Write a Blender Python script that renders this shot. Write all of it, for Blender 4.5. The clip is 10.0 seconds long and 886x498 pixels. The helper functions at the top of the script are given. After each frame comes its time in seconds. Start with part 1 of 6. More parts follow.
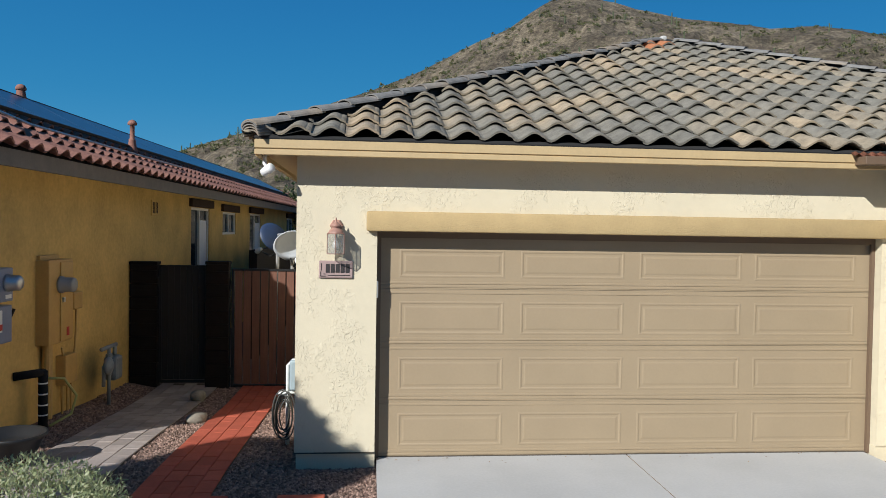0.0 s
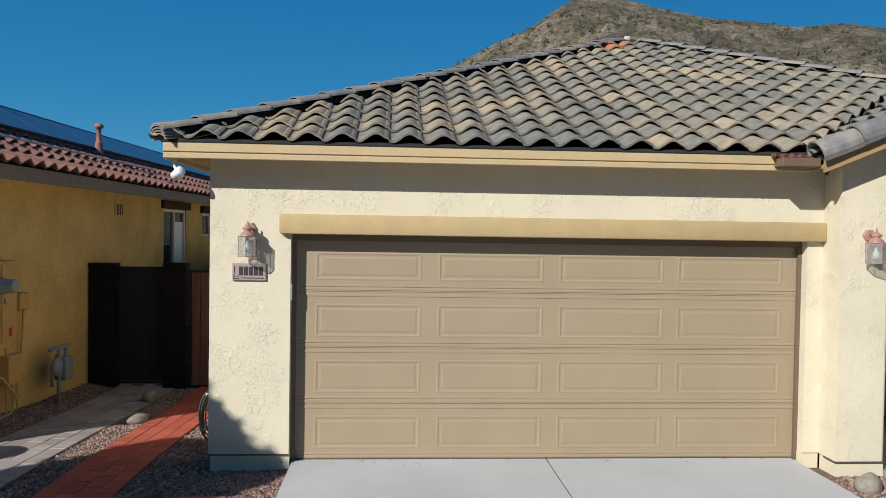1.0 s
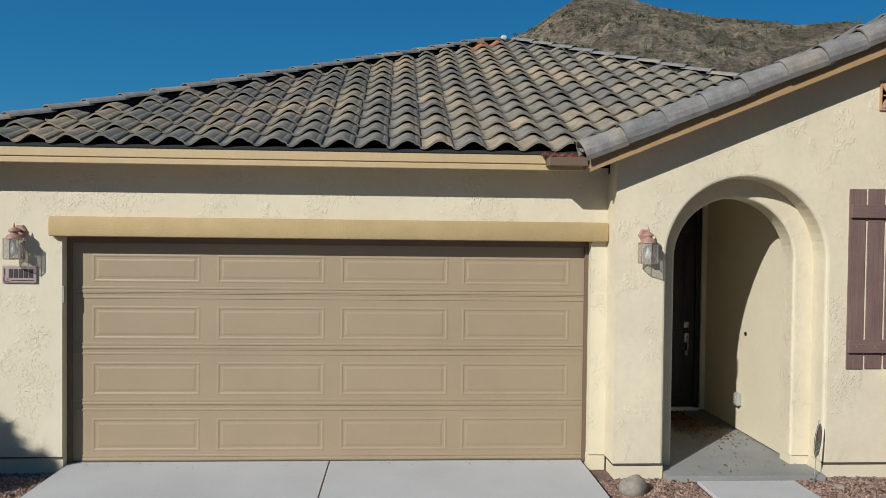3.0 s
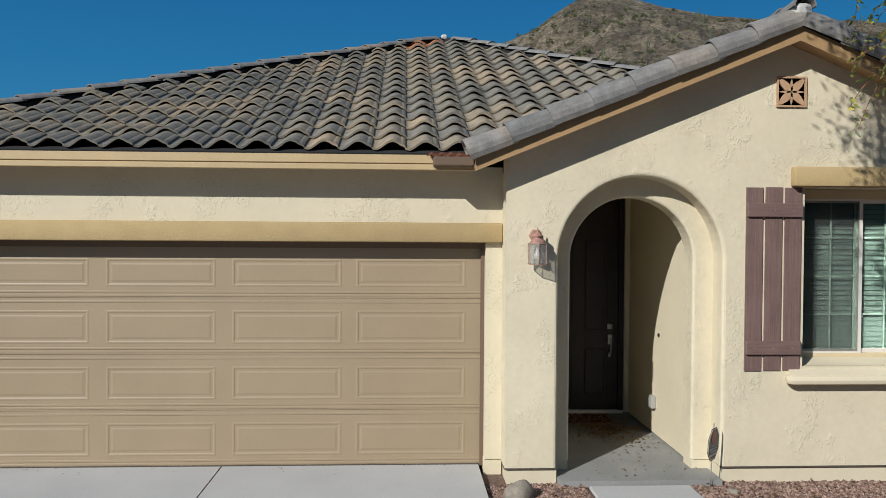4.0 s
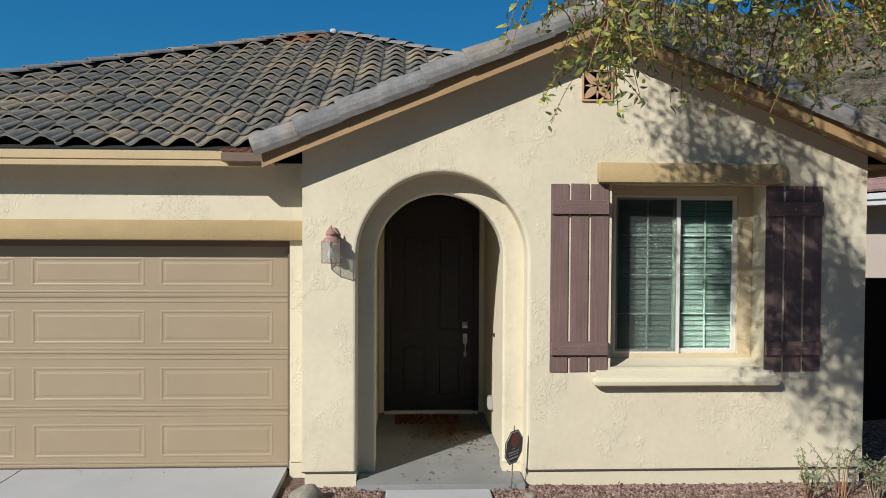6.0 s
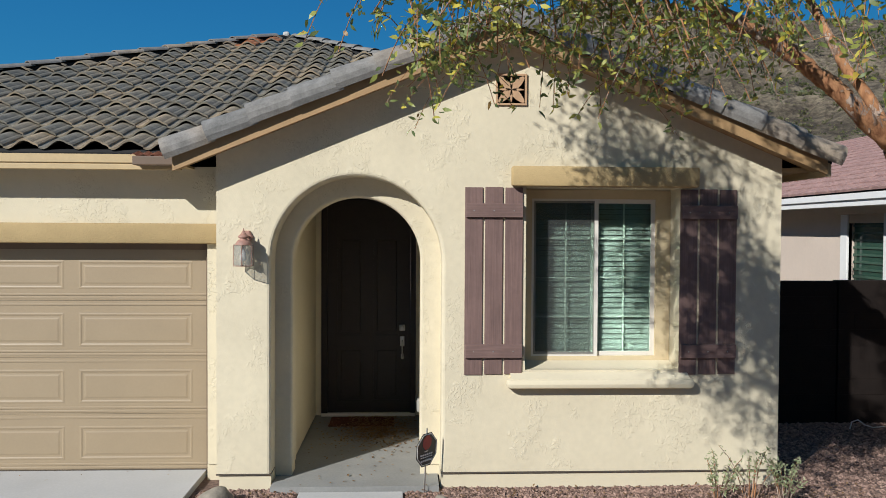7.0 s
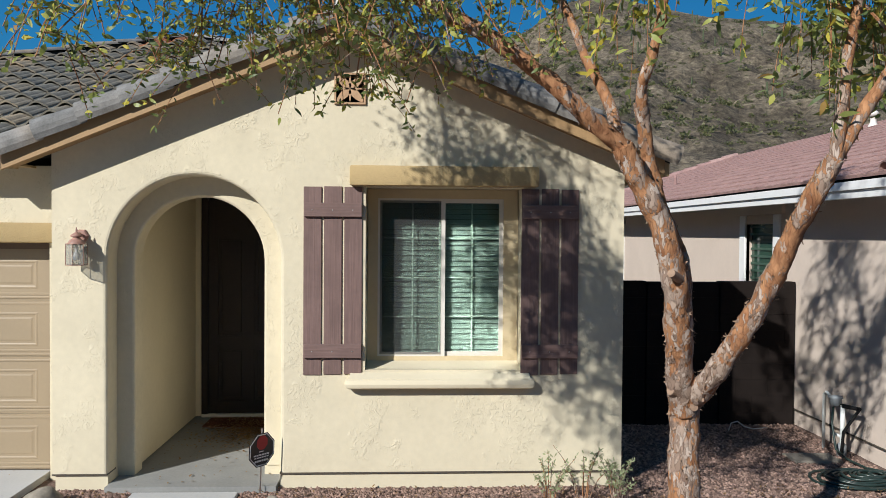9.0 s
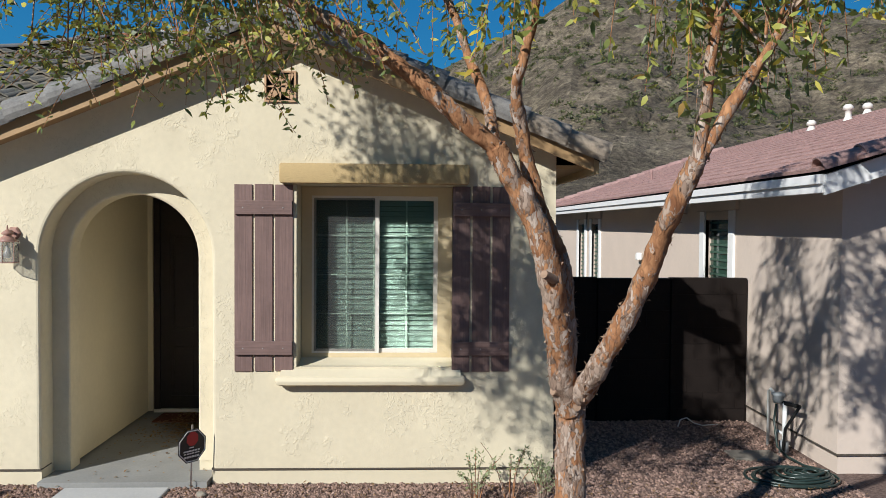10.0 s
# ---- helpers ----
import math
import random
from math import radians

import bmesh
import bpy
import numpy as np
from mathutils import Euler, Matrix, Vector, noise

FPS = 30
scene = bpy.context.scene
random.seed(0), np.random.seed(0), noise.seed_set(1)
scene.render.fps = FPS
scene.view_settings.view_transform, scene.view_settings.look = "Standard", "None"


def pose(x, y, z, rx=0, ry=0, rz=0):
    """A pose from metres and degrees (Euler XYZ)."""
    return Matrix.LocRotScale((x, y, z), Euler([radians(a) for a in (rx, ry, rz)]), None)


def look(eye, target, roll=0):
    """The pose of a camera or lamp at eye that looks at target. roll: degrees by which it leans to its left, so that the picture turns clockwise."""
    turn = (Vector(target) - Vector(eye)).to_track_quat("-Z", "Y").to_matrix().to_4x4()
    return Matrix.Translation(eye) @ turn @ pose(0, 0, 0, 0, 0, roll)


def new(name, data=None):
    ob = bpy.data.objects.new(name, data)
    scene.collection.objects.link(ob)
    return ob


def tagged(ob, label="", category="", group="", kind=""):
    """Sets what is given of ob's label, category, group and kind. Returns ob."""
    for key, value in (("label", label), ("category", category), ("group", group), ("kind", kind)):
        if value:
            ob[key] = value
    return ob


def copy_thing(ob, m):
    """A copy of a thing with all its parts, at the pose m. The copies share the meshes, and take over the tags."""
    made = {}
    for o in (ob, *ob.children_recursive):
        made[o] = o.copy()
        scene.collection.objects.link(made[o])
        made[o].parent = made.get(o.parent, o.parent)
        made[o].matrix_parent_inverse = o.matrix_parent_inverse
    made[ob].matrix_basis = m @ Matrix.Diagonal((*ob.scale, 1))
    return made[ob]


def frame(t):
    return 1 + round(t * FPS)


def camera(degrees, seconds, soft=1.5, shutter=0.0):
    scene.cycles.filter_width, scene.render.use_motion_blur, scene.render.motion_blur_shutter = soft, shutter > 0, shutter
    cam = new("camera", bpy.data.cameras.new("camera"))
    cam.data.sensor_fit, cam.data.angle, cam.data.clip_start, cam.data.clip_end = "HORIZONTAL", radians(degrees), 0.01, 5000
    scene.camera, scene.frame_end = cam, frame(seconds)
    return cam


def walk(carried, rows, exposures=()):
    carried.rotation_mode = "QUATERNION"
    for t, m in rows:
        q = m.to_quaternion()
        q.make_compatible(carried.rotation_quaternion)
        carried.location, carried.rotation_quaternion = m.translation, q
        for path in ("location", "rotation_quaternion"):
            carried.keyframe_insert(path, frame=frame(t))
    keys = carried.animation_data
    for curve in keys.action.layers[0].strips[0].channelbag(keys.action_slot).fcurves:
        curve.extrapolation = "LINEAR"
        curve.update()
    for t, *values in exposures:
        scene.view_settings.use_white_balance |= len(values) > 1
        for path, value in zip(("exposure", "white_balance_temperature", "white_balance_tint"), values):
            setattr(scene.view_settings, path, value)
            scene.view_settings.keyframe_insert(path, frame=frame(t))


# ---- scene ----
cam = camera(59.8, 10.0, soft=0.5)
PATH = [
    (0, (-0.046, 0.032, 2.163), (0.14, 2.023, 2.116), 0.9),
    (0.5, (0.437, -0.013, 2.175), (0.588, 1.981, 2.129), 0.9),
    (1, (0.956, -0.035, 2.197), (1.086, 1.96, 2.151), 0.9),
    (1.5, (1.509, -0.085, 2.207), (1.636, 1.91, 2.161), 0.9),
    (2, (2.049, -0.164, 2.193), (2.171, 1.832, 2.149), 0.9),
    (2.5, (2.585, -0.152, 2.224), (2.703, 1.844, 2.178), 0.8),
    (4, (4.217, -0.06, 2.24), (4.314, 1.937, 2.198), 0.35),
    (4.5, (4.716, -0.033, 2.272), (4.809, 1.964, 2.227), 0.3),
    (5, (5.195, 0.013, 2.289), (5.29, 2.011, 2.243), 0.25),
    (5.5, (5.658, 0.031, 2.266), (5.747, 2.029, 2.22), 0.25),
    (6, (6.058, 0.027, 2.265), (6.151, 2.024, 2.213), 0.3),
    (7.5, (7.182, -0.074, 2.289), (7.277, 1.923, 2.243), 0.35),
    (8, (7.527, -0.096, 2.284), (7.629, 1.9, 2.238), 0.4),
    (8.5, (7.894, -0.09, 2.282), (7.994, 1.907, 2.239), 0.4),
    (9, (8.268, -0.08, 2.261), (8.363, 1.917, 2.221), 0.4),
    (9.5, (8.64, -0.116, 2.284), (8.72, 1.882, 2.235), 0.4),
    (10, (8.972, -0.121, 2.309), (9.045, 1.877, 2.25), 0.4),
]
walk(cam, [(t, look(eye, target, roll)) for t, eye, target, roll in PATH], exposures=[(0, 0.12), (1, 0.06), (2.5, -0.13), (4, -0.21), (6, -0.09), (8, 0.03), (10, 0.09)])

# world and sun
SUN = Vector((0.90, 1.0, -0.79)).normalized()
world = bpy.data.worlds.new("world")
scene.world = world
world.use_nodes = True
sky = world.node_tree.nodes.new("ShaderNodeTexSky")
sky.sky_type = "NISHITA"
sky.sun_disc = False
sky.sun_elevation = math.asin(-SUN.z)
sky.sun_rotation = math.atan2(-SUN.x, -SUN.y)
sky.altitude = 400
sky.air_density = 1.2
sky.dust_density = 0.0
sky.ozone_density = 4.0
rich = world.node_tree.nodes.new("ShaderNodeHueSaturation")
rich.inputs["Saturation"].default_value = 1.5
rich.inputs["Hue"].default_value = 0.504
world.node_tree.links.new(sky.outputs[0], rich.inputs["Color"])
even = world.node_tree.nodes.new("ShaderNodeMix")
even.data_type = "RGBA"
even.inputs[0].default_value = 0.8
height = world.node_tree.nodes.new("ShaderNodeTexCoord")
axes = world.node_tree.nodes.new("ShaderNodeSeparateXYZ")
deep = world.node_tree.nodes.new("ShaderNodeValToRGB")
stops = deep.color_ramp.elements
stops[0].position, stops[0].color = 0.0, (0.95, 6.0, 11.2, 1)
stops[1].position, stops[1].color = 0.75, (0.3, 1.7, 4.6, 1)
stops.new(0.16).color = (0.45, 4.25, 9.1, 1)
stops.new(0.34).color = (0.36, 2.85, 7.5, 1)
world.node_tree.links.new(height.outputs["Generated"], axes.inputs[0])
world.node_tree.links.new(axes.outputs["Z"], deep.inputs[0])
world.node_tree.links.new(deep.outputs[0], even.inputs[7])
world.node_tree.links.new(rich.outputs[0], even.inputs[6])
world.node_tree.links.new(even.outputs[2], world.node_tree.nodes["Background"].inputs[0])
world.node_tree.nodes["Background"].inputs[1].default_value = 0.053
sun = bpy.data.lights.new("sun", "SUN")
sun.energy, sun.angle, sun.color = 5.25, radians(0.6), (1.0, 0.992, 0.968)
sun_ob = new("sun", sun)
sun_ob.matrix_world = look((-20, -25, 25), Vector((-20, -25, 25)) + SUN)


# ---------------------------------------------------------------- materials
def mat(name, color, rough=0.8, vary=0.12, scale=6.0, bump=0.0, bump_scale=60.0, metal=0.0, tint=None, fine=40.0, island=0.0, rand=0.0, coat=0.0):
    """A surface with two scales of colour variation and a fine relief."""
    m = bpy.data.materials.new(name)
    m.use_nodes = True
    nt = m.node_tree
    b = nt.nodes["Principled BSDF"]
    b.inputs["Roughness"].default_value = rough
    b.inputs["Metallic"].default_value = metal
    b.inputs["Specular IOR Level"].default_value = 0.5 if rough < 0.75 else 0.2
    geo = nt.nodes.new("ShaderNodeNewGeometry")
    n1 = nt.nodes.new("ShaderNodeTexNoise")
    n1.inputs["Scale"].default_value, n1.inputs["Detail"].default_value = scale, 5.0
    n2 = nt.nodes.new("ShaderNodeTexNoise")
    n2.inputs["Scale"].default_value, n2.inputs["Detail"].default_value = fine, 4.0
    for n in (n1, n2):
        nt.links.new(geo.outputs["Position"], n.inputs["Vector"])
    add = nt.nodes.new("ShaderNodeMath")
    add.operation = "MULTIPLY_ADD"
    nt.links.new(n1.outputs[0], add.inputs[0])
    add.inputs[1].default_value = 0.65
    sc = nt.nodes.new("ShaderNodeMath")
    sc.operation = "MULTIPLY"
    nt.links.new(n2.outputs[0], sc.inputs[0])
    sc.inputs[1].default_value = 0.35
    nt.links.new(sc.outputs[0], add.inputs[2])
    fac = add.outputs[0]
    ramp = nt.nodes.new("ShaderNodeValToRGB")
    ramp.color_ramp.elements[0].position, ramp.color_ramp.elements[1].position = 0.33, 0.67
    c = Vector(color)
    dark = c * (1 - vary)
    light = Vector(tint) if tint else c * (1 + vary * 0.7)
    ramp.color_ramp.elements[0].color = (*dark, 1)
    ramp.color_ramp.elements[1].color = (*light, 1)
    nt.links.new(fac, ramp.inputs[0])
    out = ramp.outputs[0]
    if rand or island:
        src = nt.nodes.new("ShaderNodeObjectInfo").outputs["Random"] if rand else geo.outputs["Random Per Island"]
        mr = nt.nodes.new("ShaderNodeMapRange")
        mr.inputs["To Min"].default_value, mr.inputs["To Max"].default_value = 1 - (rand or island), 1 + (rand or island)
        nt.links.new(src, mr.inputs["Value"])
        mx = nt.nodes.new("ShaderNodeVectorMath")
        mx.operation = "SCALE"
        nt.links.new(out, mx.inputs[0])
        nt.links.new(mr.outputs[0], mx.inputs["Scale"])
        out = mx.outputs[0]
    nt.links.new(out, b.inputs["Base Color"])
    if bump:
        n3 = nt.nodes.new("ShaderNodeTexNoise")
        n3.inputs["Scale"].default_value, n3.inputs["Detail"].default_value = bump_scale, 4.0
        nt.links.new(geo.outputs["Position"], n3.inputs["Vector"])
        bp = nt.nodes.new("ShaderNodeBump")
        bp.inputs["Strength"].default_value, bp.inputs["Distance"].default_value = bump, 0.01
        nt.links.new(n3.outputs[0], bp.inputs["Height"])
        nt.links.new(bp.outputs[0], b.inputs["Normal"])
    if coat:
        b.inputs["Coat Weight"].default_value = coat
    return m


def stucco(name, color, vary=0.05, patch=0.5, lace_scale=13.0):
    """Skip-trowel plaster: smooth skin with ragged raised lace and pits."""
    m = mat(name, color, 0.9, vary, 1.6, fine=18.0)
    nt = m.node_tree
    b = nt.nodes["Principled BSDF"]
    geo = nt.nodes.new("ShaderNodeNewGeometry")
    lace = nt.nodes.new("ShaderNodeTexNoise")
    lace.inputs["Scale"].default_value, lace.inputs["Detail"].default_value, lace.inputs["Distortion"].default_value = lace_scale, 7.0, 1.6
    where = nt.nodes.new("ShaderNodeTexNoise")
    where.inputs["Scale"].default_value, where.inputs["Detail"].default_value = 3.4, 4.0
    grain = nt.nodes.new("ShaderNodeTexNoise")
    grain.inputs["Scale"].default_value, grain.inputs["Detail"].default_value = 70.0, 3.0
    flat = nt.nodes.new("ShaderNodeMapping")
    flat.inputs["Scale"].default_value = (1.0, 1.0, 0.9)
    nt.links.new(geo.outputs["Position"], flat.inputs["Vector"])
    for n in (lace, where, grain):
        nt.links.new(flat.outputs[0], n.inputs["Vector"])
    edge = nt.nodes.new("ShaderNodeValToRGB")
    edge.color_ramp.elements[0].position, edge.color_ramp.elements[1].position = 0.515, 0.545
    nt.links.new(lace.outputs[0], edge.inputs[0])
    mask = nt.nodes.new("ShaderNodeValToRGB")
    mask.color_ramp.elements[0].position, mask.color_ramp.elements[1].position = 0.50, 0.62
    nt.links.new(where.outputs[0], mask.inputs[0])
    mul = nt.nodes.new("ShaderNodeMath")
    mul.operation = "MULTIPLY"
    nt.links.new(edge.outputs[0], mul.inputs[0])
    nt.links.new(mask.outputs[0], mul.inputs[1])
    mad = nt.nodes.new("ShaderNodeMath")
    mad.operation = "MULTIPLY_ADD"
    nt.links.new(grain.outputs[0], mad.inputs[0])
    mad.inputs[1].default_value = 0.18
    nt.links.new(mul.outputs[0], mad.inputs[2])
    low = nt.nodes.new("ShaderNodeMath")
    low.operation = "MULTIPLY_ADD"
    nt.links.new(where.outputs[0], low.inputs[0])
    low.inputs[1].default_value = 0.8
    nt.links.new(mad.outputs[0], low.inputs[2])
    bp = nt.nodes.new("ShaderNodeBump")
    bp.inputs["Strength"].default_value, bp.inputs["Distance"].default_value = patch, 0.012
    nt.links.new(low.outputs[0], bp.inputs["Height"])
    nt.links.new(bp.outputs[0], b.inputs["Normal"])
    return m


def glass(name, color=(0.9, 0.95, 0.93), rough=0.02):
    m = bpy.data.materials.new(name)
    m.use_nodes = True
    b = m.node_tree.nodes["Principled BSDF"]
    b.inputs["Base Color"].default_value = (*color, 1)
    b.inputs["Roughness"].default_value = rough
    b.inputs["Transmission Weight"].default_value = 1.0
    b.inputs["IOR"].default_value = 1.45
    return m


CREAM = stucco("cream_stucco", (0.645, 0.577, 0.425), patch=0.5, lace_scale=19.0)
CREAM_WING = stucco("cream_wing_stucco", (0.65, 0.577, 0.42), 0.09, patch=0.42, lace_scale=17.0)
CREAM_SMOOTH = stucco("cream_plaster", (0.65, 0.577, 0.42), patch=0.2)
REVEAL = stucco("tan_cream_reveal", (0.60, 0.49, 0.31), 0.08, patch=0.15)
TAN = mat("tan_foam_trim", (0.455, 0.335, 0.17), 0.9, 0.08, 5, 0.5, 90)
# darker than the fascia paint: the tile overhang's shade is in the colour
RAKE = mat("shade_brown_rake_paint", (0.36, 0.225, 0.105), 0.65, 0.12, 5, 0.1, 60)
MORTAR = mat("pale_mortar", (0.5, 0.49, 0.46), 0.9, 0.15, 12, 0.4, 50)
FASCIA = mat("tan_fascia_paint", (0.50, 0.37, 0.195), 0.6, 0.08, 5, 0.1, 60)
GARAGE = mat("taupe_door_paint", (0.335, 0.257, 0.163), 0.5, 0.05, 2.5, 0.06, 120)
GARAGE_TRIM = mat("taupe_frame_paint", (0.15, 0.10, 0.065), 0.55, 0.06, 3)
PORCH = mat("grey_sealed_concrete", (0.27, 0.27, 0.255), 0.8, 0.15, 2.0, 0.2, 120)
CONCRETE = mat("pale_concrete", (0.465, 0.465, 0.455), 0.9, 0.1, 1.2, 0.25, 120)
WEEP = mat("dark_screed", (0.09, 0.075, 0.06), 0.8)
DECK = mat("roof_underlay", (0.03, 0.03, 0.03), 0.95)
GRAVEL = mat("red_gravel", (0.15, 0.095, 0.08), 0.95, 0.5, 30, 1.0, 55, tint=(0.24, 0.17, 0.14), fine=110)
OCHRE = stucco("ochre_stucco", (0.64, 0.42, 0.14), 0.22, 0.3)
TAUPE = stucco("taupe_stucco", (0.60, 0.505, 0.425), 0.05, 0.25)


def hill_material():
    """Stony slope: dark rock fields, tan dry grass and stones of a metre or two."""
    m = mat("rocky_hillside", (0.192, 0.148, 0.113), 0.95, 0.4, 0.3, 0.0, 1.0, tint=(0.30, 0.248, 0.166), fine=1.2)
    nt = m.node_tree
    b = nt.nodes["Principled BSDF"]
    old = b.inputs["Base Color"].links[0].from_socket
    geo = nt.nodes.new("ShaderNodeNewGeometry")
    outs = []
    for scale, lo, hi, dark in ((0.035, 0.44, 0.58, 0.6), (0.55, 0.42, 0.60, 0.62)):
        n = nt.nodes.new("ShaderNodeTexNoise")
        n.inputs["Scale"].default_value, n.inputs["Detail"].default_value, n.inputs["Roughness"].default_value = scale, 8.0, 0.65
        nt.links.new(geo.outputs["Position"], n.inputs["Vector"])
        r = nt.nodes.new("ShaderNodeMapRange")
        for key, value in (("From Min", lo), ("From Max", hi), ("To Min", dark), ("To Max", 1.1)):
            r.inputs[key].default_value = value
        nt.links.new(n.outputs[0], r.inputs["Value"])
        outs.append((n, r))
    both = nt.nodes.new("ShaderNodeMath")
    both.operation = "MULTIPLY"
    nt.links.new(outs[0][1].outputs[0], both.inputs[0])
    nt.links.new(outs[1][1].outputs[0], both.inputs[1])
    mul = nt.nodes.new("ShaderNodeVectorMath")
    mul.operation = "SCALE"
    nt.links.new(old, mul.inputs[0])
    nt.links.new(both.outputs[0], mul.inputs["Scale"])
    nt.links.new(mul.outputs[0], b.inputs["Base Color"])
    bp = nt.nodes.new("ShaderNodeBump")
    bp.inputs["Strength"].default_value, bp.inputs["Distance"].default_value = 1.0, 1.8
    nt.links.new(outs[1][0].outputs[0], bp.inputs["Height"])
    nt.links.new(bp.outputs[0], b.inputs["Normal"])
    return m


HILL = hill_material()
WHITE = mat("white_paint", (0.78, 0.78, 0.76), 0.5, 0.04, 8)
DARKDOOR = mat("dark_stained_wood", (0.021, 0.013, 0.010), 0.5, 0.25, 10, 0.1, 60)


# ---------------------------------------------------------------- mesh helpers
def box(bm, x0, y0, z0, x1, y1, z1, bevel=0.0, m=None):
    r = bmesh.ops.create_cube(bm, size=1.0)
    vs = r["verts"]
    bmesh.ops.scale(bm, vec=(x1 - x0, y1 - y0, z1 - z0), verts=vs)
    bmesh.ops.translate(bm, vec=((x0 + x1) / 2, (y0 + y1) / 2, (z0 + z1) / 2), verts=vs)
    if bevel:
        es = list({e for v in vs for e in v.link_edges})
        r = bmesh.ops.bevel(bm, geom=es, offset=bevel, segments=2, affect="EDGES", profile=0.5)
        vs = list({v for f in r["faces"] for v in f.verts} | {v for v in vs if v.is_valid})
    if m:
        bmesh.ops.transform(bm, matrix=m, verts=vs)
    return vs


def tube(bm, pts, radii, seg=10, caps=True):
    """A round tube along points, radii one number or one for each."""
    pts = [Vector(p) for p in pts]
    if not hasattr(radii, "__len__"):
        radii = [radii] * len(pts)
    rings, side = [], None
    for i, p in enumerate(pts):
        d = (pts[min(i + 1, len(pts) - 1)] - pts[max(i - 1, 0)]).normalized()
        if side is None:
            side = d.orthogonal().normalized()
        side = (side - d * side.dot(d)).normalized()
        up = d.cross(side)
        rings.append([bm.verts.new(p + radii[i] * (math.cos(a) * side + math.sin(a) * up)) for a in (2 * math.pi * k / seg for k in range(seg))])
    for a, b in zip(rings, rings[1:]):
        for k in range(seg):
            bm.faces.new((a[k], a[(k + 1) % seg], b[(k + 1) % seg], b[k]))
    if caps:
        bm.faces.new(rings[0][::-1])
        bm.faces.new(rings[-1])


def lathe(bm, profile, seg=20, m=None):
    """A turned form from (radius, z) pairs round the z axis."""
    rings = [[bm.verts.new((r * math.cos(2 * math.pi * k / seg), r * math.sin(2 * math.pi * k / seg), z)) for k in range(seg)] for r, z in profile]
    for a, b in zip(rings, rings[1:]):
        for k in range(seg):
            bm.faces.new((a[k], a[(k + 1) % seg], b[(k + 1) % seg], b[k]))
    bm.faces.new(rings[0][::-1])
    bm.faces.new(rings[-1])
    if m:
        bmesh.ops.transform(bm, matrix=m, verts=[v for r in rings for v in r])


def plate(bm, outer, holes, y0, y1):
    """An upright plate in the plane of x and z, from y0 to y1, with openings through it."""
    edges = []
    for loop in (outer, *holes):
        vs = [bm.verts.new((x, y0, z)) for x, z in loop]
        edges += [bm.edges.new((a, b)) for a, b in zip(vs, vs[1:] + vs[:1])]
    fs = [f for f in bmesh.ops.triangle_fill(bm, use_beauty=True, use_dissolve=False, edges=edges)["geom"] if isinstance(f, bmesh.types.BMFace)]
    r = bmesh.ops.extrude_face_region(bm, geom=fs)
    bmesh.ops.translate(bm, vec=(0, y1 - y0, 0), verts=[v for v in r["geom"] if isinstance(v, bmesh.types.BMVert)])


def mesh_of(name, bm, material, smooth=False):
    bmesh.ops.recalc_face_normals(bm, faces=bm.faces)
    me = bpy.data.meshes.new(name)
    bm.to_mesh(me)
    bm.free()
    me.materials.append(material)
    if smooth:
        me.polygons.foreach_set("use_smooth", [True] * len(me.polygons))
    return me


def part(name, bm, material, parent=None, label="", smooth=False, kind=""):
    ob = new(name, mesh_of(name, bm, material, smooth))
    ob.parent = parent
    return tagged(ob, label, kind=kind)


def smooth_by_angle(ob, degrees=40):
    ob.data.polygons.foreach_set("use_smooth", [True] * len(ob.data.polygons))
    ob.data.set_sharp_from_angle(angle=radians(degrees))
    return ob


def thing(name, m, label, category, group="", kind=""):
    e = new(name)
    e.empty_display_size = 0.1
    e.matrix_world = m
    return tagged(e, label, category, group, kind)


def structure(name, bm, material, label, category):
    return tagged(part(name, bm, material), label, category, kind="structure")


def arch(xc, r, spring, base, n=28):
    """The outline of a round-headed opening, from the lower left."""
    return [(xc - r, base)] + [(xc - r * math.cos(math.pi * k / n), spring + r * math.sin(math.pi * k / n)) for k in range(n + 1)] + [(xc + r, base)]


def round_over(bm, y, xc, r, spring, width):
    """Rounds the front edge of a round-headed opening in the plane y."""
    def on(v):
        if abs(v.co.y - y) > 1e-4:
            return False
        dx, dz = v.co.x - xc, v.co.z - spring
        return abs((math.hypot(dx, dz) if dz > 0 else abs(dx)) - r) < 1e-3
    edges = [e for e in bm.edges if on(e.verts[0]) and on(e.verts[1]) and (e.verts[0].co - e.verts[1].co).length < r * 0.2 or (on(e.verts[0]) and on(e.verts[1]) and abs(e.verts[0].co.x - e.verts[1].co.x) < 1e-4)]
    bmesh.ops.bevel(bm, geom=edges, offset=width, segments=3, affect="EDGES", profile=0.5)


# ---------------------------------------------------------------- the ground
def ground_z(x, y):
    """Height of the gravel: level in front of the house, lower in the side yards."""
    z = -0.06
    if x < 0:
        q = min(max((y - 6.4) / 5.6, 0), 1)
        z -= 0.22 * (3 * q * q - 2 * q ** 3) * min(max(-x / 0.7, 0), 1)
        z += 0.10 * min(max((-x - 3.25) / 0.5, 0), 1)
    if y < 4:
        z -= 0.03 * (4 - y)
    return max(z, -0.45)


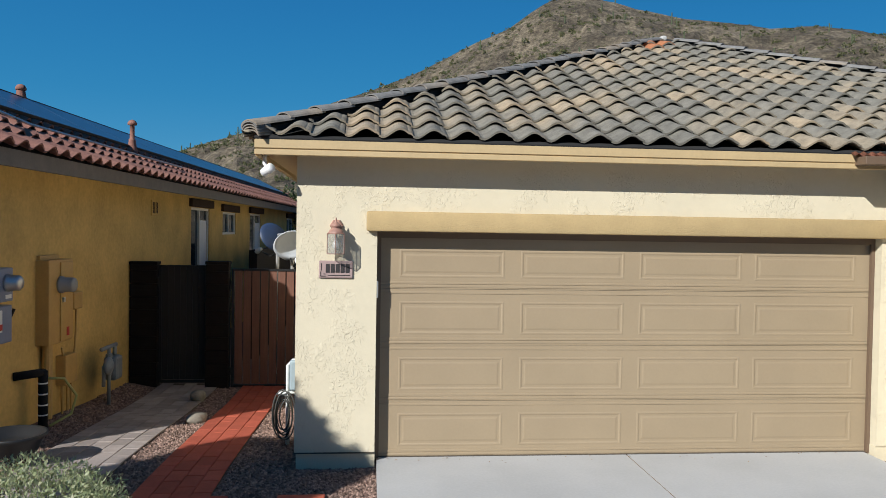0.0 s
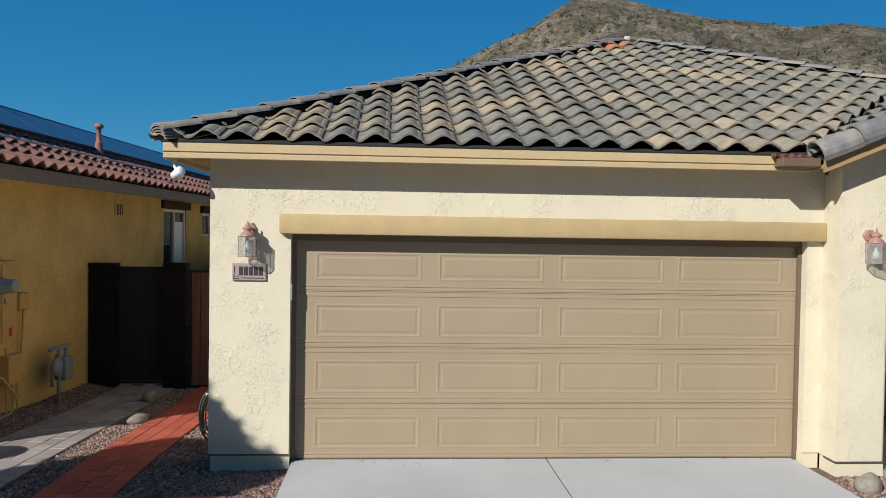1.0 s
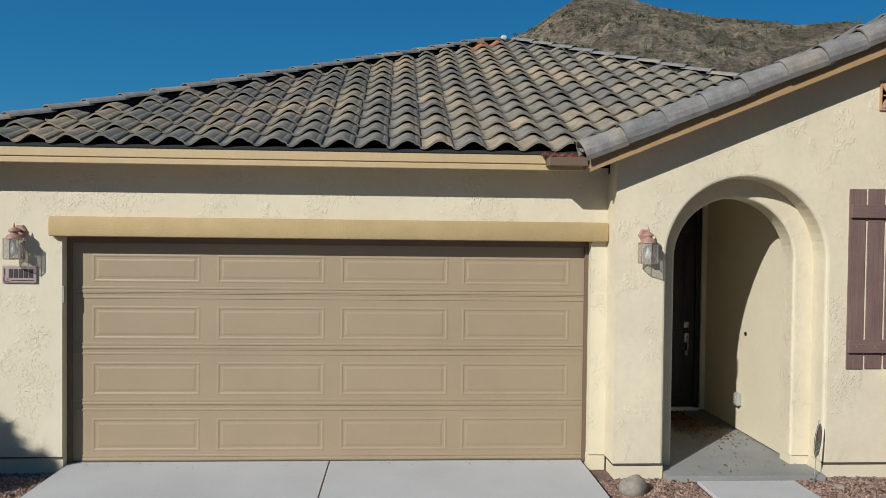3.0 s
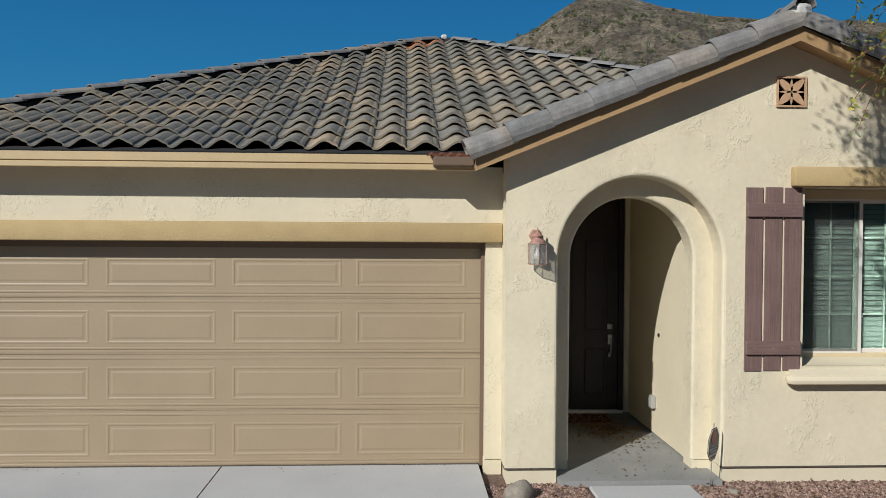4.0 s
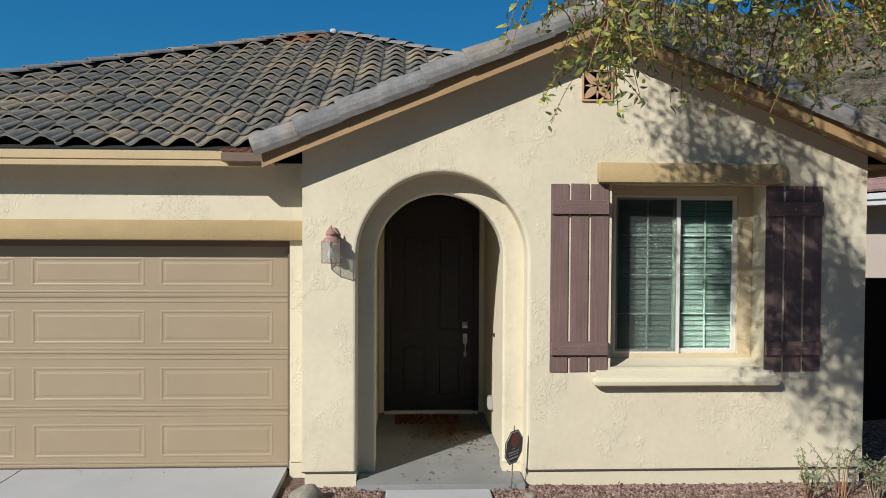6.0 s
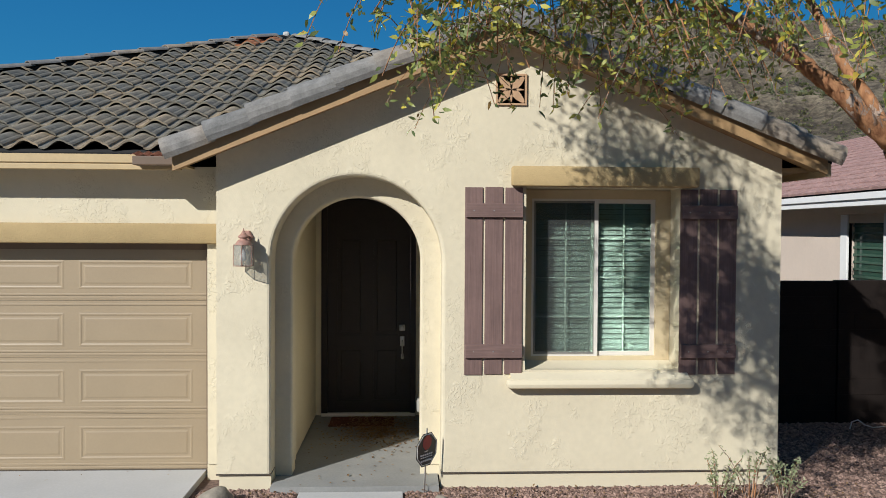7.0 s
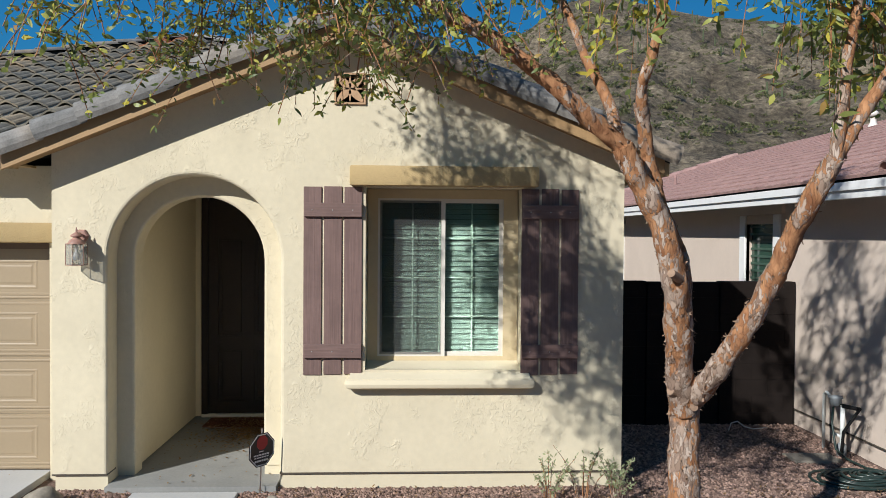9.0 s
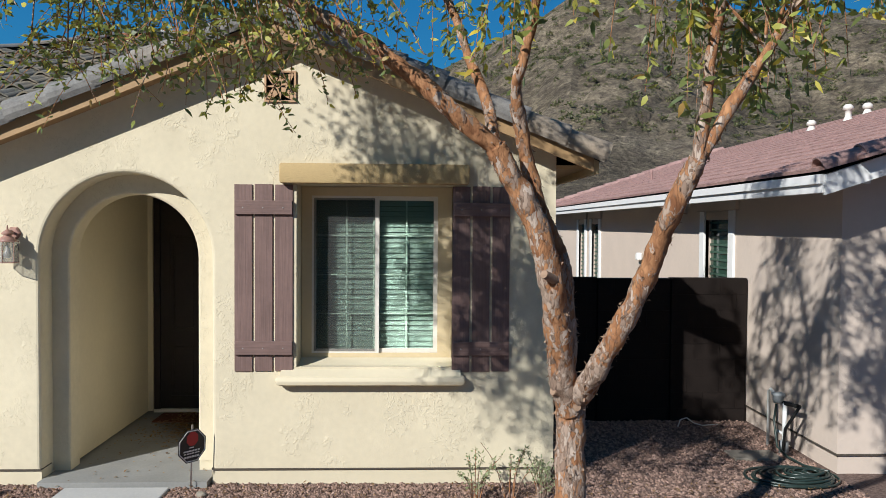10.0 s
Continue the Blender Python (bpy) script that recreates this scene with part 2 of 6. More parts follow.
bm = bmesh.new()
xs = [-3000, -600, -120, -40, -15] + [-9 + 0.3 * i for i in range(94)] + [25, 45, 120, 600, 3000]
ys = [-3000, -600, -120, -40, -15] + [-6 + 0.3 * i for i in range(84)] + [26, 45, 120, 600, 3000]
grid = [[bm.verts.new((x, y, ground_z(x, y) + (0.012 * noise.noise((x * 1.7, y * 1.7, 0)) if abs(x) < 30 else 0))) for x in xs] for y in ys]
for a, b in zip(grid, grid[1:]):
    for i in range(len(xs) - 1):
        bm.faces.new((a[i], a[i + 1], b[i + 1], b[i]))
structure("ground", bm, GRAVEL, "reddish brown decorative gravel over the yards", "gravel")

# ---------------------------------------------------------------- the house
SLOPE = 0.414
EAVE_Y, EAVE_Z, LEFT_X, RIGHT_X = 6.89, 2.952, -1.09, 10.78
APEX = ((LEFT_X + RIGHT_X) / 2, EAVE_Y + (RIGHT_X - LEFT_X) / 2)
RIDGE_X, RIDGE_Z, RAKE_Y = 7.71, 4.13, 6.63
GABLE_L, GABLE_R = 4.82, 10.60


def gable_z(x):
    return RIDGE_Z - 0.41 * abs(x - RIDGE_X)


bm = bmesh.new()
plate(bm, [(-0.73, 0.09), (0.01, 0.09), (0.01, 2.15), (4.975, 2.15), (4.975, 0.09), (5.13, 0.09), (5.13, 2.86), (-0.73, 2.86)], [], 7.20, 7.45)
box(bm, -0.73, 7.45, -0.2, -0.48, 22, 2.86)
wall_garage = structure("wall_garage", bm, CREAM, "cream skip-trowel stucco wall round the garage door", "wall")
bm = bmesh.new()
box(bm, -0.715, 7.215, -0.4, 0.012, 7.44, 0.09)
box(bm, 4.97, 7.215, -0.4, 5.14, 7.44, 0.09)
structure("foundation_garage", bm, CREAM_SMOOTH, "painted foundation stem below the stucco", "foundation")

bm = bmesh.new()
WIN = [(7.90, 1.02), (9.33, 1.02), (9.33, 2.68), (7.90, 2.68)]
outer = [(5.13, 0.09), *arch(6.375, 0.765, 2.005, 0.09), (10.26, 0.09), (10.26, gable_z(10.26) - 0.1), (RIDGE_X, RIDGE_Z - 0.1), (5.13, gable_z(5.13) - 0.1)]
plate(bm, outer, [WIN], 6.90, 7.14)
round_over(bm, 6.90, 6.375, 0.765, 2.005, 0.032)
outer = [(5.13, 0.09), *arch(6.36, 0.59, 1.998, 0.09), (10.26, 0.09), (10.26, 2.8), (5.13, 2.8)]
plate(bm, outer, [WIN], 7.14, 7.36)
round_over(bm, 7.14, 6.36, 0.59, 1.998, 0.025)
box(bm, 10.06, 7.3, -0.2, 10.26, 20, 2.86)
wall_wing = structure("wall_wing", bm, CREAM_WING, "cream stucco gable wall with a stepped round arch", "wall")
bm = bmesh.new()
box(bm, 5.15, 6.915, -0.4, 5.61, 7.2, 0.09)
box(bm, 7.135, 6.915, -0.4, 10.245, 7.2, 0.09)
box(bm, 6.957, 7.152, -0.01, 7.134, 7.35, 0.0895)
box(bm, 5.611, 7.152, -0.01, 5.763, 7.35, 0.0895)
structure("foundation_wing", bm, CREAM_SMOOTH, "painted foundation stem below the stucco", "foundation")
bm = bmesh.new()
box(bm, 5.126, 6.894, 0.080, 5.612, 7.1, 0.092)
box(bm, 7.138, 6.894, 0.080, 10.264, 7.1, 0.092)
box(bm, -0.735, 7.194, 0.080, 0.008, 7.4, 0.092)
structure("weep_screed", bm, WEEP, "dark metal screed line at the foot of the stucco", "trim")
# porch
bm = bmesh.new()
box(bm, 5.57, 7.36, 0.02, 5.72, 9.6, 2.9)
box(bm, 7.00, 7.36, 0.02, 7.15, 9.6, 2.9)
plate(bm, [(5.72, 0.02), (5.78, 0.02), (5.78, 2.69), (6.94, 2.69), (6.94, 0.02), (7.0, 0.02), (7.0, 2.9), (5.72, 2.9)], [], 9.38, 9.6)
structure("wall_porch", bm, CREAM_SMOOTH, "cream stucco walls of the entry porch", "wall")
bm = bmesh.new()
box(bm, 5.5, 7.362, 2.72, 7.2, 9.5, 2.8)
structure("ceiling_porch", bm, CREAM_SMOOTH, "cream plaster ceiling of the porch", "ceiling")
bm = bmesh.new()
box(bm, 5.62, 6.80, -0.3, 7.12, 9.6, 0.0)
structure("porch_floor", bm, PORCH, "grey concrete porch slab with dry leaves", "floor")

# roofs: decks
bm = bmesh.new()
A = (APEX[0], APEX[1], EAVE_Z + SLOPE * (APEX[1] - EAVE_Y))
c0, c1 = (LEFT_X, EAVE_Y, EAVE_Z), (RIGHT_X, EAVE_Y, EAVE_Z)
back = 24
v = [bm.verts.new(p) for p in (c0, (GABLE_L, EAVE_Y, EAVE_Z), (RIDGE_X, EAVE_Y + 2.89, EAVE_Z + 2.89 * SLOPE), (RIGHT_X, EAVE_Y + 0.3, EAVE_Z), A, (A[0], back, A[2]), (LEFT_X, back, EAVE_Z), (RIGHT_X, back, EAVE_Z))]
for f in ((0, 1, 2, 4), (2, 3, 4), (0, 4, 5, 6), (3, 7, 5, 4), (5, 7, 6)):
    bm.faces.new([v[i] for i in f])
roof_1 = structure("roof_1", bm, DECK, "hipped roof of mottled grey-brown barrel tiles", "roof")
bm = bmesh.new()
v = []
for y in (RAKE_Y + 0.04, 10.2):
    v.append([bm.verts.new((x, y, z)) for x, z in ((GABLE_L, gable_z(GABLE_L)), (RIDGE_X, RIDGE_Z), (GABLE_R, gable_z(GABLE_R)), (GABLE_R, gable_z(GABLE_R) - 0.05), (RIDGE_X, RIDGE_Z - 0.05), (GABLE_L, gable_z(GABLE_L) - 0.05))])
for i in range(6):
    bm.faces.new((v[0][i], v[0][(i + 1) % 6], v[1][(i + 1) % 6], v[1][i]))
bm.faces.new(v[0])
bm.faces.new(v[1])
roof_2 = structure("roof_2", bm, DECK, "tiled gable roof over the entry wing", "roof")
bm = bmesh.new()
box(bm, -1.07, 6.885, 2.864, 4.80, 6.955, 2.945, 0.004)
box(bm, -1.06, 6.898, 2.852, 4.81, 6.955, 2.864)
box(bm, -1.07, 6.887, 2.806, 4.82, 6.955, 2.852, 0.004)
box(bm, -1.07, 6.955, 2.796, -1.02, 20, 2.94)
box(bm, -1.02, 6.955, 2.836, 4.86, 7.2, 2.856)
box(bm, -1.02, 7.2, 2.836, -0.73, 20, 2.856)
structure("fascia_garage", bm, FASCIA, "tan painted fascia and soffit under the tiles", "fascia")

# driveway
bm = bmesh.new()
for x0, x1 in ((0.03, 2.468), (2.482, 4.93)):
    vs = [bm.verts.new(p) for p in ((x0, 7.42, 0.0), (x1, 7.42, 0.0), (x1, 4, 0.0), (x0, 4, 0.0), (x1, -9, -0.39), (x0, -9, -0.39))]
    a = bm.faces.new((vs[0], vs[1], vs[2], vs[3]))
    b = bm.faces.new((vs[3], vs[2], vs[4], vs[5]))
    r = bmesh.ops.extrude_face_region(bm, geom=[a, b])
    bmesh.ops.translate(bm, vec=(0, 0, -0.15), verts=[q for q in r["geom"] if isinstance(q, bmesh.types.BMVert)])
structure("driveway", bm, CONCRETE, "pale concrete driveway with a centre joint", "driveway")
bm = bmesh.new()
box(bm, 2.466, 4.0, -0.08, 2.484, 7.42, -0.006)
structure("joint_dirt", bm, mat("brown_joint_dirt", (0.20, 0.13, 0.07), 0.95, 0.5, 25, 1.0, 60), "brown dirt packed in the driveway joint", "joint")

# unseen wall added to close the place behind the camera and block low sky
bm = bmesh.new()
box(bm, -60, -17.3, -0.6, 70, -17.0, 7.5)
structure("closing_wall", bm, CREAM_SMOOTH, "unseen plain wall added to block low sky light", "wall")

# hill behind the houses
SKYLINE = [(-70, 1.0), (-30, 2.5), (-16, 4.6), (-14.4, 5.4), (-10.8, 6.7), (-0.5, 10.5), (2.6, 11.8), (5.3, 13.05), (6.8, 13.8), (9.4, 14.85), (11.3, 16.2), (12.4, 16.8), (15, 17.0), (17.1, 16.5), (18.7, 16.0), (22, 15.2), (25.6, 14.6), (27.6, 14.1), (30.5, 14.1), (32.5, 13.7), (34.4, 13.1), (45, 11), (70, 6)]


def skyline(a):
    for (a0, e0), (a1, e1) in zip(SKYLINE, SKYLINE[1:]):
        if a <= a1:
            return e0 + (e1 - e0) * (a - a0) / (a1 - a0)
    return SKYLINE[-1][1]


def hill_point(a, s):
    """A point of the hillside at azimuth a, s from its foot (0) to the crest (1) and past it."""
    r = 110 + 330 * s
    crest = 440 * math.tan(radians(skyline(a)))
    h = crest * (min(s, 1) ** 1.25 if s <= 1 else 1 - (s - 1) * 0.8)
    p = Vector((4 + r * math.sin(radians(a)), r * math.cos(radians(a)), h))
    rough = noise.fractal(p * 0.02, 0.6, 2.2, 5) * 7 + noise.noise(p * 0.15) * 1.2
    p.z += (rough + noise.noise(p * 0.5) * 0.7) * min(s * 2, 1) * min(1.0, 0.12 + max(0.0, 0.97 - s) * 8)
    return p


bm = bmesh.new()
cols = [[bm.verts.new(hill_point(a * 0.5, s / 44)) for s in range(0, 52)] for a in range(-140, 141)]
for a, b in zip(cols, cols[1:]):
    for i in range(51):
        bm.faces.new((a[i], b[i], b[i + 1], a[i + 1]))
hill = structure("hill", bm, HILL, "steep rocky desert hill with scrub behind the houses", "hill")

# ---- end of the large structure ----
# ---------------------------------------------------------------- roof tiles
def tile_mat(name, stops, bump=0.4):
    """Weathered concrete tiles, each with a shade of its own."""
    m = mat(name, (1, 1, 1), 0.85, 0.3, 9, bump, 90, fine=60)
    nt = m.node_tree
    b = nt.nodes["Principled BSDF"]
    old = b.inputs["Base Color"].links[0].from_socket
    info = nt.nodes.new("ShaderNodeObjectInfo")
    geo = nt.nodes.new("ShaderNodeNewGeometry")
    add = nt.nodes.new("ShaderNodeMath")
    nt.links.new(info.outputs["Random"], add.inputs[0])
    nt.links.new(geo.outputs["Random Per Island"], add.inputs[1])
    fr = nt.nodes.new("ShaderNodeMath")
    fr.operation = "FRACT"
    nt.links.new(add.outputs[0], fr.inputs[0])
    big = nt.nodes.new("ShaderNodeTexNoise")
    big.inputs["Scale"].default_value = 0.9
    nt.links.new(geo.outputs["Position"], big.inputs["Vector"])
    mr = nt.nodes.new("ShaderNodeMapRange")
    mr.inputs["From Min"].default_value, mr.inputs["From Max"].default_value = 0.3, 0.7
    nt.links.new(big.outputs[0], mr.inputs["Value"])
    mixf = nt.nodes.new("ShaderNodeMix")
    mixf.inputs["Factor"].default_value = 0.42
    nt.links.new(fr.outputs[0], mixf.inputs["A"])
    nt.links.new(mr.outputs[0], mixf.inputs["B"])
    ramp = nt.nodes.new("ShaderNodeValToRGB")
    el = ramp.color_ramp.elements
    el[0].position, el[0].color = stops[0][0], (*stops[0][1], 1)
    el[1].position, el[1].color = stops[-1][0], (*stops[-1][1], 1)
    for p, c in stops[1:-1]:
        el.new(p).color = (*c, 1)
    nt.links.new(mixf.outputs[0], ramp.inputs[0])
    mul = nt.nodes.new("ShaderNodeVectorMath")
    mul.operation = "MULTIPLY"
    nt.links.new(ramp.outputs[0], mul.inputs[0])
    nt.links.new(old, mul.inputs[1])
    nt.links.new(mul.outputs[0], b.inputs["Base Color"])
    return m


BARREL = tile_mat("mottled_barrel_tile", [(0.0, (0.172, 0.163, 0.138)), (0.45, (0.22, 0.204, 0.168)), (0.64, (0.285, 0.243, 0.18)), (0.86, (0.39, 0.305, 0.205)), (1.0, (0.245, 0.215, 0.175))])
CAPS = tile_mat("grey_cap_tile", [(0.0, (0.17, 0.17, 0.165)), (0.6, (0.225, 0.215, 0.20)), (0.8, (0.32, 0.26, 0.195)), (1.0, (0.21, 0.205, 0.20))])
TERRA = tile_mat("terracotta_tile", [(0.0, (0.24, 0.115, 0.09)), (0.5, (0.29, 0.145, 0.11)), (1.0, (0.20, 0.095, 0.075))])
ORANGE = mat("orange_clay", (0.42, 0.17, 0.08), 0.85, 0.2, 9, 0.3, 90)
ROSE = tile_mat("rose_flat_tile", [(0.0, (0.34, 0.21, 0.19)), (0.5, (0.40, 0.26, 0.23)), (1.0, (0.30, 0.18, 0.165))])
RUST = mat("rusted_flashing", (0.30, 0.12, 0.07), 0.7, 0.3, 12, 0.2, 60)

TH = math.atan(SLOPE)


def tile_bm(w=0.302, length=0.43, high=0.078, thick=0.02):
    """One barrel tile: u across, v up the slope, its lower end lifted over the course below."""
    bm = bmesh.new()
    rows = []
    for v, lift, rise in ((0.0, 0.034, high), (length, 0.0, high * 0.74)):
        prof = []
        for k in range(15):
            u = w * k / 14
            prof.append((u, rise * (0.5 + 0.5 * math.cos(2 * math.pi * (u - 0.62 * w) / w)) ** 0.92 - 0.008 + (0.010 if k > 12 else 0)))
        rows.append(([bm.verts.new((u, v, h + lift)) for u, h in prof], [bm.verts.new((u, v, h + lift - thick)) for u, h in prof]))
    (t0, b0), (t1, b1) = rows
    for i in range(len(prof) - 1):
        bm.faces.new((t0[i], t0[i + 1], t1[i + 1], t1[i]))
        bm.faces.new((b0[i + 1], b0[i], b1[i], b1[i + 1]))
        bm.faces.new((t0[i + 1], t0[i], b0[i], b0[i + 1]))
    bm.faces.new((t0[0], t1[0], b1[0], b0[0]))
    bm.faces.new((t1[-1], t0[-1], b0[-1], b1[-1]))
    return bm


def cap_bm(length=0.44, r0=0.105, r1=0.09, arc=180, thick=0.014, tall=1.0):
    """A half-round cap tile along y, its open lower end at y = 0."""
    bm = bmesh.new()
    n = 10
    rings = []
    for y, r, lift in ((0, r0, 0.02), (length, r1, 0.0)):
        for rr in (r, r - thick):
            ring = []
            for k in range(n + 1):
                a = radians(90 + arc / 2 - arc * k / n)
                ring.append(bm.verts.new((rr * math.cos(a), y, lift + tall * rr * math.sin(a))))
            rings.append(ring)
    o0, i0, o1, i1 = rings
    for k in range(n):
        bm.faces.new((o0[k], o0[k + 1], o1[k + 1], o1[k]))
        bm.faces.new((i0[k + 1], i0[k], i1[k], i1[k + 1]))
        bm.faces.new((o0[k + 1], o0[k], i0[k], i0[k + 1]))
    return bm


def basis(o, u, v):
    u, v = Vector(u).normalized(), Vector(v).normalized()
    n = u.cross(v)
    m = Matrix.Identity(4)
    for i in range(3):
        m[i][0], m[i][1], m[i][2], m[i][3] = u[i], v[i], n[i], o[i]
    return m


def lay_tiles(roof, me, origin, u, v, rows, cols, step, width, planes, material, jitter=0.004):
    """Courses of tiles on a slope; those that cross a hip or valley are cut along it."""
    base = basis(origin, u, v)
    rnd = random.Random(5)
    for r in range(rows):
        for c in range(cols):
            m = base @ pose(c * width + rnd.uniform(-jitter, jitter), r * step + rnd.uniform(-jitter, jitter) * 1.5, 0.0, 0, 0, rnd.uniform(-0.5, 0.5))
            pts = [m @ Vector(p) for p in ((0, 0, 0), (width, 0, 0), (width, 0.43, 0), (0, 0.43, 0))]
            state = [[(p - Vector(o)).dot(Vector(n)) > 0 for p in pts] for o, n in planes]
            if not all(any(s) for s in state):
                continue
            if all(all(s) for s in state):
                ob = new("roof_tile", me)
                ob.parent = roof
                ob.matrix_world = m
                continue
            bm = bmesh.new()
            bm.from_mesh(me)
            bmesh.ops.transform(bm, matrix=m, verts=bm.verts)
            for o, n in planes:
                bmesh.ops.bisect_plane(bm, geom=bm.verts[:] + bm.edges[:] + bm.faces[:], plane_co=o, plane_no=n, clear_inner=True)
            if len(bm.faces) > 3:
                part("roof_tile", bm, material, roof)
            else:
                bm.free()


def lay_caps(roof, me, start, end, step=0.385, name="cap_tile", up=(0, 0, 1), wob=1.0, seed=3):
    start, end = Vector(start), Vector(end)
    d = (end - start).normalized()
    side = d.cross(Vector(up)).normalized()
    rnd = random.Random(seed)
    for k in range(int((end - start).length / step)):
        ob = new(name, me)
        ob.parent = roof
        ob.matrix_world = basis(start + d * k * step, side, d) @ pose(0, 0, rnd.uniform(-0.004, 0.004), rnd.uniform(-wob, wob) * 0.6, rnd.uniform(-wob, wob), rnd.uniform(-wob, wob))


c, s = math.cos(TH), math.sin(TH)
tile_me = mesh_of("roof_tile", tile_bm(), BARREL)
cap_me = mesh_of("cap_tile", cap_bm(), CAPS)
hip_me = mesh_of("cap_tile", cap_bm(0.44, 0.118, 0.105, 165, 0.018, 0.6), CAPS)
hipL = ((LEFT_X + 0.17, EAVE_Y, 0), (1, -1, 0))
hipR = ((RIGHT_X - 0.17, EAVE_Y, 0), (-1, -1, 0))
valley = ((GABLE_L - 0.06, EAVE_Y, 0), (-1, 1, 0))
lay_tiles(roof_1, tile_me, (LEFT_X - 0.1, EAVE_Y - 0.02, EAVE_Z + 0.016), (1, 0, 0), (0, c, s), 9, 31, 0.36, 0.30, [hipL, valley], BARREL)
lay_tiles(roof_1, tile_me, (LEFT_X - 0.1, EAVE_Y - 0.02 + 9 * 0.36 * c, EAVE_Z + 0.016 + 9 * 0.36 * s), (1, 0, 0), (0, c, s), 10, 31, 0.36, 0.30, [hipL, hipR], BARREL)
# two odd clay tiles near the apex
odd_me = mesh_of("clay_tile", tile_bm(), ORANGE)
for col, row in ((18, 16), (19, 16), (18, 15)):
    ob = new("clay_tile", odd_me)
    ob.parent = roof_1
    ob.matrix_world = basis((LEFT_X - 0.1 + col * 0.30, EAVE_Y - 0.02 + row * 0.36 * c, EAVE_Z + 0.016 + row * 0.36 * s), (1, 0, 0), (0, c, s)) @ pose(0, 0, 0.012)
# the left slope is seen at its edge alone
lay_tiles(roof_1, tile_me, (LEFT_X - 0.06, EAVE_Y + 3.3, EAVE_Z), (0, -1, 0), (c, 0, s), 2, 12, 0.36, 0.30, [((LEFT_X, EAVE_Y - 0.02, 0), (-1, 1, 0))], BARREL)
lay_caps(roof_1, hip_me, (LEFT_X - 0.02, EAVE_Y - 0.02, EAVE_Z + 0.065), (A[0], A[1], A[2] + 0.065), wob=0.5)
lay_caps(roof_1, hip_me, (RIGHT_X - 2.6, EAVE_Y + 2.6, EAVE_Z + 2.6 * SLOPE + 0.065), (A[0], A[1], A[2] + 0.065), wob=0.5, seed=7)
ply_me = mesh_of("starter_tile", cap_bm(0.16, 0.115, 0.11, 165, 0.016, 0.6), CAPS)
for k in range(4):
    d = Vector((1, 1, SLOPE)).normalized()
    ob = new("starter_tile", ply_me)
    ob.parent = roof_1
    ob.matrix_world = basis(Vector((LEFT_X - 0.02, EAVE_Y - 0.02, EAVE_Z + 0.05 - 0.026 * k)) + d * 0.008 * k, d.cross(Vector((0, 0, 1))), d)
# dark tubes along the hips, coloured as the shaded gap below the caps
for end in ((LEFT_X + 0.05, EAVE_Y + 0.05), (RIGHT_X - 2.5, EAVE_Y + 2.5)):
    bm = bmesh.new()
    tube(bm, [(end[0], end[1], EAVE_Z + (end[1] - EAVE_Y) * SLOPE + 0.03), (A[0], A[1], A[2] + 0.03)], 0.062, 8)
    part("hip_gap_shade", bm, DECK, roof_1, "dark tube standing in for the shaded gap under the hip caps")
bm = bmesh.new()
box(bm, A[0] - 0.06, A[1] - 0.10, A[2] + 0.03, A[0] + 0.045, A[1] + 0.03, A[2] + 0.115, 0.03)
part("mortar_cap", bm, MORTAR, roof_1, "pale mortar patch at the apex")
bm = bmesh.new()
tube(bm, [(LEFT_X + 0.02, 6.91, EAVE_Z + 0.0), (4.8, 6.91, EAVE_Z + 0.0)], 0.03, 8)
part("eave_closure", bm, DECK, roof_1)

# gable over the entry
TG = math.atan(0.41)
cg, sg = math.cos(TG), math.sin(TG)
lay_tiles(roof_2, tile_me, (GABLE_L - 0.05, 9.75, gable_z(GABLE_L) - 0.01), (0, -1, 0), (cg, 0, sg), 9, 10, 0.36, 0.30, [((GABLE_L, EAVE_Y, 0), (1, -1, 0)), ((RIDGE_X, 6.8, 0), (-1, 0, 0))], BARREL)
lay_tiles(roof_2, tile_me, (GABLE_R + 0.05, 6.78, gable_z(GABLE_R) - 0.01), (0, 1, 0), (-cg, 0, sg), 9, 6, 0.36, 0.30, [((RIDGE_X, 6.8, 0), (1, 0, 0))], BARREL)
rake_me = mesh_of("rake_tile", cap_bm(0.45, 0.135, 0.12, 215, 0.016, 0.98), CAPS)
for sgn, x_end in ((1, GABLE_L - 0.06), (-1, GABLE_R + 0.06)):
    a = Vector((x_end, RAKE_Y + 0.075, gable_z(x_end) - 0.0))
    b = Vector((RIDGE_X, RAKE_Y + 0.075, RIDGE_Z + 0.02))
    lay_caps(roof_2, rake_me, a, b, 0.392, "rake_tile", up=(0, -0.25, 1), wob=0.7, seed=11)
lay_caps(roof_2, cap_me, (RIDGE_X, RAKE_Y - 0.05, RIDGE_Z + 0.10), (RIDGE_X, 9.8, RIDGE_Z + 0.07), seed=13)
bm = bmesh.new()
box(bm, RIDGE_X - 0.09, RAKE_Y - 0.03, RIDGE_Z + 0.02, RIDGE_X + 0.09, RAKE_Y + 0.1, RIDGE_Z + 0.165, 0.05)
part("mortar_cap", bm, MORTAR, roof_2, "pale mortar plug at the ridge end")
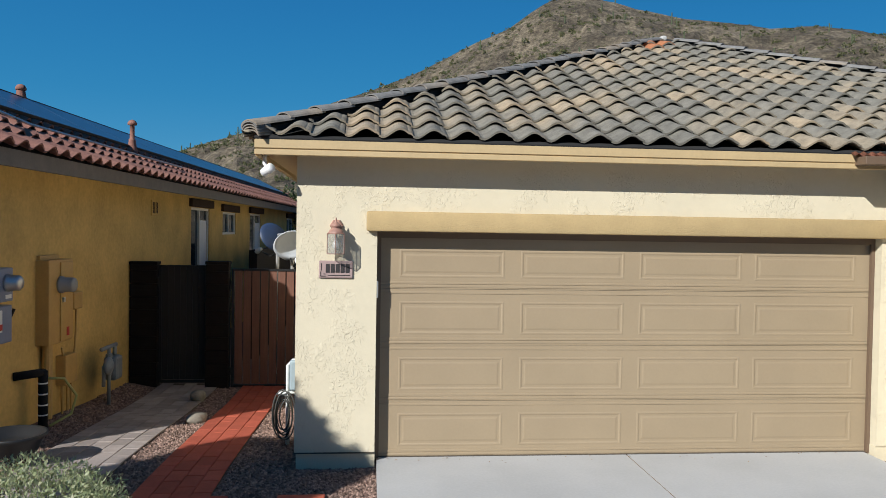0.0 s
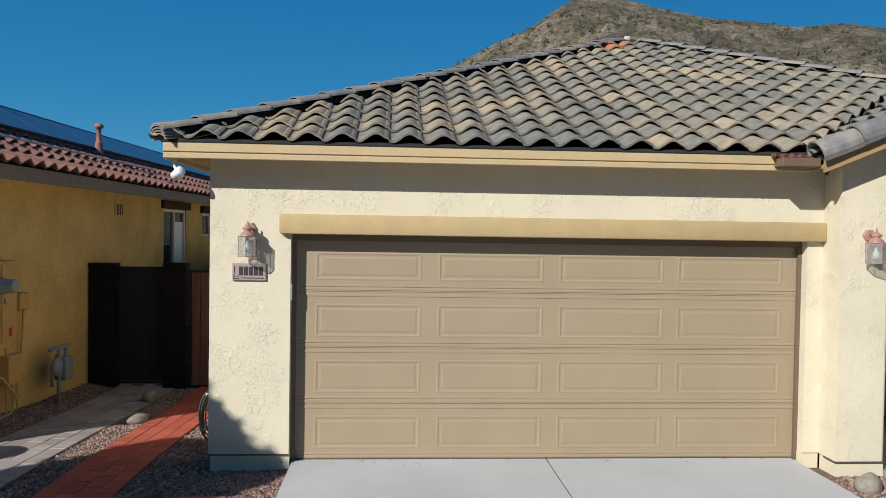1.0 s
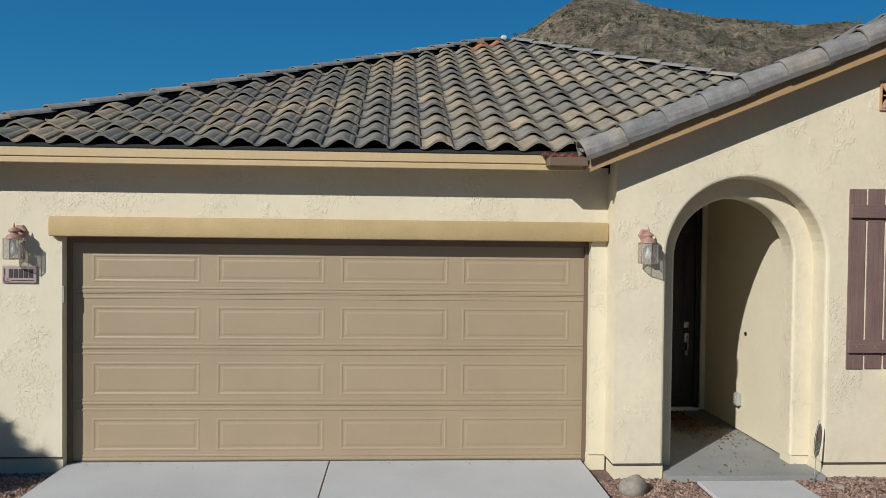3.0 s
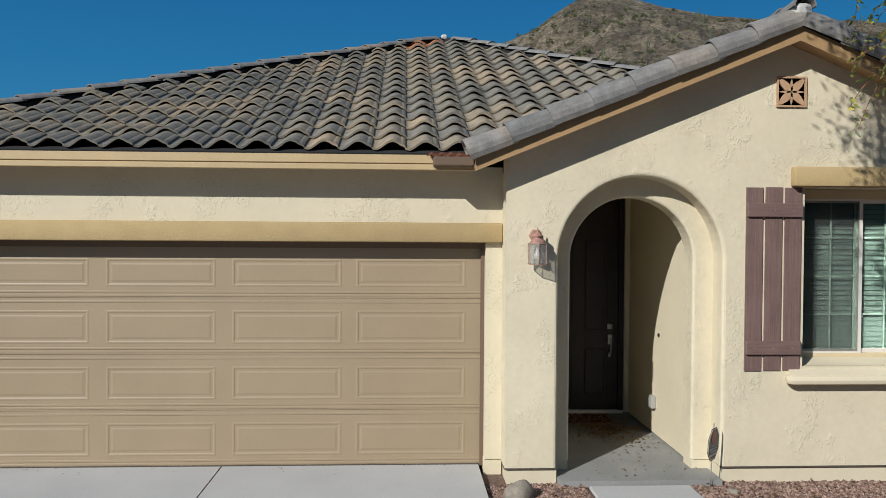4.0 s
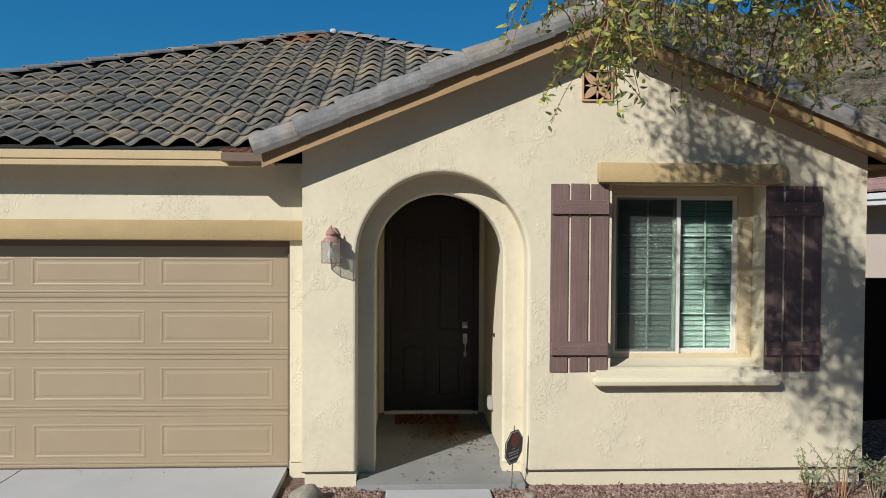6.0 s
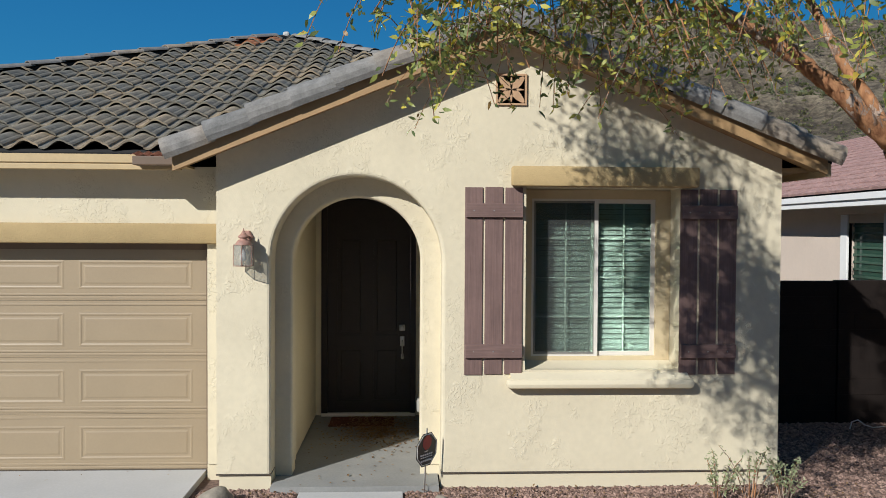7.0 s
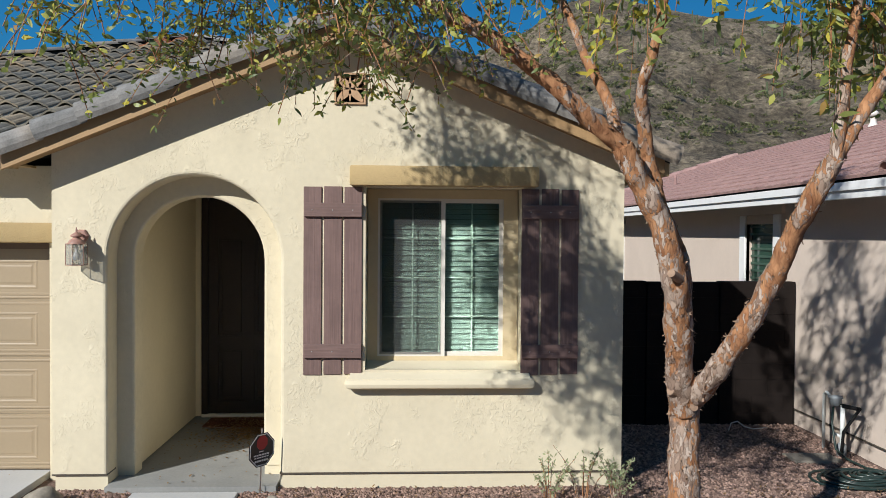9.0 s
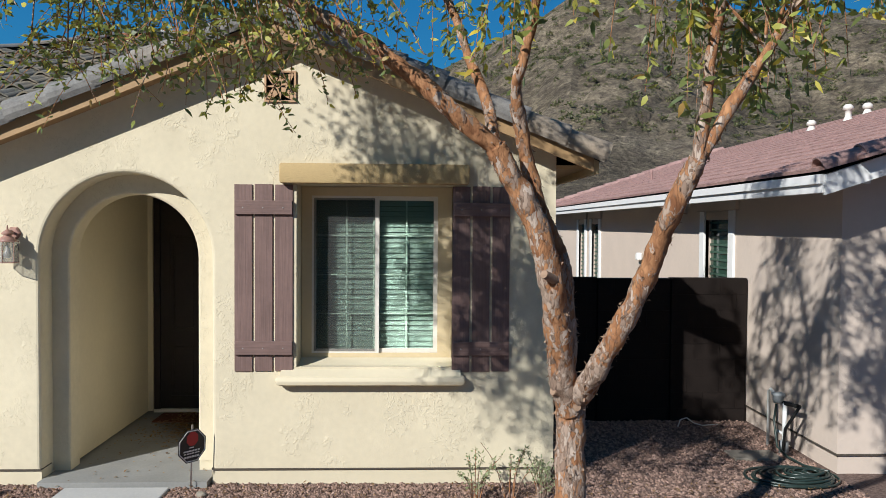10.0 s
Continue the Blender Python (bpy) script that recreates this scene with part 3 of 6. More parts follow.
for sgn, x_end in ((1, GABLE_L), (-1, GABLE_R - 0.05)):
    bm = bmesh.new()
    for y0, y1, hi, lo in ((RAKE_Y + 0.02, RAKE_Y + 0.06, -0.035, -0.165), (RAKE_Y + 0.06, 6.9, -0.10, -0.13)):
        v = [bm.verts.new((x, y, z)) for y in (y0, y1) for x, z in ((x_end, gable_z(x_end) + hi), (RIDGE_X, RIDGE_Z + hi), (RIDGE_X, RIDGE_Z + lo), (x_end, gable_z(x_end) + lo))]
        for f in ((0, 1, 2, 3), (7, 6, 5, 4), (0, 4, 5, 1), (1, 5, 6, 2), (2, 6, 7, 3), (3, 7, 4, 0)):
            bm.faces.new([v[i] for i in f])
    part("rake_board", bm, RAKE, roof_2, "tan painted rake board and soffit")
bm = bmesh.new()
box(bm, GABLE_R - 0.05, RAKE_Y + 0.05, gable_z(GABLE_R) - 0.16, GABLE_R, 20, gable_z(GABLE_R) - 0.02)
box(bm, 10.26, 6.92, gable_z(GABLE_R) - 0.10, GABLE_R - 0.05, 20, gable_z(GABLE_R) - 0.07)
structure("fascia_wing", bm, FASCIA, "tan painted fascia along the side eave", "fascia")
# rusty flashing at the foot of the valley: a crumpled folded sheet
bm = bmesh.new()
rnd = random.Random(14)
rows = []
for k in range(12):
    x = 4.40 + 0.042 * k
    up = 0.011 if k % 2 else -0.007
    fy = 6.80 + rnd.uniform(-0.012, 0.012)
    rows.append([bm.verts.new((x, fy, 2.922 + up + rnd.uniform(-0.004, 0.004) - 0.010 * (k / 11))), bm.verts.new((x + 0.015, 6.865, 2.953 + up)), bm.verts.new((x + 0.05, 7.085, 3.03 + up * 0.4))])
faces = []
for p, q in zip(rows, rows[1:]):
    for i in range(2):
        faces.append(bm.faces.new((p[i], q[i], q[i + 1], p[i + 1])))
bmesh.ops.solidify(bm, geom=faces, thickness=0.004)
structure("valley_flashing", bm, RUST, "rusted red metal flashing at the valley foot", "flashing")

# added box: throws the diagonal shadow; its dark colour is the shaded fascia end
bm = bmesh.new()
box(bm, 4.46, 6.72, 2.835, 4.815, 6.884, 2.912, 0.006)
structure("eave_shadow_box", bm, GARAGE_TRIM, "box added for its shadow where fascia meets rake, dark for shade", "fascia")

# ---------------------------------------------------------------- garage door
DOOR_Y = 7.345


def garage_door():
    door = new("garage_door_1")
    tagged(door, "taupe sectional garage door with sixteen raised panels", "garage door", kind="structure")
    zs = [0.0, 0.536, 1.072, 1.608, 2.15]
    xs = [(0.225, 1.238), (1.393, 2.42), (2.57, 3.61), (3.745, 4.80)]
    for i in range(4):
        z0, z1 = zs[i] + 0.0015, zs[i + 1] - 0.0015
        p0, p1 = zs[i] + 0.10, zs[i] + 0.42
        if i == 3:
            p0, p1 = 1.715, 1.985
        bm = bmesh.new()
        plate(bm, [(0.0, z0), (4.985, z0), (4.985, z1), (0.0, z1)], [[(a, p0), (b, p0), (b, p1), (a, p1)] for a, b in xs], DOOR_Y, DOOR_Y + 0.04)
        for zz in (z0 + 0.012, z0 + 0.045, z1 - 0.045 if i < 3 else z1 - 0.03):
            box(bm, 0.0, DOOR_Y - 0.0045, zz, 4.985, DOOR_Y + 0.004, zz + 0.022, 0.003)
        sec = part("door_section", bm, GARAGE, door)
        for a, b in xs:
            bm = bmesh.new()
            loops = []
            for inset, y in ((0.0, 0.0), (0.010, -0.002), (0.018, -0.002), (0.030, 0.002), (0.046, 0.002), (0.062, -0.001)):
                loops.append([bm.verts.new((x, DOOR_Y + y, z)) for x, z in ((a + inset, p0 + inset), (b - inset, p0 + inset), (b - inset, p1 - inset), (a + inset, p1 - inset))])
            for l0, l1 in zip(loops, loops[1:]):
                for k in range(4):
                    bm.faces.new((l0[k], l0[(k + 1) % 4], l1[(k + 1) % 4], l1[k]))
            bm.faces.new(loops[-1])
            part("panel", bm, GARAGE, sec)
    bm = bmesh.new()
    box(bm, 0.0, DOOR_Y - 0.012, -0.012, 4.985, DOOR_Y + 0.03, 0.008)
    part("bottom_seal", bm, WEEP, door, "black rubber bottom seal")
    bm = bmesh.new()
    box(bm, 0.011, DOOR_Y - 0.045, 0.0, 0.05, DOOR_Y - 0.009, 2.149)
    box(bm, 4.94, DOOR_Y - 0.045, 0.0, 4.974, DOOR_Y - 0.009, 2.149)
    box(bm, 0.05, DOOR_Y - 0.045, 2.09, 4.94, DOOR_Y - 0.009, 2.149)
    part("door_stop", bm, GARAGE_TRIM, door, "dark taupe stop moulding round the door")


garage_door()
bm = bmesh.new()
box(bm, -0.09, 7.125, 2.15, 5.128, 7.199, 2.335, 0.02)
smooth_by_angle(structure("trim_garage", bm, TAN, "tan stucco-coated lintel band over the garage door", "trim"))

METAL = mat("galvanised_metal", (0.55, 0.55, 0.54), 0.4, 0.1, 15, metal=0.8)
t = thing("keypad_cover", pose(0.012, 7.222, 1.53), "narrow grey metal keypad cover on the door jamb", "keypad")
bm = bmesh.new()
box(bm, -0.004, -0.02, 0.0, 0.014, 0.02, 0.155, 0.004)
part("body", bm, METAL, t)

# ---------------------------------------------------------------- lanterns
COPPER = mat("weathered_copper_paint", (0.36, 0.20, 0.155), 0.55, 0.25, 30, 0.1, 80)
PANE = mat("seeded_lantern_glass", (0.42, 0.41, 0.36), 0.25, 0.1, 40)
PANE.node_tree.nodes["Principled BSDF"].inputs["Alpha"].default_value = 0.3
BULB = mat("white_bulb", (0.8, 0.8, 0.78), 0.2, 0.02)


def wall_lantern(m):
    t = thing("wall_lantern", m, "weathered copper wall lantern with clear glass panes", "wall light", "lanterns by the doors")
    bm = bmesh.new()
    lathe(bm, [(0.062, 0.0), (0.062, 0.016), (0.05, 0.028), (0.02, 0.03)], 6, pose(0, 0, 0.165, 90))
    part("back_plate", bm, COPPER, t)
    bm = bmesh.new()
    tube(bm, [(0, -0.02, 0.165), (0, -0.06, 0.185), (0, -0.105, 0.18), (0, -0.12, 0.16)], [0.014, 0.012, 0.012, 0.014], 8)
    part("arm", bm, COPPER, t, smooth=True)
    bm = bmesh.new()
    lathe(bm, [(0.074, 0.09), (0.072, 0.10), (0.058, 0.125), (0.035, 0.14), (0.03, 0.15), (0.05, 0.16), (0.048, 0.17), (0.02, 0.19), (0.008, 0.2), (0.009, 0.212), (0.004, 0.235), (0.001, 0.24)], 16, pose(0, -0.12, 0))
    part("roof", bm, COPPER, t, smooth=True)
    bm = bmesh.new()
    for k in range(6):
        a = radians(60 * k + 30)
        x, y = 0.088 * math.cos(a), -0.12 + 0.088 * math.sin(a)
        tube(bm, [(x, y, -0.09), (x, y, 0.096)], 0.0028, 5)
    for z in (-0.09, 0.094):
        ring = [(0.088 * math.cos(radians(60 * k + 30)), -0.12 + 0.088 * math.sin(radians(60 * k + 30)), z) for k in range(7)]
        for p, q in zip(ring, ring[1:]):
            tube(bm, [p, q], 0.0035, 5)
    part("cage", bm, COPPER, t)
    for k in range(6):
        a, b = radians(60 * k + 30), radians(60 * k + 90)
        p, q = Vector((0.086 * math.cos(a), -0.12 + 0.086 * math.sin(a), 0)), Vector((0.086 * math.cos(b), -0.12 + 0.086 * math.sin(b), 0))
        n = ((p + q) / 2 - Vector((0, -0.12, 0))).normalized() * 0.003
        bm = bmesh.new()
        v = [bm.verts.new(o + Vector((0, 0, z)) + w) for w in (n * 0, -n) for o, z in ((p, -0.088), (q, -0.088), (q, 0.092), (p, 0.092))]
        for f in ((0, 1, 2, 3), (7, 6, 5, 4), (0, 4, 5, 1), (1, 5, 6, 2), (2, 6, 7, 3), (3, 7, 4, 0)):
            bm.faces.new([v[i] for i in f])
        part("pane", bm, PANE, t)
    bm = bmesh.new()
    lathe(bm, [(0.012, 0.085), (0.014, 0.06), (0.014, 0.03), (0.03, 0.0), (0.034, -0.025), (0.026, -0.045), (0.004, -0.055)], 14, pose(0, -0.12, 0))
    part("bulb", bm, BULB, t, "white bulb behind the panes", smooth=True)
    return t


lantern = wall_lantern(pose(-0.365, 7.2, 2.03))
copy_thing(lantern, pose(5.395, 6.9, 2.055))

# plaque: its figures are plain bars
PLAQUE = mat("mauve_plaque", (0.36, 0.26, 0.24), 0.7, 0.12, 20, 0.2, 60)
INK = mat("dark_ink", (0.03, 0.025, 0.025), 0.6)
t = thing("address_plaque", pose(-0.367, 7.2, 1.793), "small mauve-brown plaque with dark bars on stucco", "plaque")
bm = bmesh.new()
box(bm, -0.155, -0.022, -0.08, 0.155, 0.002, 0.08, 0.008)
part("plate", bm, PLAQUE, t)
for x in (-0.085, -0.04, 0.005, 0.05, 0.095):
    bm = bmesh.new()
    box(bm, x - 0.006, -0.026, -0.03, x + 0.03, -0.02, 0.05)
    part("bar", bm, INK, t)
for x0, z0, x1, z1 in ((-0.07, -0.058, 0.13, -0.052), (-0.135, -0.01, -0.128, 0.055), (-0.14, -0.065, -0.09, -0.059), (-0.14, -0.065, -0.134, -0.02), (-0.115, -0.045, -0.095, -0.039)):
    bm = bmesh.new()
    box(bm, x0, -0.026, z0, x1, -0.02, z1)
    part("line", bm, INK, t)

# ---------------------------------------------------------------- window, shutters, sill


def grained(name, color, along):
    """Stained board with streaks and checks along one axis."""
    m = mat(name, color, 0.7, 0.15, 4, fine=30)
    nt = m.node_tree
    b = nt.nodes["Principled BSDF"]
    geo = nt.nodes.new("ShaderNodeNewGeometry")
    mp = nt.nodes.new("ShaderNodeMapping")
    mp.inputs["Scale"].default_value = [2.2 if k == along else 75.0 for k in range(3)]
    nt.links.new(geo.outputs["Position"], mp.inputs["Vector"])
    n = nt.nodes.new("ShaderNodeTexNoise")
    n.inputs["Scale"].default_value, n.inputs["Detail"].default_value, n.inputs["Distortion"].default_value = 1.0, 5.0, 0.6
    nt.links.new(mp.outputs[0], n.inputs["Vector"])
    mr = nt.nodes.new("ShaderNodeMapRange")
    mr.inputs["From Min"].default_value, mr.inputs["From Max"].default_value, mr.inputs["To Min"].default_value, mr.inputs["To Max"].default_value = 0.3, 0.7, 0.84, 1.14
    nt.links.new(n.outputs[0], mr.inputs["Value"])
    old = b.inputs["Base Color"].links[0].from_socket
    mul = nt.nodes.new("ShaderNodeVectorMath")
    mul.operation = "SCALE"
    nt.links.new(old, mul.inputs[0])
    nt.links.new(mr.outputs[0], mul.inputs["Scale"])
    nt.links.new(mul.outputs[0], b.inputs["Base Color"])
    bp = nt.nodes.new("ShaderNodeBump")
    bp.inputs["Strength"].default_value, bp.inputs["Distance"].default_value = 0.6, 0.004
    nt.links.new(n.outputs[0], bp.inputs["Height"])
    nt.links.new(bp.outputs[0], b.inputs["Normal"])
    return m


MAROON = grained("maroon_stained_board", (0.172, 0.106, 0.092), 2)
MAROON_CROSS = grained("maroon_stained_batten", (0.172, 0.106, 0.092), 0)
VINYL = mat("almond_vinyl", (0.70, 0.66, 0.59), 0.5, 0.04, 9)
BLIND = mat("pale_blind_slat", (0.33, 0.33, 0.30), 0.6, 0.04, 9)
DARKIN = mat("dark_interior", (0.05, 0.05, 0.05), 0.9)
SCREEN = bpy.data.materials.new("insect_screen")
SCREEN.use_nodes = True
SCREEN.node_tree.nodes["Principled BSDF"].inputs["Base Color"].default_value = (0.05, 0.05, 0.05, 1)
SCREEN.node_tree.nodes["Principled BSDF"].inputs["Roughness"].default_value = 0.8
SCREEN.node_tree.nodes["Principled BSDF"].inputs["Alpha"].default_value = 0.3
GREENGLASS = glass("green_tinted_glass", (0.60, 0.81, 0.74), 0.0)


def main_window():
    w = new("window_1")
    tagged(w, "sliding window with almond frame, blinds half catching the sun", "window", kind="structure")
    x0, x1, z0, z1, y = 8.00, 9.19, 1.10, 2.59, 7.19
    bm = bmesh.new()
    plate(bm, [(7.905, 1.03), (9.325, 1.03), (9.325, 2.675), (7.905, 2.675)], [[(x0, z0), (x1, z0), (x1, z1), (x0, z1)]], y - 0.005, 7.295)
    part("reveal", bm, REVEAL, w, "tan-cream stucco reveal")
    xm = 8.60
    for name, a, b, yy in (("sash", x0, xm + 0.035, y), ("sash", xm - 0.025, x1, y + 0.03)):
        bm = bmesh.new()
        f = 0.04
        plate(bm, [(a, z0), (b, z0), (b, z1), (a, z1)], [[(a + f, z0 + f), (b - f, z0 + f), (b - f, z1 - f), (a + f, z1 - f)]], yy, yy + 0.028)
        fr = part("sash", bm, VINYL, w)
        bm = bmesh.new()
        box(bm, a + f, yy + 0.012, z0 + f, b - f, yy + 0.016, z1 - f)
        g = part("pane", bm, GREENGLASS, fr)
        g.visible_shadow = False
        bm = bmesh.new()
        mx = (a + b) / 2 + 0.01
        box(bm, mx - 0.007, yy + 0.018, z0 + f, mx + 0.007, yy + 0.025, z1 - f)
        for k in (1, 2, 3):
            zz = z0 + (z1 - z0) * k / 4
            box(bm, a + f, yy + 0.018, zz - 0.006, b - f, yy + 0.025, zz + 0.006)
        part("muntin", bm, VINYL, fr)
    bm = bmesh.new()
    box(bm, x0 + 0.02, y - 0.008, z0 + 0.02, xm - 0.005, y - 0.006, z1 - 0.02)
    sc = part("insect_screen", bm, SCREEN, w, "dark insect screen")
    # blinds
    for a, b in ((x0 + 0.03, xm - 0.02), (xm + 0.01, x1 - 0.02)):
        n = 29
        for k in range(n):
            z = z0 + 0.03 + (z1 - z0 - 0.1) * k / (n - 1)
            bm = bmesh.new()
            box(bm, a, -0.024, -0.0015, b, 0.024, 0.0015, 0.0, pose(0, 7.272, z, 72))
            part("blind_slat", bm, BLIND, w)
    bm = bmesh.new()
    box(bm, x0 - 0.1, 7.30, z1 - 0.055, x1 + 0.1, 7.37, z1 + 0.03)
    part("head_rail", bm, BLIND, w)
    # dark box in place of a room; its dimness comes from the colour
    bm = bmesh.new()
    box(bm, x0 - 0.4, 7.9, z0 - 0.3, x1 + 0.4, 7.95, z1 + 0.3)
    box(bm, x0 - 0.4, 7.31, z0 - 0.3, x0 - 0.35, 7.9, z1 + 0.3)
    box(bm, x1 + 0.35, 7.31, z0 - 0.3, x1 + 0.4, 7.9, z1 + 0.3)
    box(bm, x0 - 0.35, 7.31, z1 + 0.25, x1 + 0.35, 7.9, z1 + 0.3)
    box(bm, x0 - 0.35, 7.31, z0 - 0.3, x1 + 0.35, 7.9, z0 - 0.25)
    part("dim_room_box", bm, DARKIN, w, "dark box behind the blinds, the room's dimness in its colour")


main_window()
bm = bmesh.new()
box(bm, 7.76, 6.80, 2.685, 9.46, 6.899, 2.865, 0.018)
smooth_by_angle(structure("trim_window", bm, TAN, "tan stucco-coated lintel over the window", "trim"))
bm = bmesh.new()
box(bm, 7.72, 6.775, 0.862, 9.44, 6.897, 0.958, 0.045)
for x0, x1, ya, za, yb, zb in ((7.765, 9.395, 6.805, 0.955, 6.897, 1.0), (7.905, 9.325, 6.897, 1.0, 7.18, 1.06)):
    vs = [bm.verts.new(p) for p in ((x0, ya, za), (x1, ya, za), (x1, yb, zb), (x0, yb, zb), (x0, ya, 0.93), (x1, ya, 0.93), (x1, yb, 0.93), (x0, yb, 0.93))]
    for f in ((0, 1, 2, 3), (7, 6, 5, 4), (0, 4, 5, 1), (1, 5, 6, 2), (2, 6, 7, 3), (3, 7, 4, 0)):
        bm.faces.new([vs[i] for i in f])
smooth_by_angle(structure("window_sill", bm, CREAM_SMOOTH, "thick rounded cream stucco sill", "sill"))


def shutter(m):
    t = thing("shutter", m, "maroon board-and-batten wooden shutter on stucco wall", "shutter", "window shutters")
    for k in range(3):
        bm = bmesh.new()
        box(bm, 0.182 * k, -0.014, 0.0 + 0.003 * k, 0.182 * k + 0.160, -0.001, 1.695 + 0.004 * (k % 2), 0.003)
        part("board", bm, MAROON, t)
    for z in (0.155, 1.425):
        bm = bmesh.new()
        box(bm, 0.006, -0.042, z, 0.522, -0.0145, z + 0.125, 0.004)
        b = part("batten", bm, MAROON_CROSS, t)
        for x in (0.08, 0.26, 0.44):
            bm = bmesh.new()
            lathe(bm, [(0.006, 0), (0.005, 0.003)], 8, pose(x, -0.042, z + 0.06, 90))
            part("screw", bm, METAL, b)
    return t


sh = shutter(pose(7.345, 6.9, 0.98))
copy_thing(sh, pose(9.315, 6.9, 0.975))

CLAY = mat("tan_cast_clay", (0.47, 0.30, 0.18), 0.9, 0.1, 14, 0.2, 60)
t = thing("gable_vent", pose(7.755, 6.9, 3.555), "square tan clay vent with crossed petals in the gable", "vent")
bm = bmesh.new()
sq = [(-0.14, -0.14), (0.14, -0.14), (0.14, 0.14), (-0.14, 0.14)]
plate(bm, sq, [[(x * 0.88, z * 0.88) for x, z in sq]], -0.02, 0.01)
part("frame", bm, CLAY, t)
# thin dark sheet on the unbroken wall; the hollow's shade is its colour
bm = bmesh.new()
box(bm, -0.125, 0.0, -0.125, 0.125, 0.004, 0.125)
part("backing", bm, WEEP, t, "dark sheet coloured as the shade behind the petals")
for k in range(8):
    bm = bmesh.new()
    n = 14
    ring = []
    for j in range(n):
        a = 2 * math.pi * j / n
        wide, far = (0.034, 0.082) if k % 2 == 0 else (0.010, 0.058)
        ring.append((wide * math.sin(a) * (1 - 0.25 * math.cos(a)), far * (1.02 + 0.98 * math.cos(a))))
    plate(bm, ring, [], -0.014, -0.001)
    bmesh.ops.rotate(bm, cent=(0, 0, 0), matrix=Matrix.Rotation(radians(45 * k + 45), 3, "Y"), verts=bm.verts)
    part("petal", bm, CLAY, t)

# ---------------------------------------------------------------- entry door and porch
def entry_door():
    d = new("door_1")
    tagged(d, "dark brown panelled wooden entry door, shut", "door", kind="structure")
    y = 9.43
    bm = bmesh.new()
    xs = [(5.98, 6.30), (6.42, 6.74)]
    zs = [(0.2, 0.85), (1.0, 2.2)]
    plate(bm, [(5.86, 0.045), (6.87, 0.045), (6.87, 2.65), (5.86, 2.65)], [[(a, p), (b, p), (b, q), (a, q)] for a, b in xs for p, q in zs], y, y + 0.04)
    leaf = part("leaf", bm, DARKDOOR, d)
    for a, b in xs:
        for p, q in zs:
            bm = bmesh.new()
            box(bm, a - 0.002, y + 0.012, p - 0.002, b + 0.002, y + 0.03, q + 0.002)
            box(bm, a + 0.04, y + 0.002, p + 0.04, b - 0.04, y + 0.014, q - 0.04, 0.008)
            part("panel", bm, DARKDOOR, leaf)
    bm = bmesh.new()
    for x0, x1 in ((5.785, 5.858), (6.872, 6.935)):
        box(bm, x0, y - 0.03, 0.0, x1, y + 0.05, 2.685)
    part("door_frame", bm, DARKDOOR, d)
    bm = bmesh.new()
    box(bm, 5.785, y - 0.04, 0.0, 6.935, y + 0.04, 0.04, 0.006)
    part("threshold", bm, VINYL, d, "pale threshold")
    bm = bmesh.new()
    box(bm, 6.735, y - 0.012, 1.05, 6.805, y, 1.125, 0.006)
    lathe(bm, [(0.026, 0), (0.024, 0.014), (0.01, 0.018)], 16, pose(6.77, y - 0.01, 1.09, 90))
    part("deadbolt", bm, METAL, leaf, "brushed nickel deadbolt", True)
    bm = bmesh.new()
    box(bm, 6.745, y - 0.012, 0.86, 6.80, y, 0.985, 0.006)
    box(bm, 6.755, y - 0.012, 0.70, 6.79, y, 0.76, 0.006)
    tube(bm, [(6.772, y - 0.01, 0.93), (6.772, y - 0.055, 0.92), (6.772, y - 0.06, 0.83), (6.772, y - 0.045, 0.75), (6.772, y - 0.01, 0.73)], 0.009, 8)
    part("door_handle", bm, METAL, leaf, "brushed nickel grip handle", True)


entry_door()
MAT = mat("red_brown_coir", (0.16, 0.06, 0.04), 0.95, 0.3, 30, 0.8, 200)
t = thing("doormat", pose(6.3, 9.12, 0.0), "worn red-brown doormat scattered with dry leaves", "doormat")
bm = bmesh.new()
box(bm, -0.38, -0.22, 0, 0.38, 0.22, 0.014, 0.005)
part("mat", bm, MAT, t)
GREYBOX = mat("grey_plastic", (0.32, 0.315, 0.29), 0.5, 0.05)
t = thing("outlet_box", pose(7.0, 8.38, 0.30), "grey weatherproof outlet cover on the porch wall", "outlet")
bm = bmesh.new()
box(bm, -0.055, -0.055, 0, 0.002, 0.055, 0.14, 0.01)
part("cover", bm, GREYBOX, t)
bm = bmesh.new()
box(bm, -0.062, -0.03, 0.02, -0.054, 0.03, 0.12, 0.004)
part("flap", bm, GREYBOX, t)
t = thing("doorbell", pose(7.0, 8.25, 1.13), "small dark doorbell button on stucco", "doorbell")
bm = bmesh.new()
lathe(bm, [(0.025, 0), (0.024, 0.01), (0.012, 0.016)], 14, pose(0.002, 0, 0, 0, -90))
part("button", bm, DARKDOOR, t)

# security sign on a stake
t = thing("yard_sign", pose(6.985, 6.76, -0.155, 3, 0, 48), "black octagonal yard sign with red badge on a stake", "sign")
OCTO = [(0.150 * math.cos(radians(22.5 + 45 * k)) * 0.98, 0.160 * math.sin(radians(22.5 + 45 * k)) + 0.5) for k in range(8)]
bm = bmesh.new()
plate(bm, OCTO, [], -0.004, 0.0)
board = part("board", bm, mat("black_sign", (0.02, 0.02, 0.022), 0.35, 0.1), t)
bm = bmesh.new()
plate(bm, [(x * 0.94, (z - 0.5) * 0.94 + 0.5) for x, z in OCTO], [[(x * 0.89, (z - 0.5) * 0.89 + 0.5) for x, z in OCTO]], -0.006, -0.003)
part("border", bm, WHITE, board)
bm = bmesh.new()
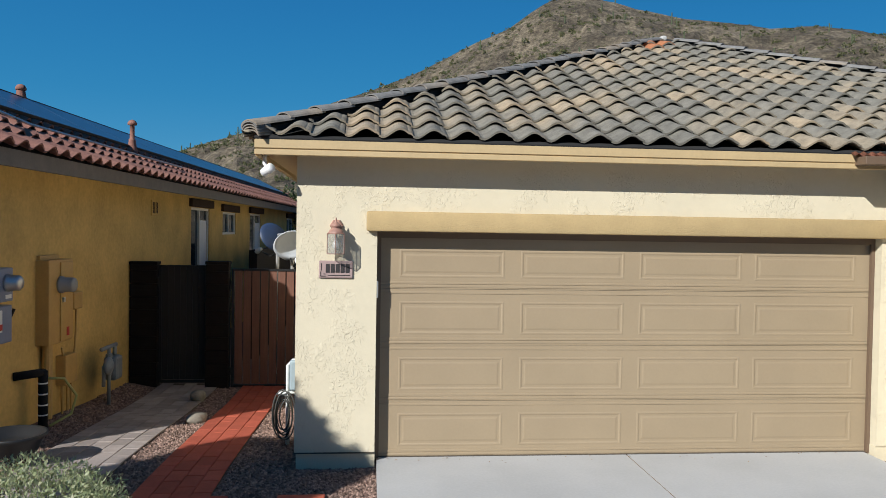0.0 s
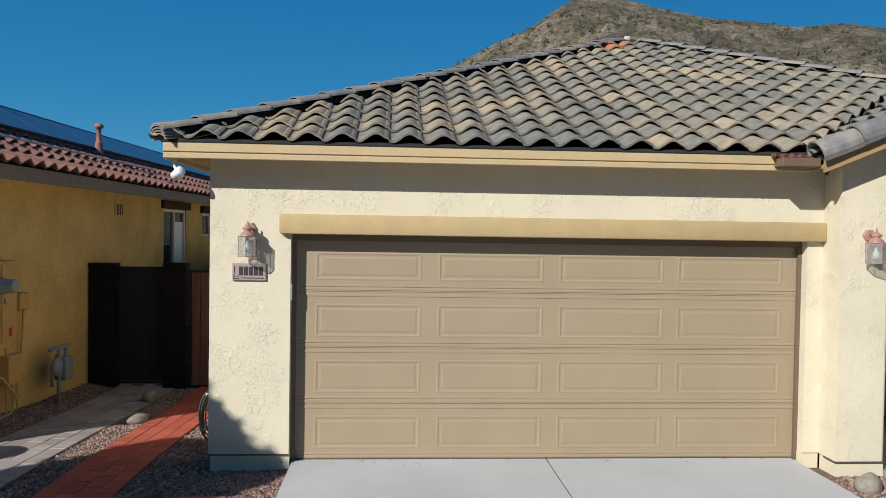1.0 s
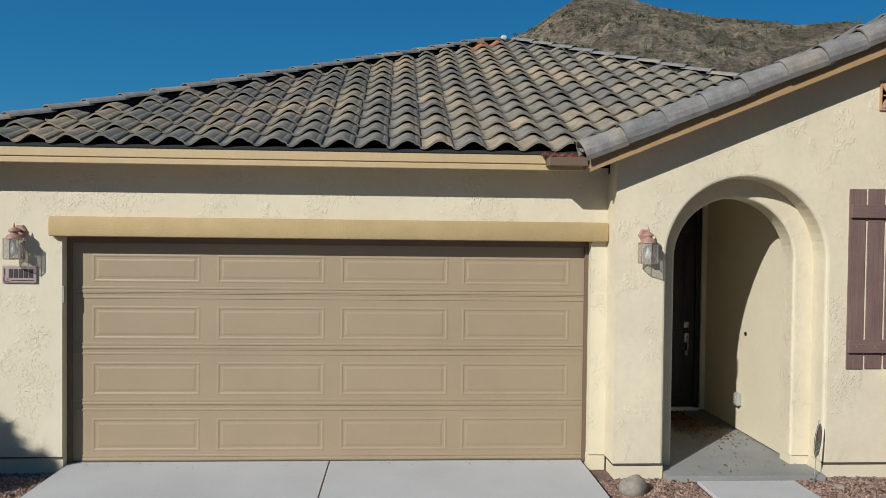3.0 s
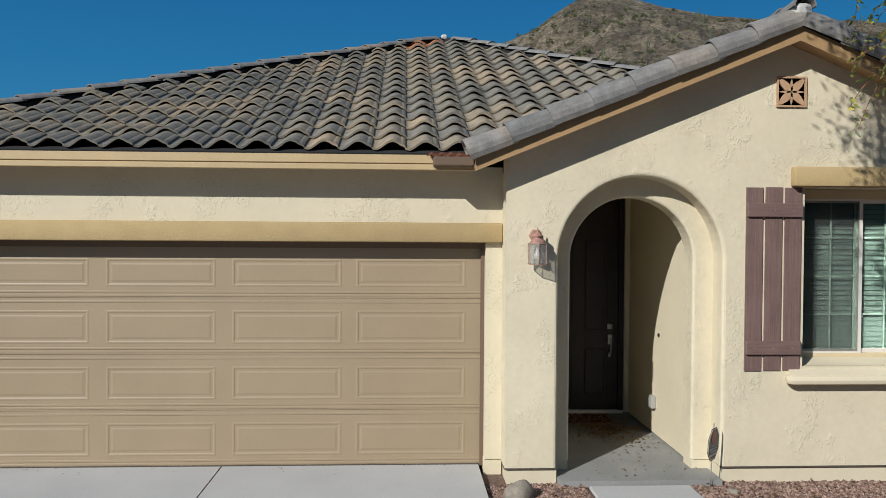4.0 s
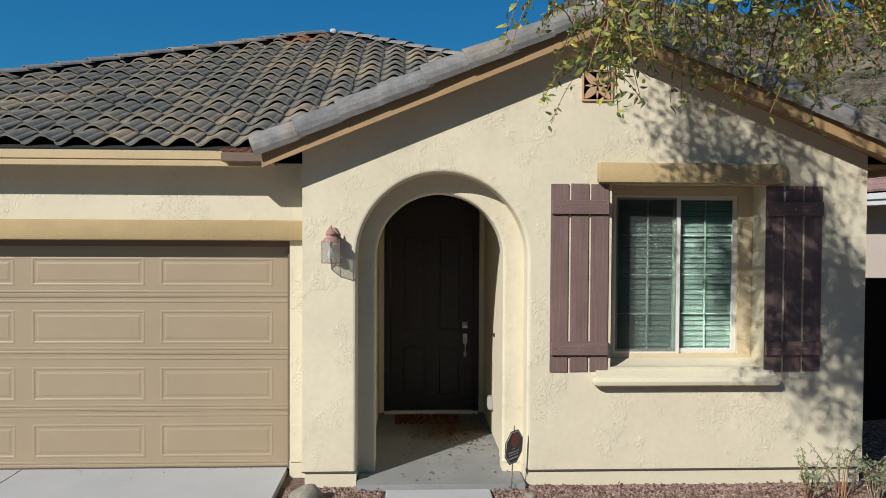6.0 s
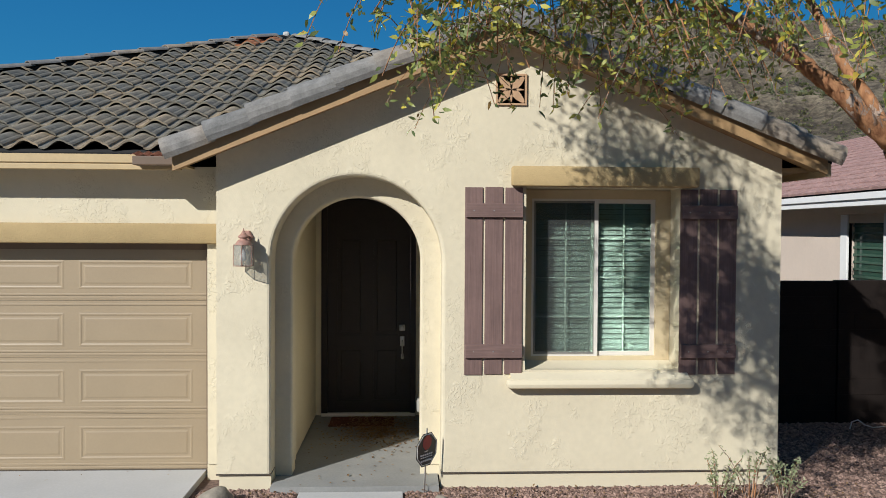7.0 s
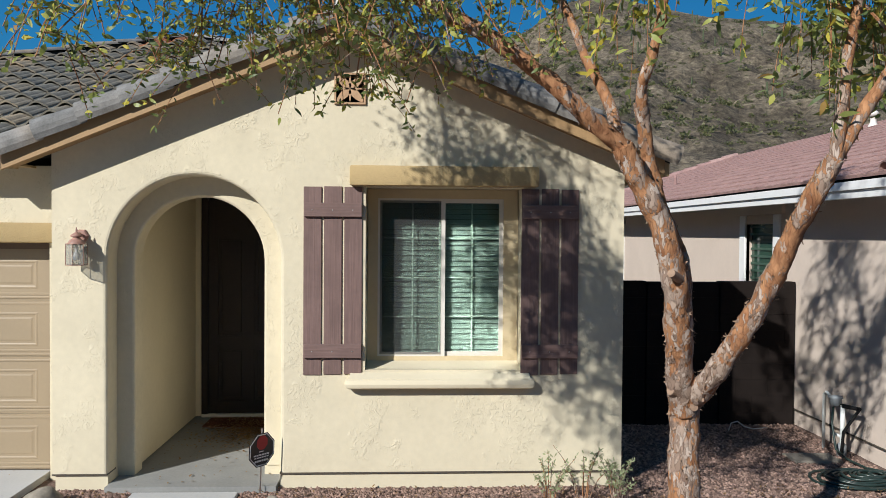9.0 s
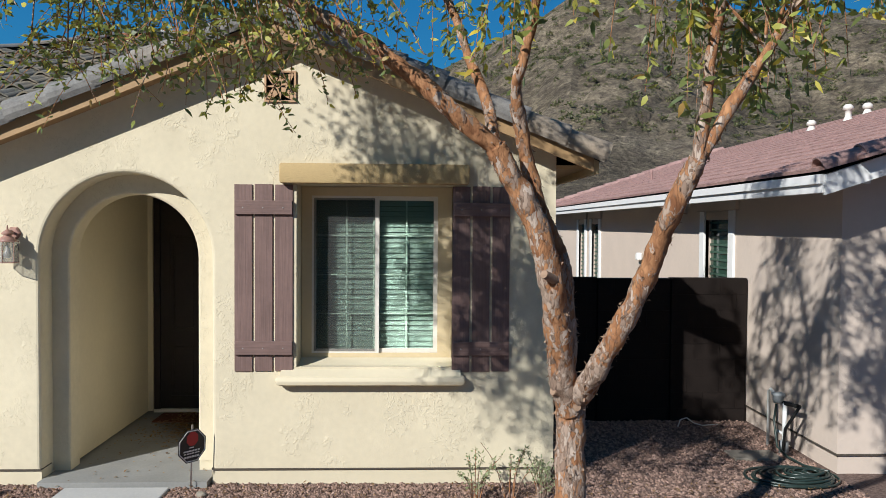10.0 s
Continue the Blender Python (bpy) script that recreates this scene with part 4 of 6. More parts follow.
plate(bm, [(x * 0.42, (z - 0.5) * 0.42 + 0.565) for x, z in OCTO], [], -0.0065, -0.003)
part("badge", bm, mat("red_badge", (0.42, 0.02, 0.025), 0.4), board, "red octagonal badge")
for z, w, h in ((0.487, 0.03, 0.008), (0.458, 0.085, 0.014), (0.435, 0.08, 0.01), (0.405, 0.075, 0.017)):
    n = 1 if h < 0.01 else 6
    for k in range(n):
        bm = bmesh.new()
        x = -w + 2 * w * k / n
        box(bm, x, -0.0065, z - h / 2, x + 2 * w / n * 0.75, -0.003, z + h / 2)
        part("bar", bm, WHITE, board)
bm = bmesh.new()
box(bm, -0.008, 0.001, 0.0, 0.008, 0.006, 0.69)
part("stake", bm, METAL, t, "thin metal stake")

# stones and slab by the entry
STONE = mat("grey_river_stone", (0.26, 0.23, 0.185), 0.9, 0.25, 14, 0.6, 50)


def put_stone(x, y, z, sx, sy, sz, label, seed):
    bm = bmesh.new()
    bmesh.ops.create_icosphere(bm, subdivisions=3, radius=1.0)
    for v in bm.verts:
        v.co *= 1 + 0.22 * noise.noise(v.co * 1.1 + Vector((seed * 7.1, 0, 0))) + 0.05 * noise.noise(v.co * 4 + Vector((seed, 3, 0)))
        v.co = Vector((v.co.x * sx, v.co.y * sy, v.co.z * sz + sz * 0.7))
    ob = part("rock", bm, STONE, smooth=True)
    ob.matrix_world = pose(x, y, z, 0, 0, seed * 37)
    tagged(ob, label, "rock")


put_stone(5.22, 6.52, -0.07, 0.15, 0.11, 0.10, "rounded grey-tan rock beside the driveway edge", 1)
put_stone(-2.10, 9.45, -0.19, 0.15, 0.11, 0.08, "flat grey rock on gravel beside the red path", 2)
put_stone(-2.40, 10.9, -0.26, 0.12, 0.11, 0.11, "round dark rock by the gate post", 3)
put_stone(7.13, 6.58, -0.06, 0.05, 0.04, 0.03, "small pale stone at the sign's stake", 4)
bm = bmesh.new()
box(bm, 5.88, 4.9, -0.2, 6.80, 6.76, -0.03, 0.01)
structure("stepping_slab", bm, CONCRETE, "pale square concrete walkway slab", "paving")
# ---------------------------------------------------------------- paths in the side yard
GREYPAVER = mat("grey_pink_paver", (0.33, 0.28, 0.25), 0.9, 0.15, 8, 0.3, 90, rand=0.18)
REDBRICK = mat("red_painted_brick", (0.42, 0.10, 0.06), 0.85, 0.14, 6, 0.3, 90, rand=0.12)
SANDBED = mat("dark_sand_bed", (0.10, 0.075, 0.06), 0.95, 0.2, 20)


def paved(name, x0, x1, y0, y1, cols, length, material, label, piece, seed, gap=0.008):
    """A strip of pavers on a sand bed that follows the ground."""
    bm = bmesh.new()
    n = 30
    rows = []
    for k in range(n + 1):
        y = y0 + (y1 - y0) * k / n
        z = ground_z((x0 + x1) / 2, y)
        rows.append([bm.verts.new((x, y, z + dz)) for x, dz in ((x0, 0.014), (x1, 0.014), (x1, -0.1), (x0, -0.1))])
    for a, b in zip(rows, rows[1:]):
        for k in range(4):
            bm.faces.new((a[k], a[(k + 1) % 4], b[(k + 1) % 4], b[k]))
    bed = structure(name, bm, SANDBED, label, "path")
    w = (x1 - x0) / cols
    bm = bmesh.new()
    box(bm, -w / 2 + gap / 2, -length / 2 + gap / 2, -0.04, w / 2 - gap / 2, length / 2 - gap / 2, 0.0, 0.004)
    me = mesh_of(piece, bm, material)
    rnd = random.Random(seed)
    for c in range(cols):
        y = y0 + length / 2 - (c % 2) * length / 2
        while y < y1:
            if y > y0 - length * 0.1:
                x = x0 + w * (c + 0.5)
                z0, z1 = ground_z((x0 + x1) / 2, y - 0.1), ground_z((x0 + x1) / 2, y + 0.1)
                ob = new(piece, me)
                ob.parent = bed
                ob.matrix_world = pose(x, y, (z0 + z1) / 2 + 0.028 + rnd.uniform(-0.003, 0.003), math.degrees(math.atan2(z1 - z0, 0.2)) + rnd.uniform(-0.4, 0.4), rnd.uniform(-0.4, 0.4), rnd.uniform(-0.4, 0.4))
            y += length


paved("path_grey", -3.22, -2.34, 5.6, 12.2, 5, 0.30, GREYPAVER, "grey and pink paver walk along the neighbour's wall", "paver", 1)
paved("path_red", -1.97, -1.33, 6.35, 12.2, 4, 0.32, REDBRICK, "red brick walk leading to the wooden gate", "paver", 2)
paved("path_border", -1.97, 0.0, 5.9, 6.33, 5, 0.21, REDBRICK, "red brick border beside the driveway", "paver", 3)

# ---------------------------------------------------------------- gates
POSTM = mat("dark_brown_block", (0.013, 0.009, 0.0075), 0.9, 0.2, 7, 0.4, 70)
REDWOOD = grained("red_brown_cedar", (0.155, 0.066, 0.04), 2)
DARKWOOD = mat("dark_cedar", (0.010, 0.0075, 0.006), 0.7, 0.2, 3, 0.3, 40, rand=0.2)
BLACKIRON = mat("black_iron", (0.02, 0.02, 0.02), 0.5, 0.1, metal=0.5)
GATE_Y = 12.0


def block_post(x0, x1, y, z1, label):
    t = thing("gate_post", pose((x0 + x1) / 2, y, -0.3), label, "gate post", "posts of the side gates")
    w = (x1 - x0) / 2
    z = 0.0
    while z < z1 + 0.3 - 0.06:
        h = min(0.2, z1 + 0.3 - 0.05 - z)
        bm = bmesh.new()
        box(bm, -w, -0.1, z + 0.003, w, 0.1, z + h - 0.003, 0.006)
        part("block", bm, POSTM, t)
        z += 0.2
    bm = bmesh.new()
    box(bm, -w - 0.008, -0.108, z1 + 0.25, w + 0.008, 0.108, z1 + 0.3, 0.008)
    part("cap", bm, POSTM, t)


def board_gate(x0, x1, y, z0, z1, n, wood, label):
    t = thing("gate", pose(x0, y, z0), label, "gate", "side yard gates")
    w = (x1 - x0 - 0.08) / n
    me = None
    for k in range(n):
        if me is None:
            bm = bmesh.new()
            g = 0.009 if wood is REDWOOD else 0.002
            box(bm, g, -0.012, 0.05, w - g, 0.012, z1 - z0 - 0.035, 0.003)
            me = mesh_of("board", bm, wood)
        ob = new("board", me)
        ob.parent = t
        ob.location = (0.04 + k * w, 0, 0)
    bm = bmesh.new()
    box(bm, 0, -0.02, 0, 0.04, 0.02, z1 - z0)
    box(bm, x1 - x0 - 0.04, -0.02, 0, x1 - x0, 0.02, z1 - z0)
    box(bm, 0.04, -0.02, z1 - z0 - 0.035, x1 - x0 - 0.04, 0.02, z1 - z0)
    box(bm, 0.04, -0.02, 0.0, x1 - x0 - 0.04, 0.02, 0.04)
    part("gate_frame", bm, BLACKIRON, t, "black steel gate frame")
    for z in (0.25, z1 - z0 - 0.25):
        bm = bmesh.new()
        tube(bm, [(-0.012, -0.025, z - 0.06), (-0.012, -0.025, z + 0.06)], 0.014, 8)
        part("hinge", bm, BLACKIRON, t)
    return t


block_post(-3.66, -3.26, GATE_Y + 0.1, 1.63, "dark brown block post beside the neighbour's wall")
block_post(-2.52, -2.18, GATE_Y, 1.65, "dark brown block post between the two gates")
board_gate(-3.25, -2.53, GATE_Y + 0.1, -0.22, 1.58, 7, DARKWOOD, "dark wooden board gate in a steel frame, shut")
board_gate(-2.15, -0.78, GATE_Y, -0.27, 1.54, 10, REDWOOD, "red-brown cedar board gate in a black frame, shut")
bm = bmesh.new()
box(bm, -2.3, 14.6, -0.3, -2.15, 24, 1.75)
structure("yard_wall", bm, POSTM, "dark brown block wall between the back yards", "wall")

# ---------------------------------------------------------------- the ochre house
OH = pose(-3.80, 9.0, 0, 0, 0, -2.4)
BROWN = mat("dark_brown_trim", (0.05, 0.03, 0.022), 0.8, 0.2, 8)
GUTTER = mat("grey_brown_fascia", (0.20, 0.16, 0.12), 0.7, 0.15, 6)
SOLAR = mat("solar_cell", (0.04, 0.075, 0.14), 0.28, 0.2, 4)
WINDARK = mat("dark_window_glass", (0.03, 0.035, 0.04), 0.05, 0.1)


def ochre_house():
    h = thing("house", OH, "ochre stucco house with red tile roof and solar panels", "house")
    holes = [((6.4, 1.0, 7.8, 2.55)), ((9.0, 2.0, 10.4, 2.52)), ((12.1, 1.0, 13.7, 2.55)), ((18.6, 2.0, 20.1, 2.52)), ((22.5, 1.0, 24.0, 2.52))]
    bm = bmesh.new()
    plate(bm, [(-1.55, -0.4), (34, -0.4), (34, 2.84), (-1.55, 2.84)], [[(a, p), (b, p), (b, q), (a, q)] for a, p, b, q in holes], 0, 0.2)
    bmesh.ops.transform(bm, matrix=Matrix.Rotation(radians(90), 4, "Z"), verts=bm.verts)
    box(bm, -9, -1.55, -0.4, -0.2, -1.35, 2.84)
    part("wall", bm, OCHRE, h)
    for a, p, b, q in holes:
        bm = bmesh.new()
        box(bm, -0.12, a, p, -0.06, b, q)
        w = part("window", bm, WINDARK, h, "dark window with pale frame")
        bm = bmesh.new()
        for yy in (a, (a + b) / 2 - 0.03, b - 0.06):
            box(bm, -0.06, yy, p, -0.02, yy + 0.06, q)
        box(bm, -0.06, a, q - 0.05, -0.021, b, q)
        box(bm, -0.06, a, p, -0.021, b, p + 0.05)
        part("frame", bm, VINYL, w)
        bm = bmesh.new()
        box(bm, -0.02, a - 0.15, q + 0.01, 0.07, b + 0.15, q + 0.17, 0.01)
        part("lintel", bm, BROWN, w, "dark brown lintel")
        if q - p > 1:
            bm = bmesh.new()
            box(bm, -0.055, (a + b) / 2 + 0.05, p + 0.3, -0.04, b - 0.1, q - 0.25)
            part("blind", bm, WHITE, w, "white blind catching light")
    e, z, sl = 0.42, 2.88, 0.505
    bm = bmesh.new()
    v = [bm.verts.new(p) for p in ((e, -2.0, z), (e, 34, z), (-1.72, 34, z + (1.72 + e) * sl), (-1.72, -2.0, z + (1.72 + e) * sl), (-9, 34, z), (-9, -2.0, z))]
    bm.faces.new((v[0], v[1], v[2], v[3]))
    bm.faces.new((v[3], v[2], v[4], v[5]))
    roof = part("roof", bm, DECK, h)
    bm = bmesh.new()
    box(bm, e - 0.05, -2.0, z - 0.17, e, 34, z - 0.005)
    box(bm, 0, -1.9, z - 0.10, e - 0.05, 34, z - 0.07)
    part("fascia", bm, GUTTER, h, "weathered grey-brown fascia")
    cc, ss = math.cos(math.atan(sl)), math.sin(math.atan(sl))
    src = tile_bm()
    me = bpy.data.meshes.new("tmp")
    src.to_mesh(me)
    src.free()
    near = mesh_of("roof_tile", tile_bm(), TERRA)
    loc = []
    for r in range(6):
        for c in range(118):
            m = basis((e + 0.05 - r * 0.36 * cc, -2.0 + 0.3 * c, z + r * 0.36 * ss), (0, 1, 0), (-cc, 0, ss))
            if r < 3 and c < 45:
                ob = new("roof_tile", near)
                ob.parent = roof
                ob.matrix_local = m
            else:
                loc.append(m)
    bm = bmesh.new()
    verts, faces = [], []
    pv = [v.co.copy() for v in me.vertices]
    pf = [tuple(p.vertices) for p in me.polygons]
    for m in loc:
        o = len(verts)
        verts += [m @ p for p in pv]
        faces += [tuple(i + o for i in f) for f in pf]
    far = bpy.data.meshes.new("far_tiles")
    far.from_pydata(verts, [], faces)
    far.materials.append(TERRA)
    ob = new("far_tiles", far)
    ob.parent = roof
    tagged(ob, kind="stuff")
    ridge = mesh_of("ridge_tile", cap_bm(), TERRA)
    for k in range(60):
        ob = new("ridge_tile", ridge)
        ob.parent = roof
        ob.matrix_local = pose(-1.72, -2.0 + 0.4 * k, z + (1.72 + e) * sl + 0.02)
    for k in range(14):
        for j in range(1):
            bm = bmesh.new()
            m = basis((e - 1.12 * cc, -2.0 + 1.72 * k, z + 1.12 * ss + 0.05), (0, 1, 0), (-cc, 0, ss))
            box(bm, 0.01, 0.01, 0.06, 1.70, 1.22, 0.10, 0.0, m)
            p = part("solar_panel", bm, SOLAR, h, "dark blue solar panel")
            for v0 in (0.0, 1.20):
                bm = bmesh.new()
                box(bm, 0.0, v0, 0.055, 1.71, v0 + 0.03, 0.108, 0.0, m)
                part("rail", bm, BLACKIRON, p)
    for y, u, hh, r in ((4.6, 0.93, 0.62, 0.055), (3.2, 2.1, 0.34, 0.05)):
        bm = bmesh.new()
        zz = z + u * sl
        lathe(bm, [(0.12, -0.05), (0.085, 0.10), (0.055, 0.26), (0.06, 0.28), (0.04, 0.30), (r * 0.7, hh - 0.10), (0.075, hh - 0.09), (0.078, hh - 0.06), (0.055, hh - 0.02), (0.01, hh)], 14, pose(e - u, y, zz))
        part("roof_vent", bm, TERRA, h, "painted roof vent pipe", True)
    bm = bmesh.new()
    tube(bm, [(e - 0.7, -0.8, z + 0.55), (e - 0.55, 0.2, z + 0.42), (e - 0.5, 6.0, z + 0.40)], 0.018, 6)
    box(bm, e - 0.78, -0.9, z + 0.45, e - 0.66, -0.72, z + 0.62, 0.01)
    part("conduit", bm, METAL, h, "metal conduit across the tiles")
    t = thing("wall_vent", OH @ pose(0, 4.0, 2.34), "small louvred vent in the ochre wall", "vent")
    bm = bmesh.new()
    box(bm, -0.01, 0, 0, 0.02, 0.34, 0.26, 0.005)
    part("frame", bm, OCHRE, t)
    for k in range(4):
        bm = bmesh.new()
        box(bm, 0.02, 0.05 + 0.07 * k, 0.04, 0.024, 0.08 + 0.07 * k, 0.22)
        part("slat", bm, BROWN, t)


ochre_house()

# utilities on the ochre wall
OCHREMETAL = mat("ochre_painted_metal", (0.55, 0.33, 0.10), 0.5, 0.1, 6, 0.05)
BLUEGREY = mat("blue_grey_enamel", (0.22, 0.25, 0.33), 0.45, 0.08, 8)
BLACKFOAM = mat("black_foam_wrap", (0.015, 0.015, 0.015), 0.9, 0.2)
REDLABEL = mat("red_label", (0.5, 0.04, 0.03), 0.5)


def at(y, z, x=0.0):
    return OH @ pose(x, y - 9.0, z)


t = thing("service_panel", at(9.07, 0.79), "tall ochre-painted electric service panel on the wall", "electric panel")
bm = bmesh.new()
box(bm, -0.01, 0, 0, 0.15, 0.62, 0.97, 0.01)
box(bm, -0.01, 0.02, 0.97, 0.04, 0.5, 1.02, 0.005)
part("body", bm, OCHREMETAL, t)
bm = bmesh.new()
box(bm, 0.15, 0.27, 0.02, 0.165, 0.60, 0.94, 0.006)
part("door", bm, OCHREMETAL, t)
bm = bmesh.new()
lathe(bm, [(0.10, 0), (0.10, 0.03), (0.085, 0.04), (0.085, 0.15), (0.075, 0.17), (0.01, 0.172)], 20, pose(0.15, 0.28, 0.68, 0, 90))
part("meter", bm, GREYBOX, t, "round grey electric meter", True)
bm = bmesh.new()
box(bm, 0.166, 0.42, 0.07, 0.172, 0.48, 0.17)
part("label", bm, REDLABEL, t)
bm = bmesh.new()
box(bm, 0.16, 0.30, 0.47, 0.19, 0.34, 0.53, 0.006)
part("padlock", bm, METAL, t)
bm = bmesh.new()
tube(bm, [(0.07, 0.14, 0.0), (0.07, 0.14, -0.85)], 0.055, 12)
part("conduit", bm, OCHREMETAL, t)

t = thing("meter_box", at(7.93, 1.38), "blue-grey metal box with a round glass meter", "electric meter")
bm = bmesh.new()
box(bm, -0.01, 0, 0, 0.14, 0.36, 0.34, 0.01)
part("body", bm, BLUEGREY, t)
bm = bmesh.new()
lathe(bm, [(0.09, 0), (0.09, 0.03), (0.078, 0.04), (0.078, 0.12), (0.06, 0.14), (0.01, 0.145)], 18, pose(0.14, 0.24, 0.19, 0, 90))
part("meter", bm, METAL, t, "round glass meter", True)
bm = bmesh.new()
box(bm, 0.141, 0.2, 0.03, 0.144, 0.32, 0.07)
part("label", bm, WHITE, t)
t = thing("disconnect_box", at(7.95, 0.96), "blue-grey disconnect box with a lever handle", "switch box")
bm = bmesh.new()
box(bm, -0.01, 0, 0, 0.13, 0.34, 0.38, 0.01)
part("body", bm, BLUEGREY, t)
bm = bmesh.new()
box(bm, 0.13, 0.06, 0.12, 0.134, 0.14, 0.34)
part("label", bm, WHITE, t)
bm = bmesh.new()
box(bm, 0.134, 0.06, 0.14, 0.136, 0.14, 0.2)
part("warning_label", bm, REDLABEL, t)
bm = bmesh.new()
tube(bm, [(0.05, 0.345, 0.22), (0.09, 0.38, 0.24), (0.12, 0.40, 0.33)], 0.016, 8)
part("lever", bm, BLACKIRON, t)
bm = bmesh.new()
tube(bm, [(0.06, 0.1, 0.0), (0.06, 0.1, -0.9)], 0.025, 8)
part("conduit", bm, OCHREMETAL, t)
t = thing("junction_box", at(9.86, 1.12), "small ochre utility box with looping cable", "utility box")
bm = bmesh.new()
box(bm, -0.01, 0, 0, 0.10, 0.26, 0.22, 0.02)
part("body", bm, OCHREMETAL, t)
bm = bmesh.new()
tube(bm, [(0.05, 0.17, 0.0), (0.05, 0.16, -0.3), (0.06, 0.1, -0.55), (0.07, -0.1, -0.62), (0.08, -0.25, -0.55), (0.08, -0.3, -0.42)], 0.013, 8)
part("cable", bm, OCHREMETAL, t, smooth=True)
t = thing("cable_box", at(9.58, 0.24), "ochre cable box low on the wall", "utility box")
bm = bmesh.new()
box(bm, -0.01, 0, 0, 0.12, 0.34, 0.36, 0.015)
part("body", bm, OCHREMETAL, t)
bm = bmesh.new()
for yy, zz in ((0.05, -0.45), (0.2, -0.42), (0.3, -0.40)):
    tube(bm, [(0.05, yy, 0.0), (0.05, yy + 0.02, zz)], 0.016, 6)
part("conduit", bm, OCHREMETAL, t)
t = thing("wrapped_pipe", at(8.82, 0.02), "black foam-wrapped water pipe with hose valve", "pipe")
bm = bmesh.new()
tube(bm, [(0.0, -0.25, 0.52), (0.16, -0.12, 0.53), (0.2, 0.02, 0.52)], 0.045, 10)
tube(bm, [(0.2, 0.0, 0.54), (0.2, 0.0, -0.15)], 0.05, 10)
part("pipe", bm, BLACKFOAM, t, smooth=True)
bm = bmesh.new()
for z in (0.05, 0.16, 0.28, 0.4):
    tube(bm, [(0.2, 0.0, z), (0.2, 0.0, z + 0.015)], 0.053, 10)
part("tape", bm, WHITE, t, "white tape rings")
bm = bmesh.new()
tube(bm, [(0.22, 0.05, 0.45), (0.34, 0.2, 0.42), (0.42, 0.34, 0.2), (0.38, 0.3, 0.0), (0.25, 0.05, -0.08)], 0.015, 8)
part("hose", bm, mat("yellow_green_hose", (0.4, 0.38, 0.12), 0.5), t, "short yellow-green hose", True)

GASGREY = mat("grey_gas_meter", (0.22, 0.24, 0.25), 0.5, 0.15, 12)


def gas_meter(m, label):
    t = thing("gas_meter", m, label, "gas meter", "gas meters")
    bm = bmesh.new()
    box(bm, -0.1, 0.05, 0.18, 0.08, 0.3, 0.50, 0.04)
    part("body", bm, GASGREY, t, smooth=False)
    bm = bmesh.new()
    lathe(bm, [(0.03, 0), (0.10, 0.03), (0.12, 0.06), (0.10, 0.09), (0.04, 0.12), (0.01, 0.13)], 18, pose(0.0, -0.18, 0.42, 0, 90))
    part("regulator", bm, GASGREY, t, smooth=True)
    bm = bmesh.new()
    tube(bm, [(0.0, -0.18, 0.42), (0.0, -0.18, 0.15)], 0.025, 8)
    tube(bm, [(0.0, 0.0, -0.15), (0.0, 0.0, 0.66)], 0.025, 8)
    tube(bm, [(0.0, -0.25, 0.64), (0.0, 0.25, 0.64)], 0.028, 8)
    tube(bm, [(0.0, 0.2, 0.64), (0.0, 0.2, 0.46)], 0.028, 8)
    part("pipework", bm, GASGREY, t, smooth=True)
    bm = bmesh.new()
    lathe(bm, [(0.045, -0.03), (0.045, 0.03)], 8, pose(0, 0, 0.52))
    part("union", bm, GASGREY, t)
    bm = bmesh.new()
    lathe(bm, [(0.04, -0.03), (0.04, 0.03)], 8, pose(0, 0, 0.3))
    part("union", bm, GASGREY, t)
    return t


gas_meter(OH @ pose(0.28, 1.50, -0.07), "grey gas meter with pipes against the ochre wall")

t = thing("plant_pot", pose(-3.32, 7.42, 0.04), "wide black plastic pot on the gravel", "pot")
bm = bmesh.new()
lathe(bm, [(0.19, 0.0), (0.22, 0.03), (0.27, 0.14), (0.30, 0.17), (0.305, 0.20), (0.285, 0.20), (0.25, 0.12), (0.02, 0.10)], 28)
part("bowl", bm, mat("black_plastic", (0.02, 0.02, 0.02), 0.45), t, smooth=True)

# meter and hose on the side of the garage
t = thing("hose_bib", pose(-0.90, 8.25, -0.2), "pale pipe with valve and a hanging dark hose", "hose bib")
PVC = mat("white_pipe", (0.62, 0.64, 0.62), 0.5, 0.1, 10)
bm = bmesh.new()
tube(bm, [(0.0, 0, -0.1), (0.0, 0, 0.92), (0.05, 0, 0.97), (0.18, 0, 0.97)], 0.022, 8)
tube(bm, [(-0.1, 0, 0.62), (0.17, 0, 0.64)], 0.02, 8)
part("pipe", bm, PVC, t, smooth=True)
RUBBER = mat("dark_rubber", (0.07, 0.07, 0.065), 0.5)
for k in range(6):
    bm = bmesh.new()
    r = 0.19 + 0.05 * math.sin(k * 2.1)
    ring = [(-0.06 + 0.03 * k * 0.4 + 0.45 * r * math.sin(a), -0.06 - 0.02 * k, 0.42 + r * math.cos(a) * 1.1) for a in (2 * math.pi * j / 18 for j in range(19))]
    tube(bm, ring, 0.0075, 6)
    part("hose_loop", bm, RUBBER, t, "dark hose hung in a loop", True)
bm = bmesh.new()
box(bm, 0.02, -0.06, 0.66, 0.17, 0.06, 0.98, 0.02)
part("box", bm, mat("pale_blue_meter", (0.30, 0.37, 0.40), 0.5), t, "pale blue-grey meter body")

